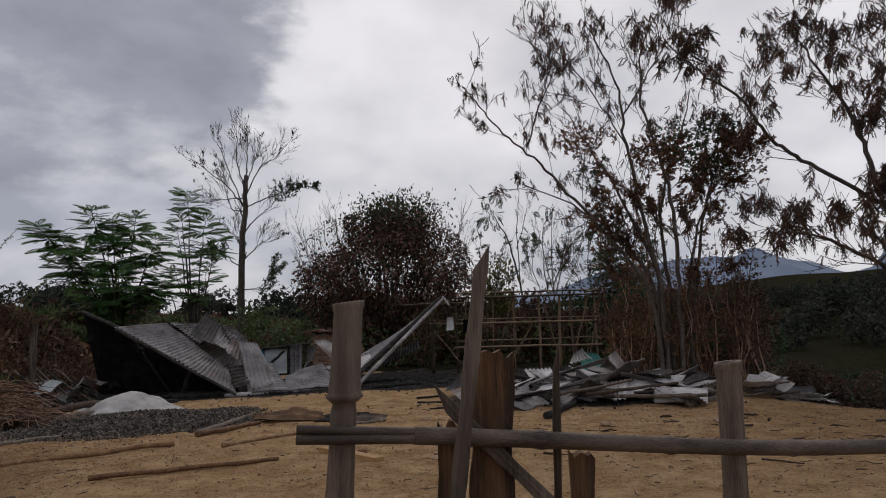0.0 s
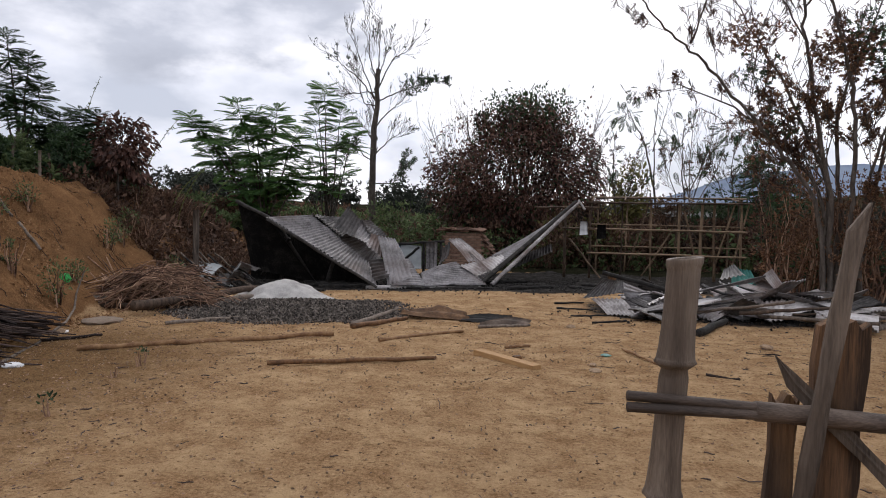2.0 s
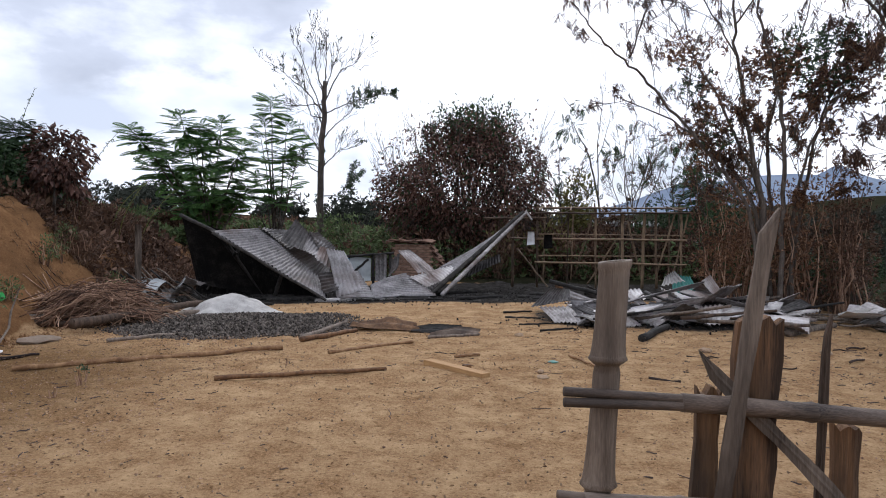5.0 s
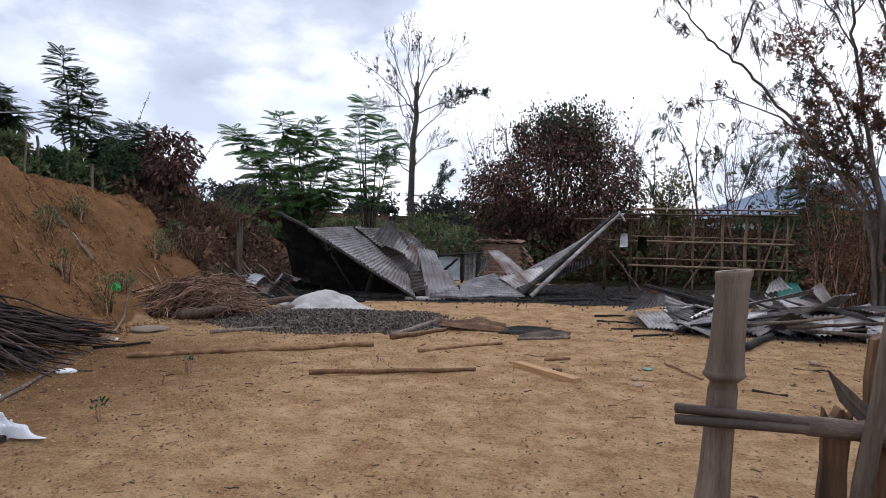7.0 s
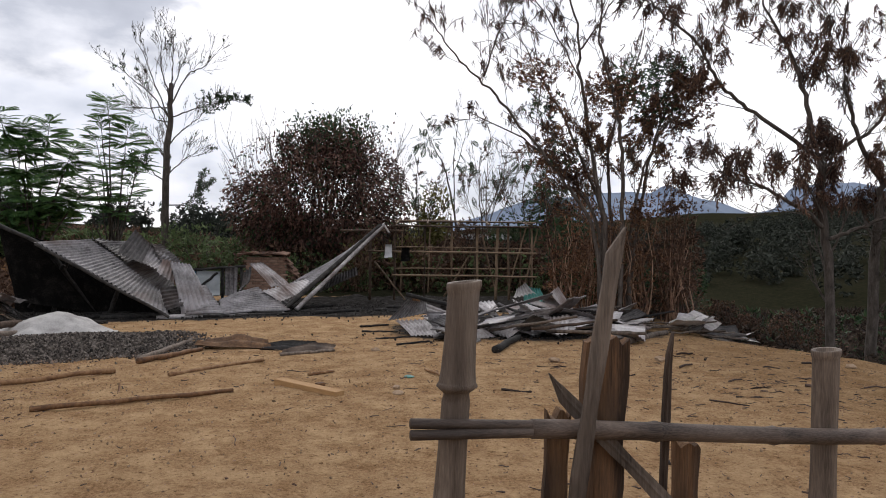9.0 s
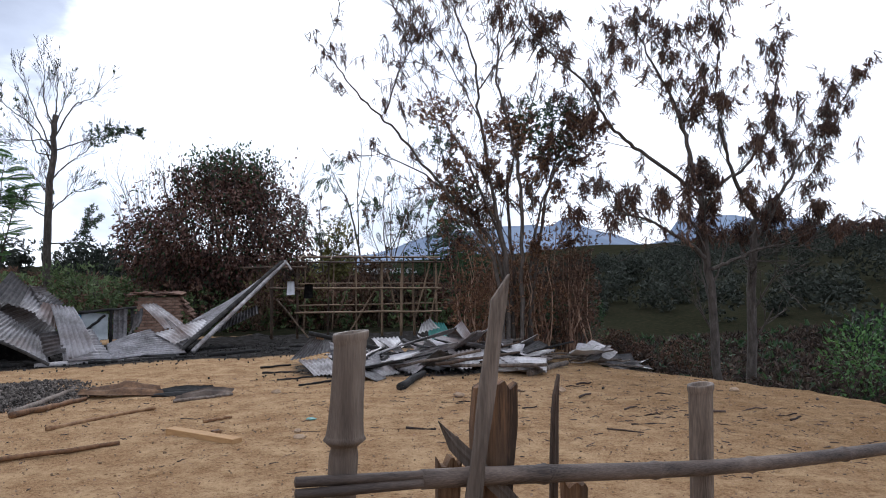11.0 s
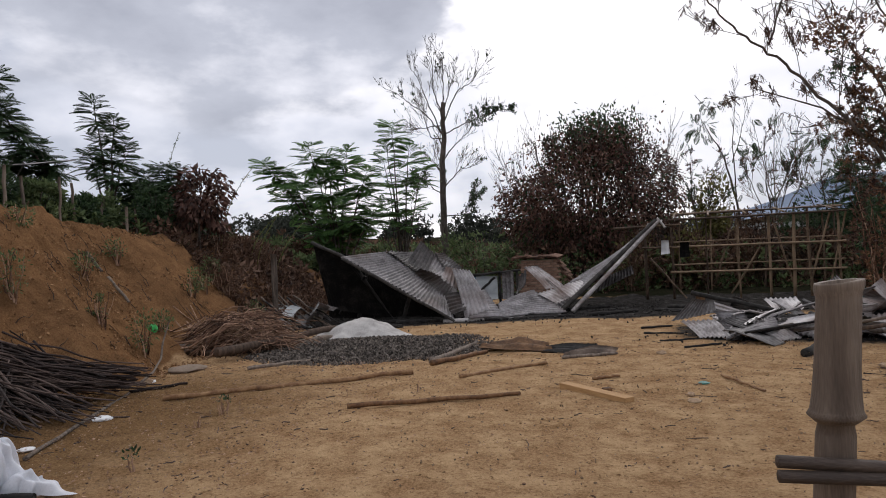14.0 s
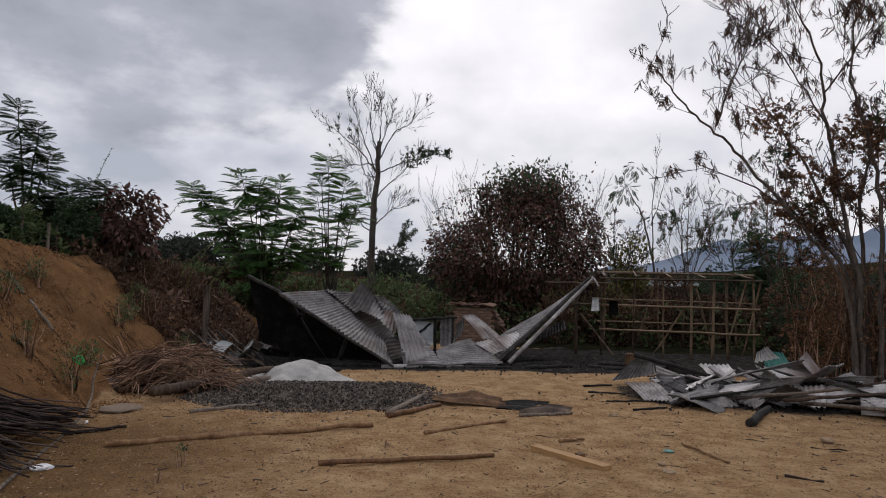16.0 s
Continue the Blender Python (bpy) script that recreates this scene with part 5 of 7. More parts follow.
for i, (a, b) in enumerate((((0.0, 19.3, 1.1), (0.85, 19.0, 0.05)), ((2.0, 19.55, 0.1), (2.75, 19.55, 1.3)), ((3.1, 19.6, 1.9), (3.55, 19.6, 0.1)), ((3.9, 19.6, 0.3), (4.4, 19.6, 2.1)), ((1.9, 22.2, 0.2), (2.5, 22.2, 2.2)), ((4.3, 19.55, 0.1), (4.75, 19.55, 2.1)))):
    bpole(a, b, 0.028, 680 + i, "brace")
ob = new("hanging_cloth", sheet_mesh("hanging_cloth", ((0.28, 19.36, 1.2), (0.5, 19.36, 1.22), (0.48, 19.36, 1.58), (0.3, 19.36, 1.58)), M["white_cloth"], amp=0.01, pitch=0.11, crumple=0.05, seed=5))
tagged(ob, "white cloth hanging on the bamboo frame", "cloth")
ob = new("hanging_cloth", sheet_mesh("hanging_cloth", ((0.74, 19.36, 1.1), (1.0, 19.36, 1.12), (0.98, 19.36, 1.5), (0.76, 19.36, 1.5)), M["soot_shade_sheet"], amp=0.01, pitch=0.11, crumple=0.08, seed=6))
tagged(ob, "dark rag hanging on the bamboo frame", "cloth")
ob = new("plastic_jug", box("plastic_jug", (0.2, 0.16, 0.3), M["pole"], 0.03))
ob.location = (1.0, 17.0, 0.15)
tagged(ob, "dusty yellow plastic jug by the frame", "jug")

# ---- shed and poles on top of the bank ----
shed = thing("bank_shed", "small grey plank shed on top of the bank", "shed", (-16.6, 13.6, 2.6))
for i in range(9):
    x = -17.4 + 0.24 * i
    zb = height(x, 13.8)
    child("plank", box("plank", (0.225, 0.04, 1.25), M["grey_wood"], 0.004), shed, loc=(x + 16.6, 0.2 + random.uniform(-0.01, 0.01), 0.72 + zb - 2.6))
child("roof", sheet_mesh("roof", ((-17.8, 13.2, 4.15), (-15.0, 13.2, 4.1), (-15.0, 15.6, 4.5), (-17.8, 15.6, 4.5)), M["zinc_dark"], seed=2), shed, "rusty corrugated roof")
for x in (-15.2, -15.6, -17.6):
    beam("post", (x, 13.5, height(x, 13.5) - 0.1), (x, 13.5, 4.1), 0.06, M["grey_wood"], shed, int(-x * 10))
rg = random.Random(55)
for i in range(14):
    y = rg.uniform(8.5, 15.5)
    x = -10.3 - 0.1 * (y - 8) + rg.gauss(0, 0.3) - 0.5
    an, L = rg.gauss(1.9, 0.4), rg.uniform(0.8, 2.2)
    pole("long_stick", "grey pole lying along the top of the bank", (x, y), (x + L * math.cos(an), y + L * math.sin(an)), rg.uniform(0.02, 0.05), M["grey_wood"], 700 + i, category="stick", group="poles on the bank", k=6)
for i in range(16):
    y = 7.0 + i * 0.62
    x = -10.6 - 0.12 * (y - 8) + rg.gauss(0, 0.15)
    single_post("fence_stake", "thin weathered stake on top of the bank", x, y, height(x, y) + rg.uniform(0.5, 1.1), rg.uniform(0.018, 0.035), M["grey_wood"], 720 + i, rg.uniform(-0.08, 0.08))
for i, (a, b) in enumerate((((-9.60, 10.09, 2.12), (-9.20, 10.00, 1.89)), ((-9.10, 10.02, 1.81), (-8.60, 9.91, 1.41)))):
    pole("long_stick", "grey stick lying down the face of the bank", a[:2], b[:2], 0.03, M["grey_wood"], 750 + i, category="stick", k=5)

# distant white plastic greenhouses
gh = thing("greenhouse", "long low white plastic greenhouse far off in the valley", "greenhouse", (15, 120, 2.6))
b_ = Buf()
for s in range(4):
    x0 = 10 + s * 4.6
    an = np.linspace(0, math.pi, 9)
    ring = np.stack([x0 + 2.2 * np.cos(an), 0 * an, 2.9 + 0.9 * np.sin(an) ** 0.5], -1)
    for y in (118.0,):
        v = np.concatenate([ring + (0, y, 0), ring + (0, y + 30, 0)])
        f = [[q, q + 1, q + 10, q + 9] for q in range(8)] + [[0, 1, 7, 8], [1, 2, 6, 7], [2, 3, 5, 6]]
        b_.add(v, f)
child("cover", b_.mesh("cover", M["white_cloth"]), gh)


# ---- trees and plants ----
def unit(v):
    v = np.asarray(v, float)
    return v / (np.linalg.norm(v) + 1e-9)


def leaflet(base, along, side, L, W):
    base, along, side = np.array(base, float), unit(along), unit(side)
    return [base, base + along * L * 0.45 + side * W * 0.5, base + along * L, base + along * L * 0.45 - side * W * 0.5]


def pinnate_frond():
    """A green pinnate leaf spread flat along +x, its end sinking."""
    q = []
    for i in range(9):
        x = 0.05 + i * 0.05
        for s in (1, -1):
            L = 0.15 * math.sin(0.5 + i * 0.28)
            q.append(leaflet((x, 0, -0.25 * x * x), (0.5, 0.85 * s, -0.22), (0.8, -0.5 * s, 0.1), L, 0.045))
    q.append(leaflet((0, 0, 0), (1, 0, -0.12), (0, 1, 0), 0.5, 0.015))
    return np.array(q)


def hanging_bunch():
    """Limp dried leaves hanging together along +x."""
    q, rg = [], random.Random(8)
    for f in range(4):
        d = unit((1, rg.gauss(0, 0.3), rg.gauss(0, 0.3)))
        side = unit(np.cross(d, (rg.uniform(-1, 1), rg.uniform(-1, 1), 0.3)))
        L = rg.uniform(0.17, 0.34)
        for i in range(6):
            p = d * L * (0.12 + 0.15 * i)
            for s in (1, -1):
                q.append(leaflet(p, d * 0.9 + side * 0.38 * s + np.array((0, rg.gauss(0, 0.12), rg.gauss(0, 0.12))), np.cross(d, side) + side * rg.uniform(-0.8, 0.8), rg.uniform(0.045, 0.085), 0.02))
        q.append(leaflet((0, 0, 0), d, side, L, 0.008))
    return np.array(q)


def arching_frond():
    """A long feathery leaf: a stalk, then close leaflets on both sides, arching over."""
    q = []
    arch = lambda x: 0.24 * x - 0.62 * x * x
    for i in range(19):
        x = 0.1 + i * 0.028
        L = 0.15 * math.sin(0.5 + i * 0.125)
        for s in (1, -1):
            q.append(leaflet((x, 0, arch(x)), (0.42, 0.9 * s, -0.3), (0.85, -0.4 * s, -0.2), L, 0.037))
    for i in range(4):
        a, b = (0.16 * i, 0, arch(0.16 * i)), (0.16 * (i + 1), 0, arch(0.16 * (i + 1)))
        q.append([np.array(a) + (0, 0.005, 0), np.array(b) + (0, 0.004, 0), np.array(b) - (0, 0.004, 0), np.array(a) - (0, 0.005, 0)])
    return np.array(q)


def single_leaf():
    return np.array([leaflet((0, 0, 0), (1, 0, 0), (0, 1, 0.25), 0.17, 0.075)])


def leaf_tuft():
    q, rg = [], random.Random(2)
    for i in range(6):
        d = (rg.uniform(0.2, 1), rg.uniform(-0.9, 0.9), rg.uniform(-0.7, 0.7))
        q.append(leaflet((0, 0, 0), d, (rg.uniform(-1, 1), rg.uniform(-1, 1), rg.uniform(-1, 1)), 0.15, 0.055))
    return np.array(q)


PINNATE, LEAF, TUFT, HANG, FROND = pinnate_frond(), single_leaf(), leaf_tuft(), hanging_bunch(), arching_frond()


def place_leaves(buf, template, pos, dirs, scales, rng, shake=0.45):
    pos, dirs = np.asarray(pos, float), np.asarray(dirs, float)
    if not len(pos):
        return
    x = dirs / (np.linalg.norm(dirs, axis=1)[:, None] + 1e-9)
    up = np.tile([0, 0, 1.0], (len(x), 1)) + rng.normal(0, shake, (len(x), 3))
    y = np.cross(up, x)
    y /= np.linalg.norm(y, axis=1)[:, None] + 1e-9
    z = np.cross(x, y)
    rot = np.stack([x, y, z], -1)
    t = template.reshape(-1, 3)
    v = np.einsum("nij,kj->nki", rot, t) * np.asarray(scales)[:, None, None] + pos[:, None, :]
    buf.quads(v.reshape(-1, 4, 3))


def grow(buf, p, d, L, r, level, spec, rng, tips):
    """One branch and its children; the last levels leave tips (place, direction)."""
    k = 5
    pts, dd = [np.array(p, float)], unit(d)
    for i in range(k - 1):
        dd = unit(dd + rng.normal(0, spec["wild"], 3) + np.array([0, 0, spec["up"]]))
        pts.append(pts[-1] + dd * L / (k - 1))
    pts = np.array(pts)
    buf.tube(pts, np.maximum(np.linspace(r, r * 0.45, k), spec.get("thin", 0.003)), 5 if r > 0.02 else 3, cap=False)
    if level <= 1:
        for i in range(1, k):
            tips.append((pts[i], unit(pts[i] - pts[i - 1]), i == k - 1, level))
    if level > 0:
        for c in range(spec["kids"]):
            f = rng.uniform(spec.get("from", 0.3), 1.0)
            i = min(int(f * (k - 1)), k - 2)
            q = pts[i] + (pts[i + 1] - pts[i]) * (f * (k - 1) - i)
            base = unit(pts[i + 1] - pts[i])
            axis = unit(np.cross(base, rng.normal(0, 1, 3)))
            nd = base * math.cos(spec["spread"]) + axis * math.sin(spec["spread"])
            grow(buf, q, nd, L * rng.uniform(*spec["shrink"]), max(r * 0.5, 0.004), level - 1, spec, rng, tips)


def limb(buf, pts, r0, r1, spec, rng, tips, side_n, side_len, level, start=0.3, along_tips=True):
    """A main limb through a few places, with side branches."""
    pts = np.array(pts, float)
    t = np.linspace(0, len(pts) - 1, (len(pts) - 1) * 5 + 1)
    fine = np.stack([np.interp(t, np.arange(len(pts)), pts[:, c]) for c in range(3)], -1)
    for _ in range(2):
        fine[1:-1] = 0.25 * fine[:-2] + 0.5 * fine[1:-1] + 0.25 * fine[2:]
    fine[1:-1] += rng.normal(0, 0.02, fine[1:-1].shape)
    n_ = len(fine)
    buf.tube(fine, np.linspace(r0, r1, n_), 8, cap=False)
    for s in range(side_n):
        f = start + (1 - start) * (s + rng.random()) / side_n
        i = min(int(f * (n_ - 1)), n_ - 2)
        base = unit(fine[i + 1] - fine[i])
        axis = unit(np.cross(base, rng.normal(0, 1, 3)))
        nd = base * math.cos(spec["spread"]) + axis * math.sin(spec["spread"])
        grow(buf, fine[i], nd, side_len * (1.15 - 0.6 * f) * rng.uniform(0.6, 1.2), max(0.005, (r0 + (r1 - r0) * f) * 0.32), level, spec, rng, tips)
    if along_tips:
        for i in range(int(n_ * max(start, 0.45)), n_):
            tips.append((fine[i], unit(fine[i] - fine[i - 1]), i == n_ - 1, 0))


def tree(name, label, base, limbs, spec, seed, bark, crowns, side_n, side_len, level, r0, r1=0.008, start=0.3, minor=1.0, main=(0,), top=None, clumps=()):
    """crowns: (material, template, chance per tip, scale, downward pull, keep(place) or None)."""
    rng = np.random.default_rng(seed)
    t = thing(name, label, "tree", base)
    wood, tips = Buf(), []
    for i, L in enumerate(limbs):
        limb(wood, L, r0 * rng.uniform(0.85, 1.1) * (1.0 if i in main else minor), (top or r1) if i in main else r1, spec, rng, tips, side_n, side_len, level, start)
    child("trunk", wood.mesh("trunk", bark), t)
    for cname, mat, template, chance, scale, pull, keep in crowns:
        pos, dirs, sc = [], [], []
        for p, d, last, lv in tips:
            n_ = rng.poisson(chance)
            for _ in range(n_):
                if keep and not keep(p, rng):
                    continue
                pos.append(p + rng.normal(0, 0.03, 3))
                dirs.append(unit(unit(d) * (1 - abs(pull)) + np.array([0, 0, -pull]) + rng.normal(0, 0.35, 3)))
                sc.append(scale * rng.uniform(0.6, 1.3))
        b = Buf()
        place_leaves(b, template, pos, dirs, sc, rng)
        if pos:
            child(cname, b.mesh(cname, mat, smooth=False), t)
    for cname, mat, template, c, r, n_, scale, pull in clumps:
        v = rng.normal(0, 1, (n_, 3))
        v /= np.linalg.norm(v, axis=1)[:, None]
        pos = np.array(c) + v * rng.random((n_, 1)) ** 0.5 * r * np.array([1, 1, 0.8])
        b = Buf()
        place_leaves(b, template, pos, v * (1 - abs(pull)) + np.array([0, 0, -pull]) + rng.normal(0, 0.3, (n_, 3)), scale * rng.uniform(0.6, 1.3, n_), rng)
        child(cname, b.mesh(cname, mat, smooth=False), t)
    return t


def feather_tree(name, label, foot, shoots, mat, bark, seed, size=1.0, whorls=6, per=10, gap=0.22, r0=0.05):
    """Slender forked shoots, each crowned by tiers of long arching leaves."""
    rng = np.random.default_rng(seed)
    t = thing(name, label, "tree", foot)
    wood, pos, dirs, sc = Buf(), [], [], []
    foot = np.array(foot, float)
    for tip in shoots:
        tip = np.array(tip, float)
        k = 14
        u = np.linspace(0, 1, k)[:, None]
        fork = foot + (tip - foot) * np.array([0.22, 0.22, 0.5])
        pts = (1 - u) ** 2 * foot + 2 * u * (1 - u) * fork + u ** 2 * tip
        pts[1:-1] += rng.normal(0, 0.02, (k - 2, 3))
        wood.tube(pts, np.linspace(r0, 0.009, k), 6, cap=False)
        d = unit(pts[-1] - pts[-4])
        turn = rng.uniform(0, 6.28)
        for w in range(whorls):
            at = tip - d * gap * w * rng.uniform(0.85, 1.15)
            for f in range(per if w else per + 2):
                an = turn + (f + rng.uniform(-0.25, 0.25)) * 2 * math.pi / per + 0.5 * w
                pos.append(at + rng.normal(0, 0.02, 3))
                dirs.append((math.cos(an), math.sin(an), rng.normal(0.42 - 0.12 * w, 0.14)))
                sc.append(size * rng.uniform(0.75, 1.2) * (0.75 + 0.13 * min(w, 3)))
    child("trunk", wood.mesh("trunk", bark), t)
    b = Buf()
    place_leaves(b, FROND, pos, dirs, sc, rng, 0.3)
    child("leaves", b.mesh("leaves", mat, smooth=False), t)
    return t


SPARSE = dict(wild=0.1, up=0.09, kids=3, spread=0.6, shrink=(0.4, 0.75), thin=0.0068)
BARE = dict(wild=0.07, up=0.12, kids=3, spread=0.5, shrink=(0.45, 0.75), thin=0.006)


def clumped(p, rng, size=0.8, least=0.0):
    return noise.noise((p[0] / size, p[1] / size, p[2] / size)) > least


# scorched multi-stemmed tree at the yard's edge
low_brown = lambda p, rng: 3.3 < p[0] < 7.0 and 1.2 < p[2] < 5.1 and clumped(p, rng, 0.5, -0.15)
tree("scorched_tree", "multi-stemmed tree with hanging scorched brown leaves at the yard edge", (4.6, 13.4, 0), [
    [(4.50, 13.30, -0.10), (4.30, 13.40, 1.91), (3.89, 13.30, 2.55), (3.26, 13.20, 3.27), (2.53, 13.10, 4.09), (1.92, 13.00, 4.68), (1.33, 12.90, 5.16), (0.91, 12.80, 5.70), (0.67, 12.70, 5.94)],
    [(4.55, 13.40, -0.10), (4.51, 13.40, 2.15), (4.24, 13.48, 3.48), (4.01, 13.56, 4.96), (3.97, 13.64, 6.13), (3.65, 13.72, 7.07), (3.29, 13.80, 7.78)],
    [(4.80, 13.30, -0.10), (4.81, 13.30, 2.05), (4.80, 13.18, 3.48), (4.52, 13.06, 4.66), (4.15, 12.94, 5.59), (4.21, 12.82, 6.54), (4.40, 12.70, 7.27)],
    [(4.95, 13.50, -0.10), (5.23, 13.50, 2.08), (5.57, 13.67, 3.60), (6.04, 13.83, 4.82), (6.44, 14.00, 5.59)],
    [(4.50, 13.60, -0.10), (4.58, 13.60, 2.27), (3.74, 13.87, 4.31), (3.23, 14.13, 5.28), (2.96, 14.40, 6.06)],
    [(5.00, 13.40, -0.10), (5.07, 13.40, 2.18), (5.45, 13.20, 3.87), (6.32, 13.00, 4.55)],
    [(4.70, 13.60, -0.10), (4.79, 13.70, 2.11), (4.71, 14.00, 3.58), (5.40, 14.30, 5.23), (5.83, 14.60, 6.45)],
    [(4.45, 13.50, -0.10), (4.44, 13.50, 2.03), (3.91, 13.80, 3.04), (3.01, 14.10, 3.83), (1.85, 14.40, 4.40)],
    [(1.91, 12.95, 4.78), (2.29, 13.00, 5.81), (2.54, 13.05, 6.40)],
    [(3.99, 13.50, 4.95), (3.45, 13.60, 5.97), (2.90, 13.70, 6.89), (2.60, 13.80, 7.49)],
    [(3.96, 13.50, 5.52), (4.43, 13.35, 6.19), (4.84, 13.20, 6.96)],
], SPARSE, 3, M["bark"], [
    ("dead_leaves", M["leaf_dead"], HANG, 0.5, 0.6, 0.95, lambda p, rng: p[2] > 3.0 and clumped(p, rng, 0.3, 0.0)),
    ("low_leaves", M["leaf_tan"], TUFT, 2.6, 0.42, 0.35, low_brown),
    ("scorched_leaves", M["leaf_dead"], TUFT, 1.2, 0.5, 0.5, low_brown),
], 9, 1.2, 2, 0.05, start=0.22, minor=0.36, main=range(8), clumps=[
    ("green_leaves", M["leaf_dark"], TUFT, (6.0, 13.7, 5.3), 0.45, 228, 0.5, 0.3),
    ("green_leaves", M["leaf_dark"], TUFT, (5.1, 13.5, 5.0), 0.55, 228, 0.5, 0.3),
    ("green_leaves", M["leaf_dark"], TUFT, (5.6, 13.5, 4.5), 0.55, 171, 0.5, 0.3),
    ("green_leaves", M["leaf_dark"], TUFT, (3.2, 13.4, 4.4), 0.45, 49, 0.5, 0.3),
    ("green_leaves", M["leaf_dark"], TUFT, (3.6, 13.2, 3.4), 0.4, 41, 0.5, 0.3),
    ("red_leaves", M["leaf_tan"], TUFT, (3.1, 13.6, 5.1), 0.45, 209, 0.5, 0.4),
    ("red_leaves", M["leaf_tan"], TUFT, (4.6, 13.3, 4.7), 0.6, 247, 0.5, 0.4),
    ("red_leaves", M["leaf_dead"], TUFT, (6.1, 13.4, 4.4), 0.75, 323, 0.5, 0.5),
])
# second scorched tree on the slope below the yard
tree("scorched_tree", "forked tree with drooping dead leaves on the slope below the yard", (9.4, 13.0, -1.2), [
    [(9.30, 13.00, -1.50), (9.04, 13.00, 1.56), (8.95, 13.00, 2.75), (8.85, 13.00, 3.46)],
    [(10.20, 13.20, -1.90), (10.28, 13.20, 1.55), (10.40, 13.20, 2.53), (10.42, 13.20, 3.02)],
    [(8.85, 13.00, 3.46), (7.54, 12.94, 4.22), (6.84, 12.89, 4.58), (6.41, 12.83, 5.10), (6.02, 12.77, 5.69), (5.40, 12.71, 6.02), (4.90, 12.66, 6.43), (4.57, 12.60, 6.85)],
    [(8.76, 13.00, 3.62), (8.62, 13.12, 4.77), (8.38, 13.25, 5.61), (7.87, 13.38, 6.61), (7.52, 13.50, 7.39)],
    [(8.85, 13.00, 3.46), (9.43, 13.07, 3.69), (10.13, 13.13, 4.08), (10.58, 13.20, 4.60), (11.03, 13.27, 5.21), (11.17, 13.33, 6.00), (11.50, 13.40, 6.81)],
    [(8.97, 13.00, 2.03), (8.32, 12.80, 2.42), (7.29, 12.60, 2.85), (6.20, 12.40, 2.90)],
    [(10.42, 13.20, 3.02), (9.99, 13.15, 3.50), (9.70, 13.10, 4.22), (9.42, 13.05, 4.94), (9.32, 13.00, 5.82), (9.41, 12.95, 6.79), (9.22, 12.90, 7.49)],
    [(10.52, 13.20, 3.02), (11.16, 13.28, 3.46), (11.64, 13.36, 4.07), (11.97, 13.44, 4.51), (12.92, 13.52, 5.43), (13.87, 13.60, 6.55)],
    [(9.05, 13.00, 1.80), (9.45, 12.82, 1.95), (10.12, 12.65, 2.25), (10.99, 12.47, 2.40), (12.05, 12.30, 2.87)],
], SPARSE, 8, M["bark"], [
    ("dead_leaves", M["leaf_dead"], HANG, 1.05, 0.9, 0.97, lambda p, rng: p[2] > 2.5 and clumped(p, rng, 0.34, -0.02)),
], 13, 1.3, 2, 0.105, 0.012, start=0.2, minor=0.5, main=(0, 1), top=0.065)
# tall bare tree
tree("bare_tree", "tall leafless tree with a straight trunk behind the hut", (-8.05, 28, 0), [
    [(-8.05, 28.00, -0.60), (-7.99, 28.00, 0.97), (-8.07, 28.00, 2.14), (-8.05, 28.00, 5.08), (-7.93, 28.00, 6.42), (-7.89, 28.00, 7.83)],
    [(-7.93, 28.00, 6.42), (-8.61, 28.15, 7.32), (-9.35, 28.30, 7.93), (-9.96, 28.45, 8.47), (-10.71, 28.60, 8.86)],
    [(-7.93, 28.00, 6.42), (-8.45, 27.83, 7.70), (-8.90, 27.67, 8.97), (-9.19, 27.50, 9.50)],
    [(-7.88, 28.00, 7.16), (-8.34, 28.13, 8.38), (-8.36, 28.27, 9.46), (-8.55, 28.40, 10.33)],
    [(-7.89, 28.00, 7.83), (-7.82, 28.00, 8.81), (-7.88, 28.00, 10.01)],
    [(-7.88, 28.00, 7.01), (-7.27, 27.80, 8.18), (-6.53, 27.60, 8.45), (-5.94, 27.40, 9.09)],
    [(-7.93, 28.00, 6.49), (-7.20, 28.12, 6.83), (-6.52, 28.25, 7.10), (-5.97, 28.38, 7.26), (-5.20, 28.50, 7.37)],
    [(-7.98, 28.00, 5.38), (-7.32, 28.10, 6.15), (-6.93, 28.20, 6.48), (-6.25, 28.30, 7.42)],
    [(-8.00, 28.00, 4.86), (-8.28, 28.00, 5.08), (-8.46, 28.00, 5.49)],
    [(-8.00, 28.00, 6.86), (-8.71, 27.60, 6.76), (-9.25, 27.20, 6.67)],
    [(-8.03, 28.00, 4.20), (-7.33, 28.20, 4.97), (-6.67, 28.40, 5.15)],
    [(-8.09, 28.00, 3.02), (-7.07, 27.80, 3.01), (-6.48, 27.60, 3.88)],
    [(-8.07, 28.00, 3.90), (-8.73, 28.25, 4.51), (-9.36, 28.50, 4.23)],
    [(-7.92, 28.00, 6.27), (-8.48, 27.77, 6.36), (-8.55, 27.53, 7.05), (-8.76, 27.30, 7.71)],
    [(-7.88, 28.00, 7.46), (-7.63, 28.35, 8.61), (-7.37, 28.70, 9.48)],
], BARE, 12, M["bark"], [
    ("last_leaves", M["leaf_dark"], TUFT, 0.5, 0.75, 0.2, lambda p, rng: (p[0] > -6.7 and 6.7 < p[2] < 7.6) or (p[0] < -9.2 and 7.4 < p[2] < 8.6 and rng.random() < 0.3) or rng.random() < 0.03),
    ("low_leaves", M["leaf_dark"], TUFT, 0.4, 0.8, 0.2, lambda p, rng: p[2] < 5.2),
], 9, 0.95, 2, 0.2, 0.007, start=0.25, minor=0.15, top=0.09)
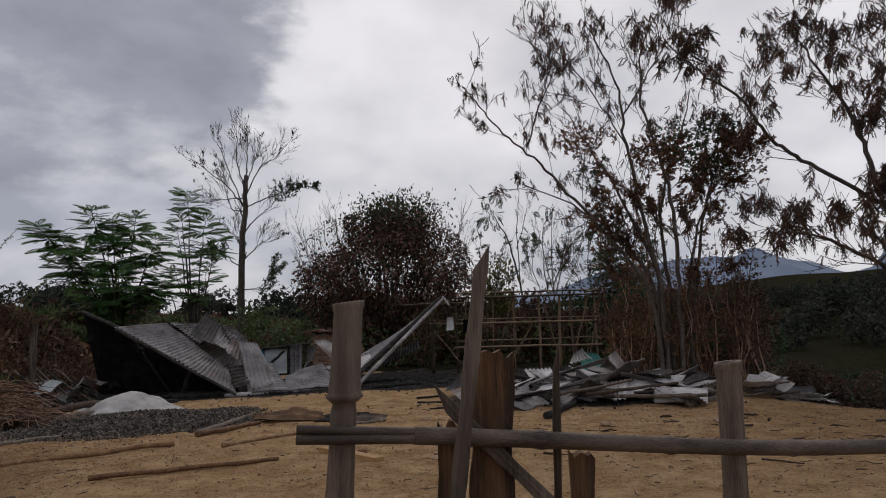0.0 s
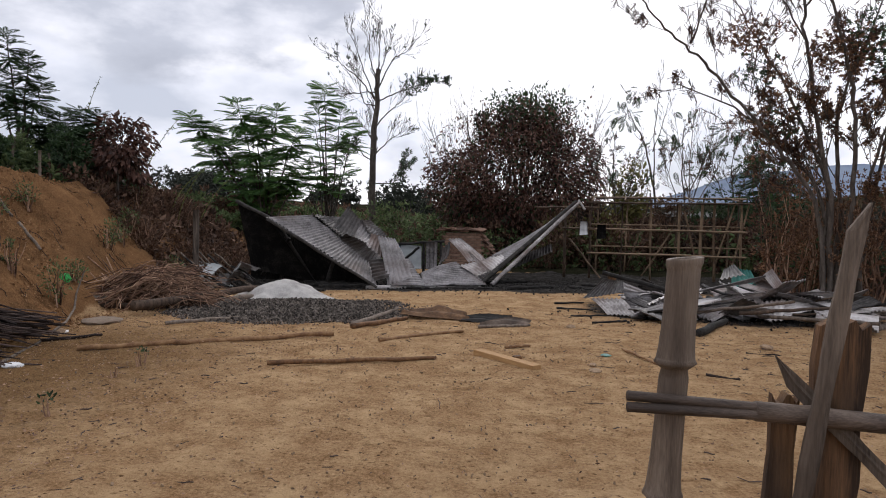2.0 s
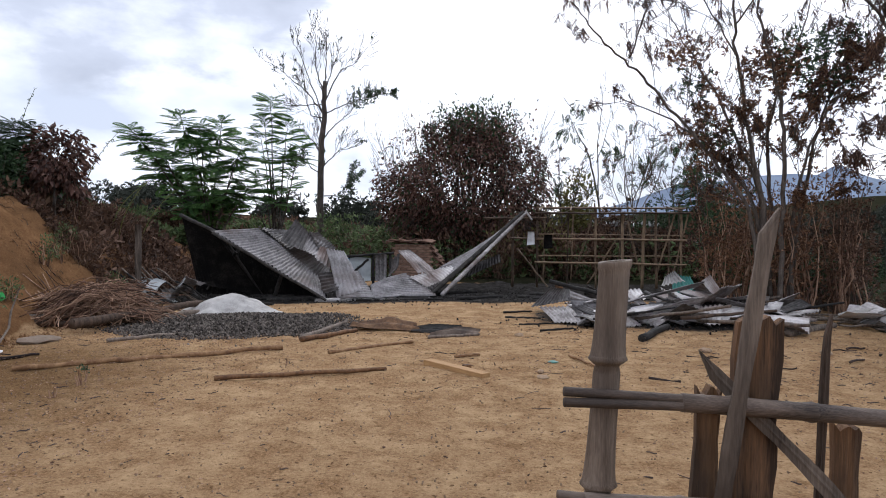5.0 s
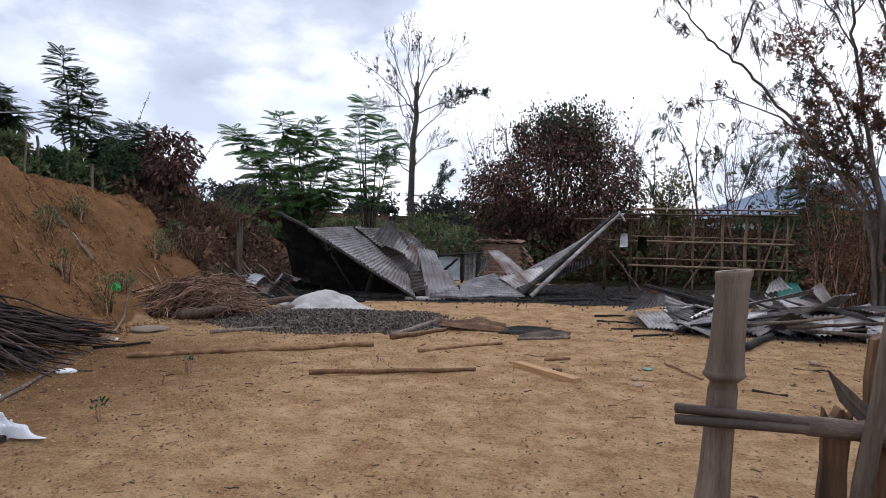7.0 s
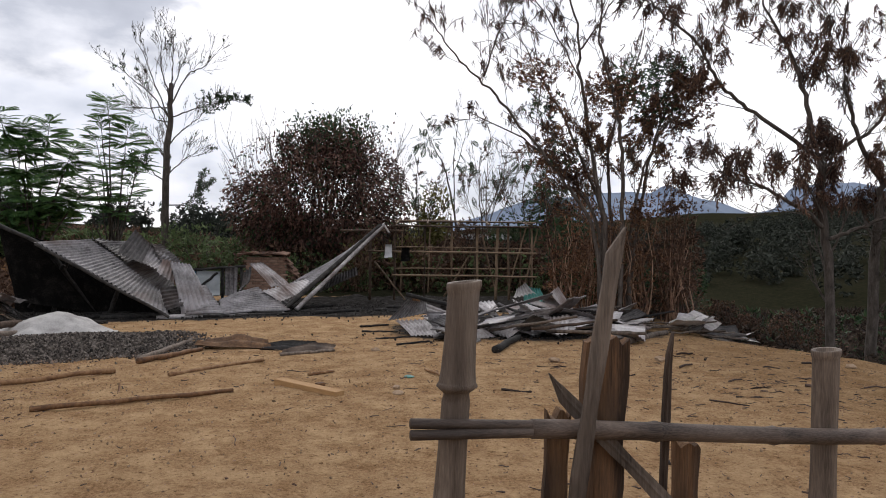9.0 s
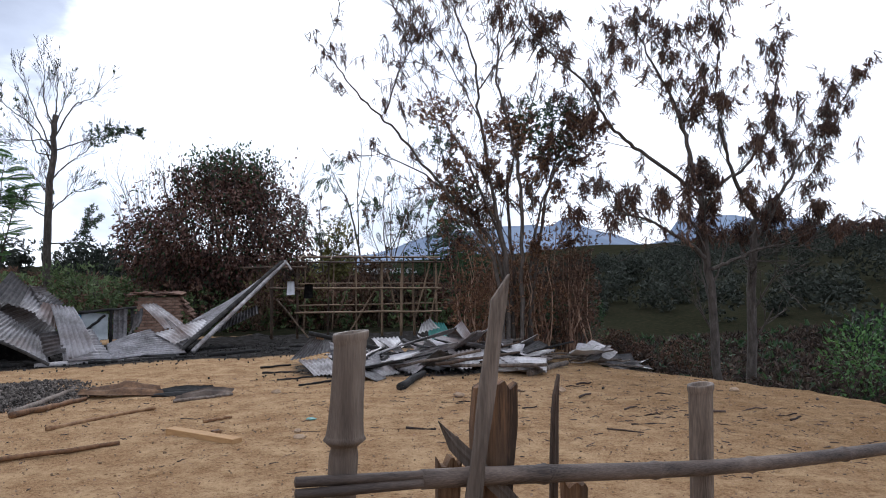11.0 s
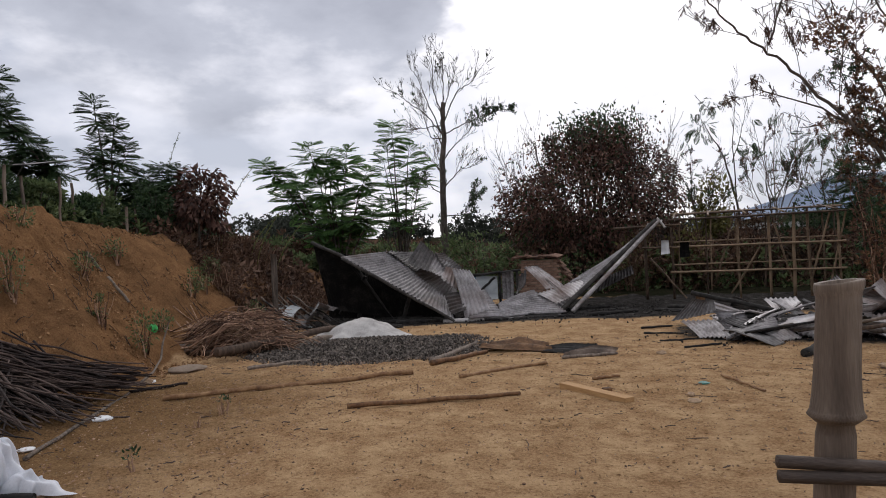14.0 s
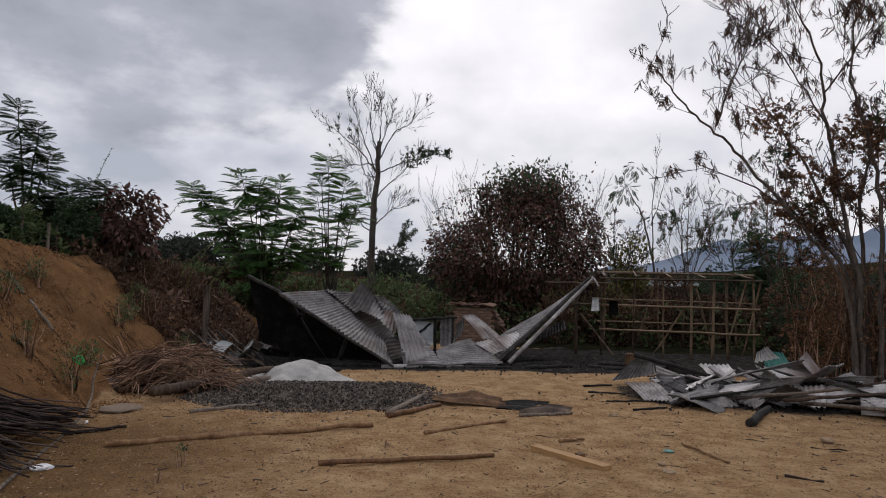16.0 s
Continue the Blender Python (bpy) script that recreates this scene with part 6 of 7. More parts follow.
# green trees with feathery leaves
feather_tree("green_tree", "green tree with layered feathery leaves behind the hut", (-10.2, 22, 0.2), [(-12.69, 21.53, 4.86), (-12.37, 22.08, 4.66), (-11.11, 21.77, 5.35), (-10.63, 22.19, 4.99), (-9.88, 22.23, 5.16), (-8.77, 21.22, 4.27), (-10.29, 21.12, 4.27), (-12.06, 22.61, 4.01), (-10.10, 21.57, 3.39), (-9.18, 21.52, 3.48), (-12.75, 22.89, 3.77), (-11.20, 21.95, 3.13), (-9.94, 22.61, 2.79), (-8.75, 21.96, 3.13), (-10.82, 22.25, 2.57)], M["leaf_green"], M["bark"], 21, 1.15, 5, 10, 0.22)
feather_tree("green_tree", "slim green tree with feathery leaves beside the bare tree", (-8.6, 24, 0.0), [(-8.71, 23.63, 6.15), (-9.09, 24.06, 5.56), (-8.12, 23.82, 5.25), (-9.23, 24.14, 4.92), (-8.32, 24.18, 4.42), (-8.61, 23.39, 3.88), (-7.50, 23.32, 4.43), (-8.24, 24.47, 3.63), (-9.09, 23.66, 3.42), (-8.43, 23.63, 2.85), (-9.91, 24.69, 3.12)], M["leaf_green"], M["bark"], 22, 1.15, 3, 9, 0.24)
# slim trees behind the frame
tree("slim_tree", "slim half-bare tree with a few green fronds behind the frame", (3.8, 30, -0.3), [
    [(3.85, 30, -0.5), (3.78, 30, 2.6), (3.3, 30, 4.9), (2.75, 30.1, 6.0), (2.4, 30.2, 6.7)],
    [(3.7, 30, 3.2), (3.6, 29.9, 5.2), (3.75, 29.8, 6.8), (3.9, 29.8, 8.3)],
    [(3.6, 30, 4.6), (4.0, 30.1, 5.8), (4.3, 30.2, 7.0)],
], BARE, 31, M["bark"], [], 7, 0.8, 1, 0.055, 0.006, start=0.4, minor=0.5, clumps=[
    ("green_leaves", M["leaf_dark"], PINNATE, (2.45, 30.2, 6.2), 0.55, 34, 0.95, 0.35),
    ("green_leaves", M["leaf_dark"], PINNATE, (2.85, 30.1, 7.2), 0.42, 22, 0.85, 0.3),
])
tree("slim_tree", "slim bare grey tree behind the bamboo frame", (5.4, 31, -0.3), [
    [(5.4, 31, -0.5), (5.35, 31, 2.7), (5.28, 31, 4.6), (5.5, 31, 6.9)],
    [(5.35, 31, 2.4), (5.0, 31.2, 4.4), (4.64, 31.3, 6.3)],
    [(5.35, 31, 3.0), (6.0, 30.9, 4.6), (6.3, 30.8, 6.2)],
    [(5.35, 31, 2.0), (6.4, 31, 3.8), (6.9, 31, 5.6)],
], BARE, 32, M["bark_pale"], [], 8, 1.2, 2, 0.05, 0.006, minor=0.6, clumps=[
    ("green_leaves", M["leaf_dark"], PINNATE, (6.95, 31, 5.6), 0.5, 22, 1.0, 0.15),
    ("green_leaves", M["leaf_dark"], PINNATE, (7.5, 31, 4.2), 0.6, 30, 1.0, 0.2),
])
feather_tree("slim_tree", "slim green tree beside the scorched tree", (7.6, 27, -1), [(7.0, 27, 3.9), (7.7, 27.3, 3.3), (6.5, 26.8, 2.9), (8.4, 27, 3.0), (7.2, 27, 2.4)], M["leaf_dark"], M["bark"], 33, 1.1)


def round_tree():
    """A dense round scorched tree: many stems, leaves thick in the shell, dead twigs standing out."""
    rng = np.random.default_rng(41)
    t = thing("round_tree", "dense round tree with scorched red-brown leaves behind the hut", "tree", (-2.0, 26, 0))
    wood, twigs, tips, out = Buf(), Buf(), [], []
    for i in range(13):
        an = rng.uniform(0, 2 * math.pi)
        rr = rng.uniform(0.3, 1.0)
        ex, ey, ez = -2.1 + 3.0 * rr * math.cos(an), 26 + 2.4 * rr * math.sin(an), 3.4 + 2.7 * math.sqrt(max(0, 1.05 - rr * rr))
        b0 = (-2.0 + rng.normal(0, 0.35), 26 + rng.normal(0, 0.3), -0.4)
        limb(wood, [b0, (b0[0] * 0.6 + ex * 0.4, b0[1] * 0.6 + ey * 0.4, 1.6), (b0[0] * 0.25 + ex * 0.75, b0[1] * 0.25 + ey * 0.75, ez * 0.65), (ex, ey, ez)], 0.09, 0.012, BARE, rng, tips, 7, 1.1, 1, 0.3)
    child("trunk", wood.mesh("trunk", M["bark"]), t)
    pos, dirs = [], []
    while len(pos) < 31000:
        v = unit(rng.normal(0, 1, 3))
        r = rng.uniform(0.1, 1.0) ** 0.36
        p = np.array([-2.1, 26, 3.3]) + v * r * np.array([3.6, 2.9, 2.65])
        bulge = noise.noise((p[0] * 0.8, p[1] * 0.8, p[2] * 0.8)) * 0.35 + noise.noise((p[0] * 2.2, p[1] * 2.2, p[2] * 2.2 + 9)) * 0.22
        if p[0] < -3.4 and p[2] > 4.5 + 0.4 * (p[0] + 3.4) and rng.random() < 0.85:
            continue
        if p[0] > -0.1 and p[2] > 5.1 and rng.random() < 0.85:
            continue
        if r > 0.96 + bulge * 1.25 or p[2] < 0.75 or noise.noise((p[0] * 1.7, p[1] * 1.7, p[2] * 1.7 + 30)) < -0.3 - 0.2 * (p[2] < 2.5):
            continue
        pos.append(p)
        dirs.append(unit(v * 0.6 + np.array([0, 0, -0.45]) + rng.normal(0, 0.5, 3)))
    while len(pos) < 37500:  # the raised top
        p = np.array([-1.4, 26, 5.2]) + rng.normal(0, 1, 3) * np.array([0.78, 0.7, 0.68])
        if p[2] > 6.35 + 0.45 * noise.noise((p[0] * 3.1, p[1] * 3.1, 2)) or noise.noise((p[0] * 2.4, p[1] * 2.4, p[2] * 2.4)) < -0.2:
            continue
        pos.append(p)
        dirs.append(unit(np.array([0, 0, 0.5]) + rng.normal(0, 0.6, 3)))
    pos, dirs = np.array(pos), np.array(dirs)
    dark = (pos[:, 2] + rng.normal(0, 0.5, len(pos)) > 5.6) | (rng.random(len(pos)) < 0.12)
    for name, mat, sel in (("scorched_leaves", M["leaf_red"], ~dark), ("dark_leaves", M["leaf_dark"], dark)):
        b = Buf()
        place_leaves(b, LEAF, pos[sel], dirs[sel], rng.uniform(0.65, 1.15, sel.sum()), rng)
        child(name, b.mesh(name, mat, smooth=False), t)
    for side in (-1, 1):
        for i in range(38):
            p = np.array([-2.1 + side * rng.uniform(1.2, 3.2), 26 + rng.normal(0, 0.8), rng.uniform(2.9, 4.9)])
            grow(twigs, p, (side * 0.45 + rng.normal(0, 0.2), rng.normal(0, 0.2), 1), rng.uniform(0.7, 1.25), 0.012, 1, BARE, rng, [])
    tagged(child("twig_mass", twigs.mesh("twig_mass", M["bark_pale"]), t, "grey leafless twigs"), kind="stuff")


round_tree()


def shrub(name, label, c, rx, ry, h, n_, mat, seed, template=None, scale=1.0, stems=9, bark=None, zmin=0.1, pull=-0.1, category="shrub", group=""):
    """Stems from one foot and an uneven, gappy mass of leaves."""
    rng = np.random.default_rng(seed)
    g = height(c[0], c[1])
    t = thing(name, label, category, (c[0], c[1], g), group)
    wood = Buf()
    for i in range(stems):
        an, rr = rng.uniform(0, 6.28), rng.uniform(0.2, 0.9)
        e_ = np.array([rx * rr * math.cos(an), ry * rr * math.sin(an), h * rng.uniform(0.6, 1.0)])
        wood.tube(wobble((rng.normal(0, rx * 0.15), rng.normal(0, ry * 0.15), -0.1), e_, 6, 0.04 * h, random.Random(seed * 31 + i)), np.linspace(min(0.012 + 0.006 * h, 0.019), 0.004, 6), 4, cap=False)
    tagged(child("stem_mass", wood.mesh("stem_mass", bark or M["bark"]), t, loc=(0, 0, 0)), kind="stuff")
    pos, dirs = [], []
    tries = 0
    while len(pos) < n_ and tries < n_ * 12:
        tries += 1
        v = unit(rng.normal(0, 1, 3))
        r = rng.random() ** 0.4
        p = np.array([v[0] * r * rx, v[1] * r * ry, h * (0.52 + 0.5 * v[2] * r)])
        w = noise.noise((p[0] * 1.4 + seed, p[1] * 1.4, p[2] * 1.4)) + 0.6 * noise.noise((p[0] * 4 + seed, p[1] * 4, p[2] * 4))
        if r > 0.85 + 0.5 * w or w < -0.25 or p[2] < zmin:
            continue
        pos.append(p)
        dirs.append(unit(v * 0.7 + np.array([0, 0, -pull]) + rng.normal(0, 0.45, 3)))
    b = Buf()
    place_leaves(b, LEAF if template is None else template, pos, dirs, scale * rng.uniform(0.6, 1.3, len(pos)), rng)
    child("foliage", b.mesh("foliage", mat, smooth=False), t, loc=(0, 0, 0))
    return t


# plants on and behind the bank
shrub("red_bush", "bush with hanging red-brown leaves on the bank top", (-10.35, 14.5), 0.8, 0.75, 2.1, 2400, M["leaf_red"], 1, LEAF, 0.9, pull=0.8)
feather_tree("bank_tree", "slender tree with fine dark layered leaves on the bank", (-13.0, 14.5, 2.2), [(-13.11, 14.24, 5.62), (-12.81, 14.54, 5.20), (-13.09, 14.37, 4.76), (-12.51, 14.60, 4.60), (-13.67, 14.63, 4.42), (-12.53, 14.07, 4.21)], M["leaf_dark"], M["bark"], 51, 0.8, 5, 9, 0.15, 0.04)
feather_tree("bank_tree", "dark green spreading tree on the bank top", (-11.8, 15.2, 2.0), [(-11.55, 14.69, 3.93), (-12.42, 15.05, 3.89), (-11.22, 14.84, 3.85), (-12.21, 15.12, 3.57), (-12.82, 15.15, 3.71), (-11.18, 14.48, 3.30), (-11.50, 14.42, 3.08), (-13.39, 15.40, 3.57)], M["leaf_dark"], M["bark"], 52, 0.85, 7, 10, 0.14, 0.04)
feather_tree("bank_tree", "taller slender tree with fine leaves on the bank", (-14.8, 15.2, 2.4), [(-16.85, 14.83, 5.99), (-16.75, 15.26, 5.38), (-15.73, 15.02, 4.89), (-17.67, 15.35, 4.89), (-16.70, 15.38, 4.61)], M["leaf_dark"], M["bark"], 53, 0.85, 7, 9, 0.16, 0.04)
feather_tree("bank_tree", "tall dark tree at the far end of the bank", (-17.4, 14.8, 2.6), [(-17.0, 14.6, 7.4), (-16.4, 14.5, 6.8), (-17.8, 14.9, 7.9), (-18.5, 14.5, 7.2), (-16.9, 15.2, 6.2), (-17.9, 14.2, 6.4)], M["leaf_dark"], M["bark"], 54, 0.8, 6, 8, 0.2, 0.06)
shrub("bank_tree", "dark green leafy tree on the bank top", (-13.6, 15.9), 1.0, 0.9, 2.0, 700, M["leaf_dark"], 3, TUFT, 0.8, stems=10)
rg = random.Random(61)
for i in range(20):
    y = 7.5 + i * 0.55
    x = -11.2 - 0.1 * (y - 8) + rg.gauss(0, 0.35)
    shrub("bank_shrub", "rough green shrub along the top of the bank", (x, y), rg.uniform(0.4, 0.7), rg.uniform(0.4, 0.6), rg.uniform(0.7, 1.5), 330, M[rg.choice(("leaf_dark", "leaf_dark", "weed_green"))], 70 + i, TUFT, 0.75, stems=6, group="shrubs on the bank")
for i in range(12):
    shrub("bank_shrub", "dark bushy growth behind the bank", (rg.uniform(-19, -12), rg.uniform(15, 19)), 1.2, 0.9, rg.uniform(1.3, 2.2), 380, M["leaf_dark"], 95 + i, TUFT, 1.1, stems=7, group="shrubs behind the bank")
# dry red-brown weeds between bank and hut
for i in range(22):
    x, y = rg.uniform(-11.5, -8.3), rg.uniform(13.2, 18.5)
    shrub("dry_weed", "dry red-brown weeds at the end of the bank", (x, y), 0.6, 0.6, rg.uniform(0.4, 0.8), 420, M["weed_brown"], 120 + i, LEAF, 0.42, stems=14, bark=M["brush"], pull=-0.4, category="weed", group="dry weeds")
# plants growing on the bank face
for i, (x, y, h_) in enumerate(((-8.35, 7.5, 0.75), (-7.75, 8.35, 0.5), (-8.9, 7.2, 0.9), (-8.0, 9.9, 0.45), (-9.4, 8.6, 0.5), (-8.6, 11.6, 0.6), (-7.5, 8.9, 0.7), (-8.2, 6.9, 0.6), (-9.0, 9.4, 0.4), (-8.9, 12.4, 0.6), (-9.6, 10.8, 0.45), (-8.1, 12.9, 0.55), (-9.2, 13.1, 0.6))):
    shrub("bank_weed", "thin grey-green weed growing on the earth bank", (x, y), 0.25, 0.22, h_, 210, M["weed_green"], 150 + i, LEAF, 0.34, stems=9, bark=M["brush"], category="weed", group="weeds on the bank")
for i, c in enumerate(((-4.12, 4.67, 0.00), (-4.63, 6.62, 0.00), (-4.51, 5.98, 0.00), (-4.56, 6.48, 0.00), (-2.87, 7.66, 0.00))):
    shrub("seedling", "small green weed growing in the bare yard", c[:2], 0.07, 0.07, (0.2, 0.17, 0.1, 0.15, 0.1)[i], 34, M["leaf_dark"], 160 + i, LEAF, 0.22, stems=3, bark=M["brush"], category="weed", group="weeds in the yard")

# feathery green shrubs and scrub behind the hut and frame
for i, (x, y, rx, h_, m_) in enumerate(((-5.8, 24.5, 1.3, 2.3, "weed_green"), (-4.6, 25.5, 1.2, 2.1, "weed_green"), (-7.0, 26, 1.3, 2.4, "weed_green"), (-11.8, 23.5, 1.4, 1.3, "weed_brown"), (-13.5, 23, 1.4, 1.3, "weed_green"), (-9.6, 25, 1.4, 2.2, "weed_green"), (1.0, 27, 1.2, 2.4, "weed_brown"), (3.0, 26, 1.2, 1.9, "weed_brown"), (5.2, 25, 1.3, 1.8, "weed_brown"), (6.8, 23, 1.2, 2.2, "weed_brown"), (6.4, 18, 1.1, 2.0, "weed_brown"), (5.7, 16.2, 0.9, 1.5, "leaf_dark"), (-15.5, 25, 1.8, 1.6, "weed_green"), (-18, 26, 2, 2, "leaf_dark"), (8.6, 20, 1.6, 2.4, "leaf_dark"))):
    shrub("wild_shrub", "wild leafy shrub behind the burnt hut", (x, y), rx, rx * 0.8, h_, 1100, M[m_], 180 + i, TUFT if m_ != "weed_green" else LEAF, 0.95, stems=14, group="wild shrubs")
for i, (x, y) in enumerate(((2.6, 29.5), (3.0, 29.3), (2.2, 29.8))):
    shrub("bamboo_clump", "yellowing bamboo clump behind the frame", (x, y), 0.65, 0.6, 4.7 - 0.4 * i, 1300, M["leaf_yellow"], 210 + i, LEAF, 1.1, stems=10, bark=M["frame_bamboo"], zmin=1.0, pull=0.3, category="bamboo")
# undergrowth round the scorched trees
for i in range(26):
    x, y = rg.uniform(5.0, 11.0), rg.uniform(14.2, 19.5)
    if x - (5.6 + 0.1 * (y - 12)) < 0.3:
        x += 0.8
    shrub("undergrowth", "dry brown undergrowth below the scorched tree", (x, y), 0.8, 0.7, rg.uniform(0.8, 1.9), 520, M[rg.choice(("weed_brown", "scrub_brown", "leaf_dead", "leaf_dark"))], 230 + i, rg.choice((LEAF, TUFT)), 0.5, stems=16, bark=M["bark"], pull=-0.2, group="undergrowth")
for i in range(12):
    x, y = 3.7 + 0.25 * i + rg.gauss(0, 0.2), 13.8 + rg.gauss(0, 0.4)
    shrub("undergrowth", "bare brown saplings round the scorched tree", (x, y), 0.5, 0.45, rg.uniform(1.6, 4.0), 300, M[rg.choice(("leaf_tan", "leaf_dead", "weed_brown"))], 260 + i, TUFT, 0.45, stems=8, bark=M["brush"], pull=-0.2, group="undergrowth")
# leafy bush and grey net-like heap at the right end
shrub("leafy_bush", "round leafy green bush below the yard edge", (9.2, 9.2), 0.8, 0.8, 1.9, 1300, M["leaf_green"], 290, LEAF, 0.55, stems=10)
net = thing("tarpaulin_heap", "grey tarpaulin draped over a heap below the yard", "tarpaulin", (8.7, 7.9, -0.5))
child("cover", sheet_mesh("cover", ((8.0, 7.4, -0.3), (10.0, 7.2, -0.6), (9.8, 8.4, 0.5), (8.9, 8.5, 0.45)), M["zinc_pale"], amp=0.005, pitch=0.3, crumple=0.2, seed=9), net)
# thin bamboo whips against the sky
for i, (x, y, h_, lean) in enumerate(((-11.95, 15.0, 5.1, 0.7), (-10.2, 15.0, 4.0, 1.0), (-9.6, 15.6, 2.9, 0.8), (-9.3, 16.0, 2.7, 1.0), (-9.9, 15.8, 2.8, 0.9))):
    h_ -= height(x, y)
    t = thing("bamboo_whip", "thin arching bamboo shoot with small leaves", "bamboo", (x, y, height(x, y)), "bamboo shoots")
    s = np.linspace(0, 1, 16)
    pts = np.stack([lean * s ** 2, 0 * s, h_ * (s - 0.08 * s ** 3)], -1)
    bf = Buf()
    bf.tube(pts, np.linspace(0.016, 0.004, 16), 5)
    child("culm", bf.mesh("culm", M["leaf_yellow"]), t, loc=(0, 0, 0))
    rng = np.random.default_rng(i)
    fr = rng.uniform(0.3, 1, 60)
    pos = np.stack([np.interp(fr, s, pts[:, c]) for c in range(3)], -1)
    b = Buf()
    place_leaves(b, LEAF, pos, rng.normal(0, 1, (60, 3)), np.full(60, 0.42), rng)
    child("leaves", b.mesh("leaves", M["weed_green"], smooth=False), t, loc=(0, 0, 0))


def scrub_cover(name, label, n_, where, mat, template, scale, seed, lift):
    rng, pos, dirs = np.random.default_rng(seed), [], []
    xy = np.array([where(rng) for _ in range(n_)])
    z = fields(xy[:, 0], xy[:, 1])[0]
    pos = np.stack([xy[:, 0], xy[:, 1], z + rng.random(n_) ** 1.6 * lift], -1)
    dirs = rng.normal(0, 1, (n_, 3)) + np.array([0, 0, 0.6])
    b = Buf()
    place_leaves(b, template, pos, dirs, scale * rng.uniform(0.6, 1.5, n_) * (0.2 + 0.05 * np.hypot(xy[:, 0], xy[:, 1])), rng)
    tagged(new(name, b.mesh(name, mat, smooth=False)), label, "scrub", kind="stuff")


slope = lambda rng: (8.3 + 55 * rng.random() ** 1.5, rng.uniform(6.0, 60))
behind = lambda rng: (rng.uniform(-30, 12), 22.5 + 40 * rng.random() ** 1.5)
banktop = lambda rng: (-10.8 - 12 * rng.random() ** 1.6, rng.uniform(4, 24))
scrub_cover("hill_scrub", "dark dry scrub covering the slope beyond the yard", 3500, slope, M["leaf_dark"], TUFT, 1.2, 1, 0.5)
scrub_cover("hill_scrub", "brown dry scrub covering the slope beyond the yard", 34000, slope, M["scrub_brown"], TUFT, 0.85, 2, 0.55)
scrub_cover("field_scrub", "green scrub in the fields behind the hut", 17000, behind, M["weed_green"], TUFT, 0.75, 3, 1.3)
scrub_cover("field_scrub", "dark scrub in the fields behind the hut", 9000, behind, M["weed_brown"], TUFT, 0.8, 4, 1.5)
scrub_cover("bank_scrub", "brown and green scrub on top of the bank", 5000, banktop, M["weed_green"], TUFT, 0.9, 5, 0.5)


bank_end = lambda rng: (-7.9 - 3.6 * rng.random(), rng.uniform(13.0, 19.0))
scrub_cover("weed_cover", "dense dry brown weeds over the end of the bank", 5200, bank_end, M["weed_brown"], TUFT, 0.5, 8, 0.45)
scrub_cover("weed_cover", "dark dry weeds over the end of the bank", 3000, bank_end, M["weed_brown"], LEAF, 0.9, 9, 0.5)


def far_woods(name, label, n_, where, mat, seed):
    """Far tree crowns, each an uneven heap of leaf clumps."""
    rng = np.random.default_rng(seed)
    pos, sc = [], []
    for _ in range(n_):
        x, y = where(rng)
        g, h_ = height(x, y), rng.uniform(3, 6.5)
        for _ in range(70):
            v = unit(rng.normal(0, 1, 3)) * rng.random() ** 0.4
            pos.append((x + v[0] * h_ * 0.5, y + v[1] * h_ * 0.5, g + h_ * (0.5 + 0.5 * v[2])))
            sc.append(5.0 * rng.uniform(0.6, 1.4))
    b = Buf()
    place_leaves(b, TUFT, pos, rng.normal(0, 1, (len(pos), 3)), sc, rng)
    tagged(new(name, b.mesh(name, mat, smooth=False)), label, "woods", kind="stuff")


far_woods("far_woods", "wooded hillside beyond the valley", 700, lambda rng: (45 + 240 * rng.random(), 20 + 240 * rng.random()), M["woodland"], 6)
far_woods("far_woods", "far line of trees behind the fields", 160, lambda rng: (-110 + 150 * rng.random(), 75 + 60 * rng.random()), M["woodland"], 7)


# dry grass and thin canes behind the frame
for i in range(16):
    x, y = rg.uniform(-0.8, 6.0), rg.uniform(22.7, 24.0)
    shrub("dry_grass", "dry yellow-brown cane grass behind the bamboo frame", (x, y), 0.8, 0.6, rg.uniform(1.2, 2.2), 420, M[rg.choice(("weed_brown", "weed_brown", "leaf_yellow", "scrub_brown"))], 320 + i, LEAF, 0.9, stems=20, bark=M["frame_bamboo"], pull=-0.5, category="grass", group="dry grass")

# clods and small stones lying on the bank face
bf, rg = Buf(), random.Random(66)
spots = []
for _ in range(7000):
    y = rg.uniform(2.5, 14.0)
    x = -6.7 - 0.18 * max(0.0, y - 8) - 3.4 * rg.random() ** 1.3
    spots.append((x, y, height(x, y) + 0.01))
stones_on(bf, spots, 0.022, rg)
tagged(new("bank_clods", bf.mesh("bank_clods", M["clod"], smooth=False)), "loose brown clods on the cut earth bank", "earth", kind="stuff")
bf = Buf()
for _ in range(260):
    y = rg.uniform(3.0, 13.8)
    x = -7.0 - 0.18 * max(0.0, y - 8) - 3.0 * rg.random()
    L, an = rg.uniform(0.1, 0.5), rg.gauss(-0.6, 0.6)
    a = (x, y, height(x, y) + 0.02)
    x2, y2 = x - L * math.cos(an), y - L * math.sin(an) * 0.6
    bf.tube(wobble(a, (x2, y2, height(x2, y2) + 0.05), 5, 0.03, rg), [0.006, 0.006, 0.005, 0.004, 0.003], 3)
tagged(new("bank_roots", bf.mesh("bank_roots", M["firewood"])), "thin roots and dry stalks on the earth bank", "roots", kind="stuff")

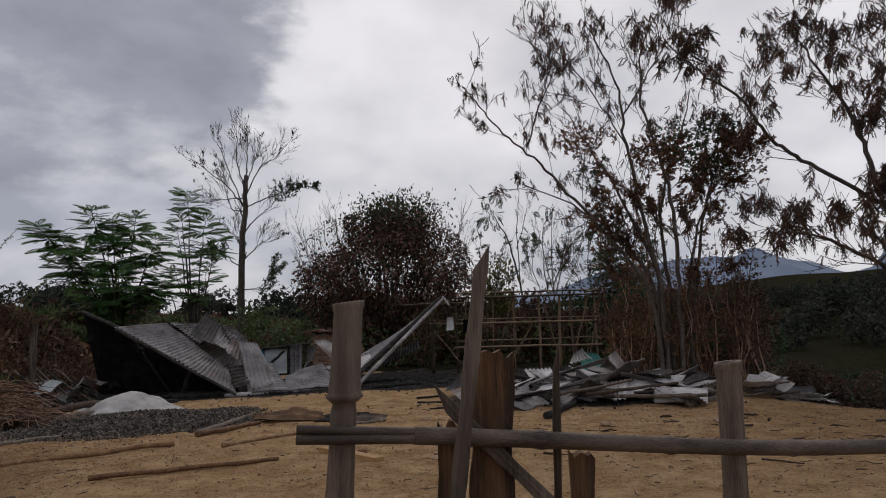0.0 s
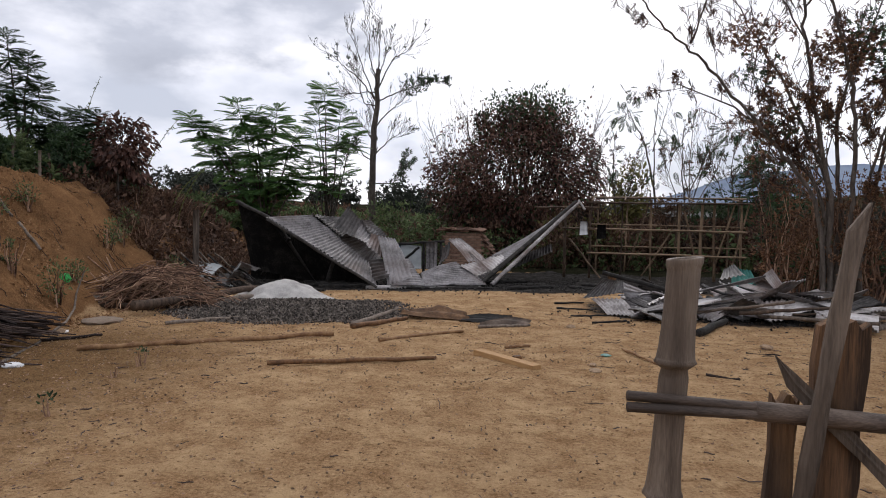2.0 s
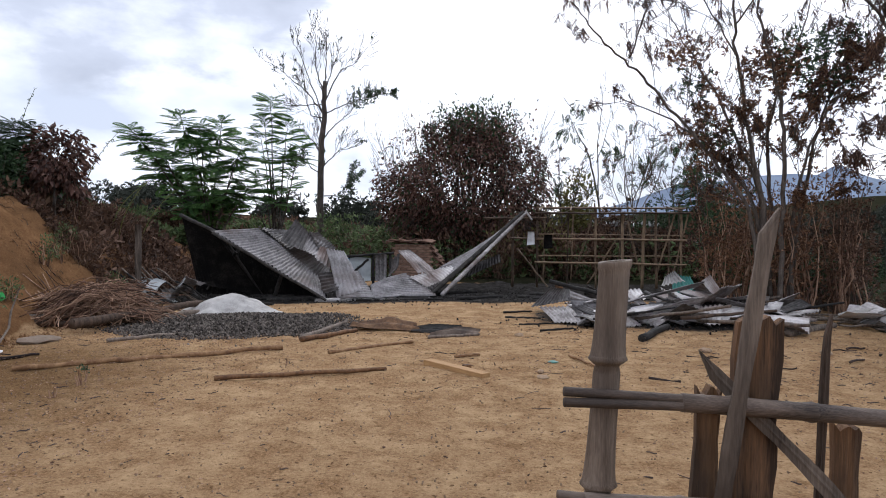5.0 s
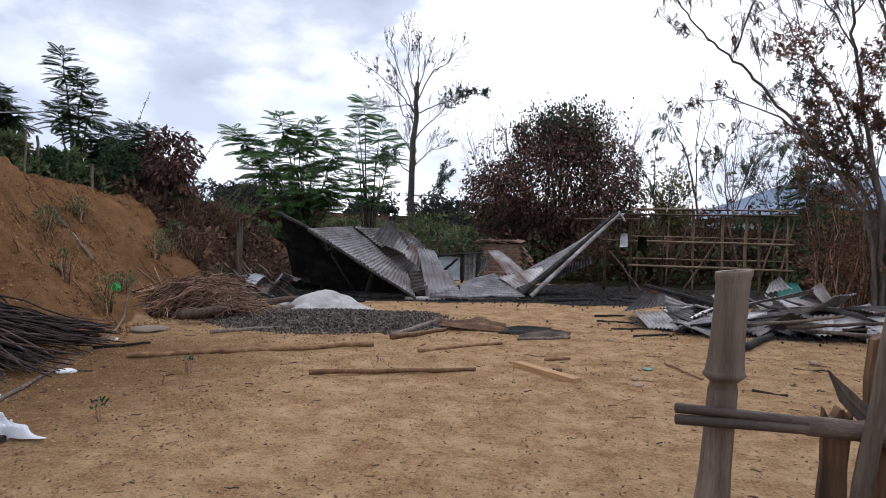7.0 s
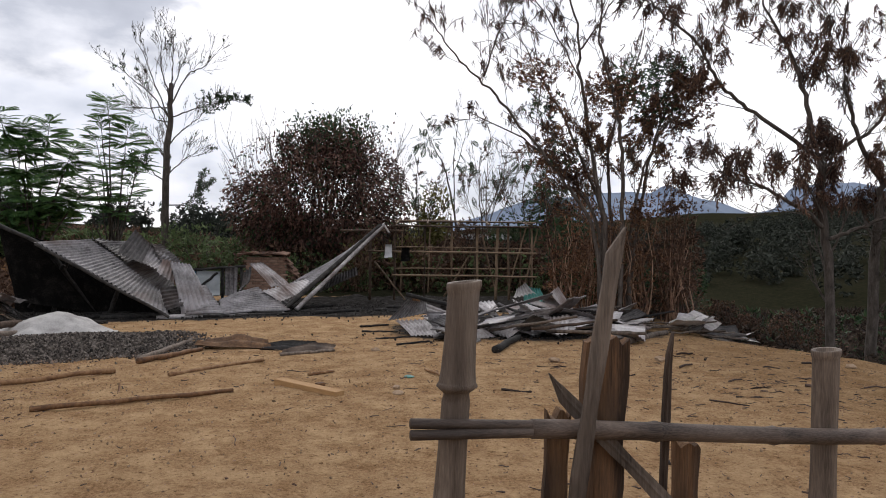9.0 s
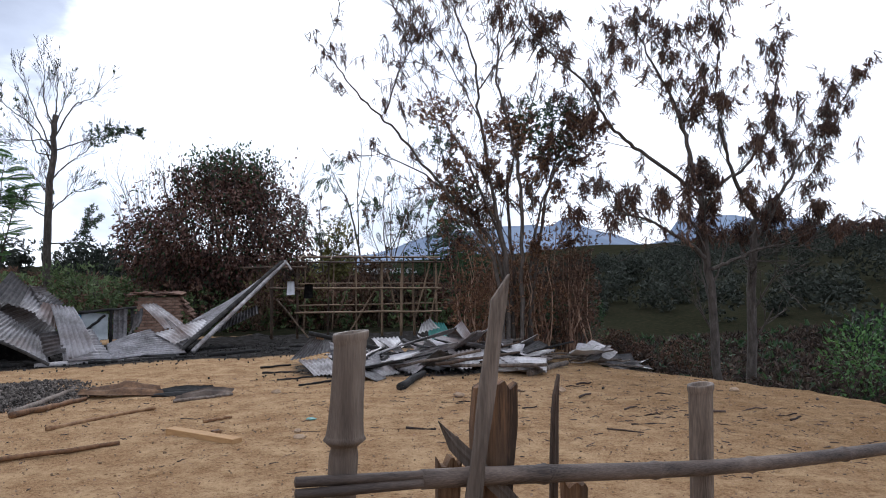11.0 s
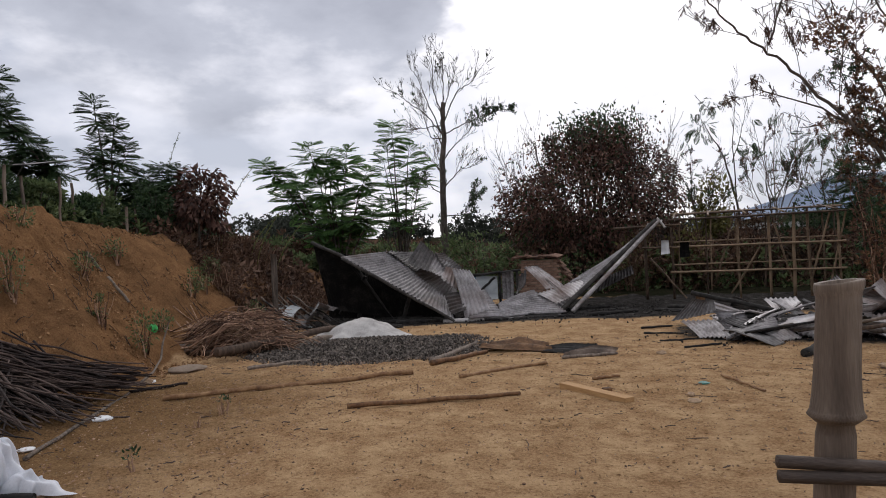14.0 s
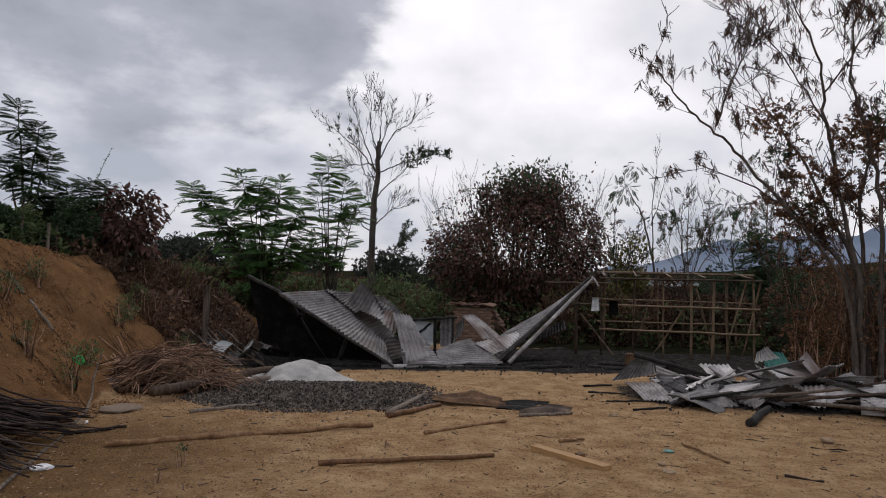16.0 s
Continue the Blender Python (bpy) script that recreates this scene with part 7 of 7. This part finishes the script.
# fallen leaves and bark chips on the soil, thickest towards the bank
rng = np.random.default_rng(9)
n_ = 14000
x = np.where(rng.random(n_) < 0.6, -3.2 - 3.9 * rng.random(n_), rng.uniform(-5, 7, n_))
y = 2.2 + 9.5 * rng.random(n_) ** 1.1
chips = Buf()
place_leaves(chips, LEAF, np.stack([x, y, fields(x, y)[0] + 0.022], -1), np.stack([rng.normal(0, 1, n_), rng.normal(0, 1, n_), rng.normal(0, 0.12, n_)], -1), rng.uniform(0.08, 0.22, n_), rng)
tagged(new("leaf_litter", chips.mesh("leaf_litter", M["brush"], smooth=False)), "dry brown leaf scraps scattered over the yard", "leaves", kind="stuff")

# thin bare trees and tall brown growth between the frame and the valley
for i, (x, y, h_) in enumerate(((1.9, 28.0, 5.2), (4.6, 28.5, 5.6), (6.4, 28.0, 5.0), (8.0, 29.0, 5.6), (7.0, 24.5, 4.2))):
    g = height(x, y)
    tree("slim_tree", "thin bare sapling behind the bamboo frame", (x, y, g), [
        [(x, y, g - 0.2), (x + 0.1, y, h_ * 0.4), (x - 0.1, y, h_ * 0.7), (x, y, h_)],
        [(x, y, h_ * 0.3), (x + 0.6, y, h_ * 0.55), (x + 0.9, y, h_ * 0.85)],
        [(x, y, h_ * 0.35), (x - 0.5, y, h_ * 0.6), (x - 0.9, y, h_ * 0.8)],
    ], BARE, 340 + i, M["bark"], [("leaves", M["leaf_dark"], PINNATE, 0.06, 0.8, 0.2, None), ("dry_leaves", M["weed_brown"], TUFT, 0.12, 0.7, 0.3, None)], 8, 1.0, 2, 0.04, minor=0.6)
for i, (x, y, h_, m_) in enumerate(((0.8, 28.5, 3.2, "weed_brown"), (4.0, 27.5, 2.9, "weed_brown"), (5.6, 27.0, 3.0, "leaf_dark"), (7.2, 26.0, 3.4, "leaf_dark"), (8.8, 25.0, 3.4, "weed_brown"), (6.2, 20.5, 2.6, "leaf_dark"), (7.6, 17.5, 2.6, "weed_brown"))):
    shrub("wild_shrub", "tall half-dry shrub behind the bamboo frame", (x, y), 1.1, 0.9, h_, 800, M[m_], 360 + i, TUFT, 0.8, stems=16, group="wild shrubs")
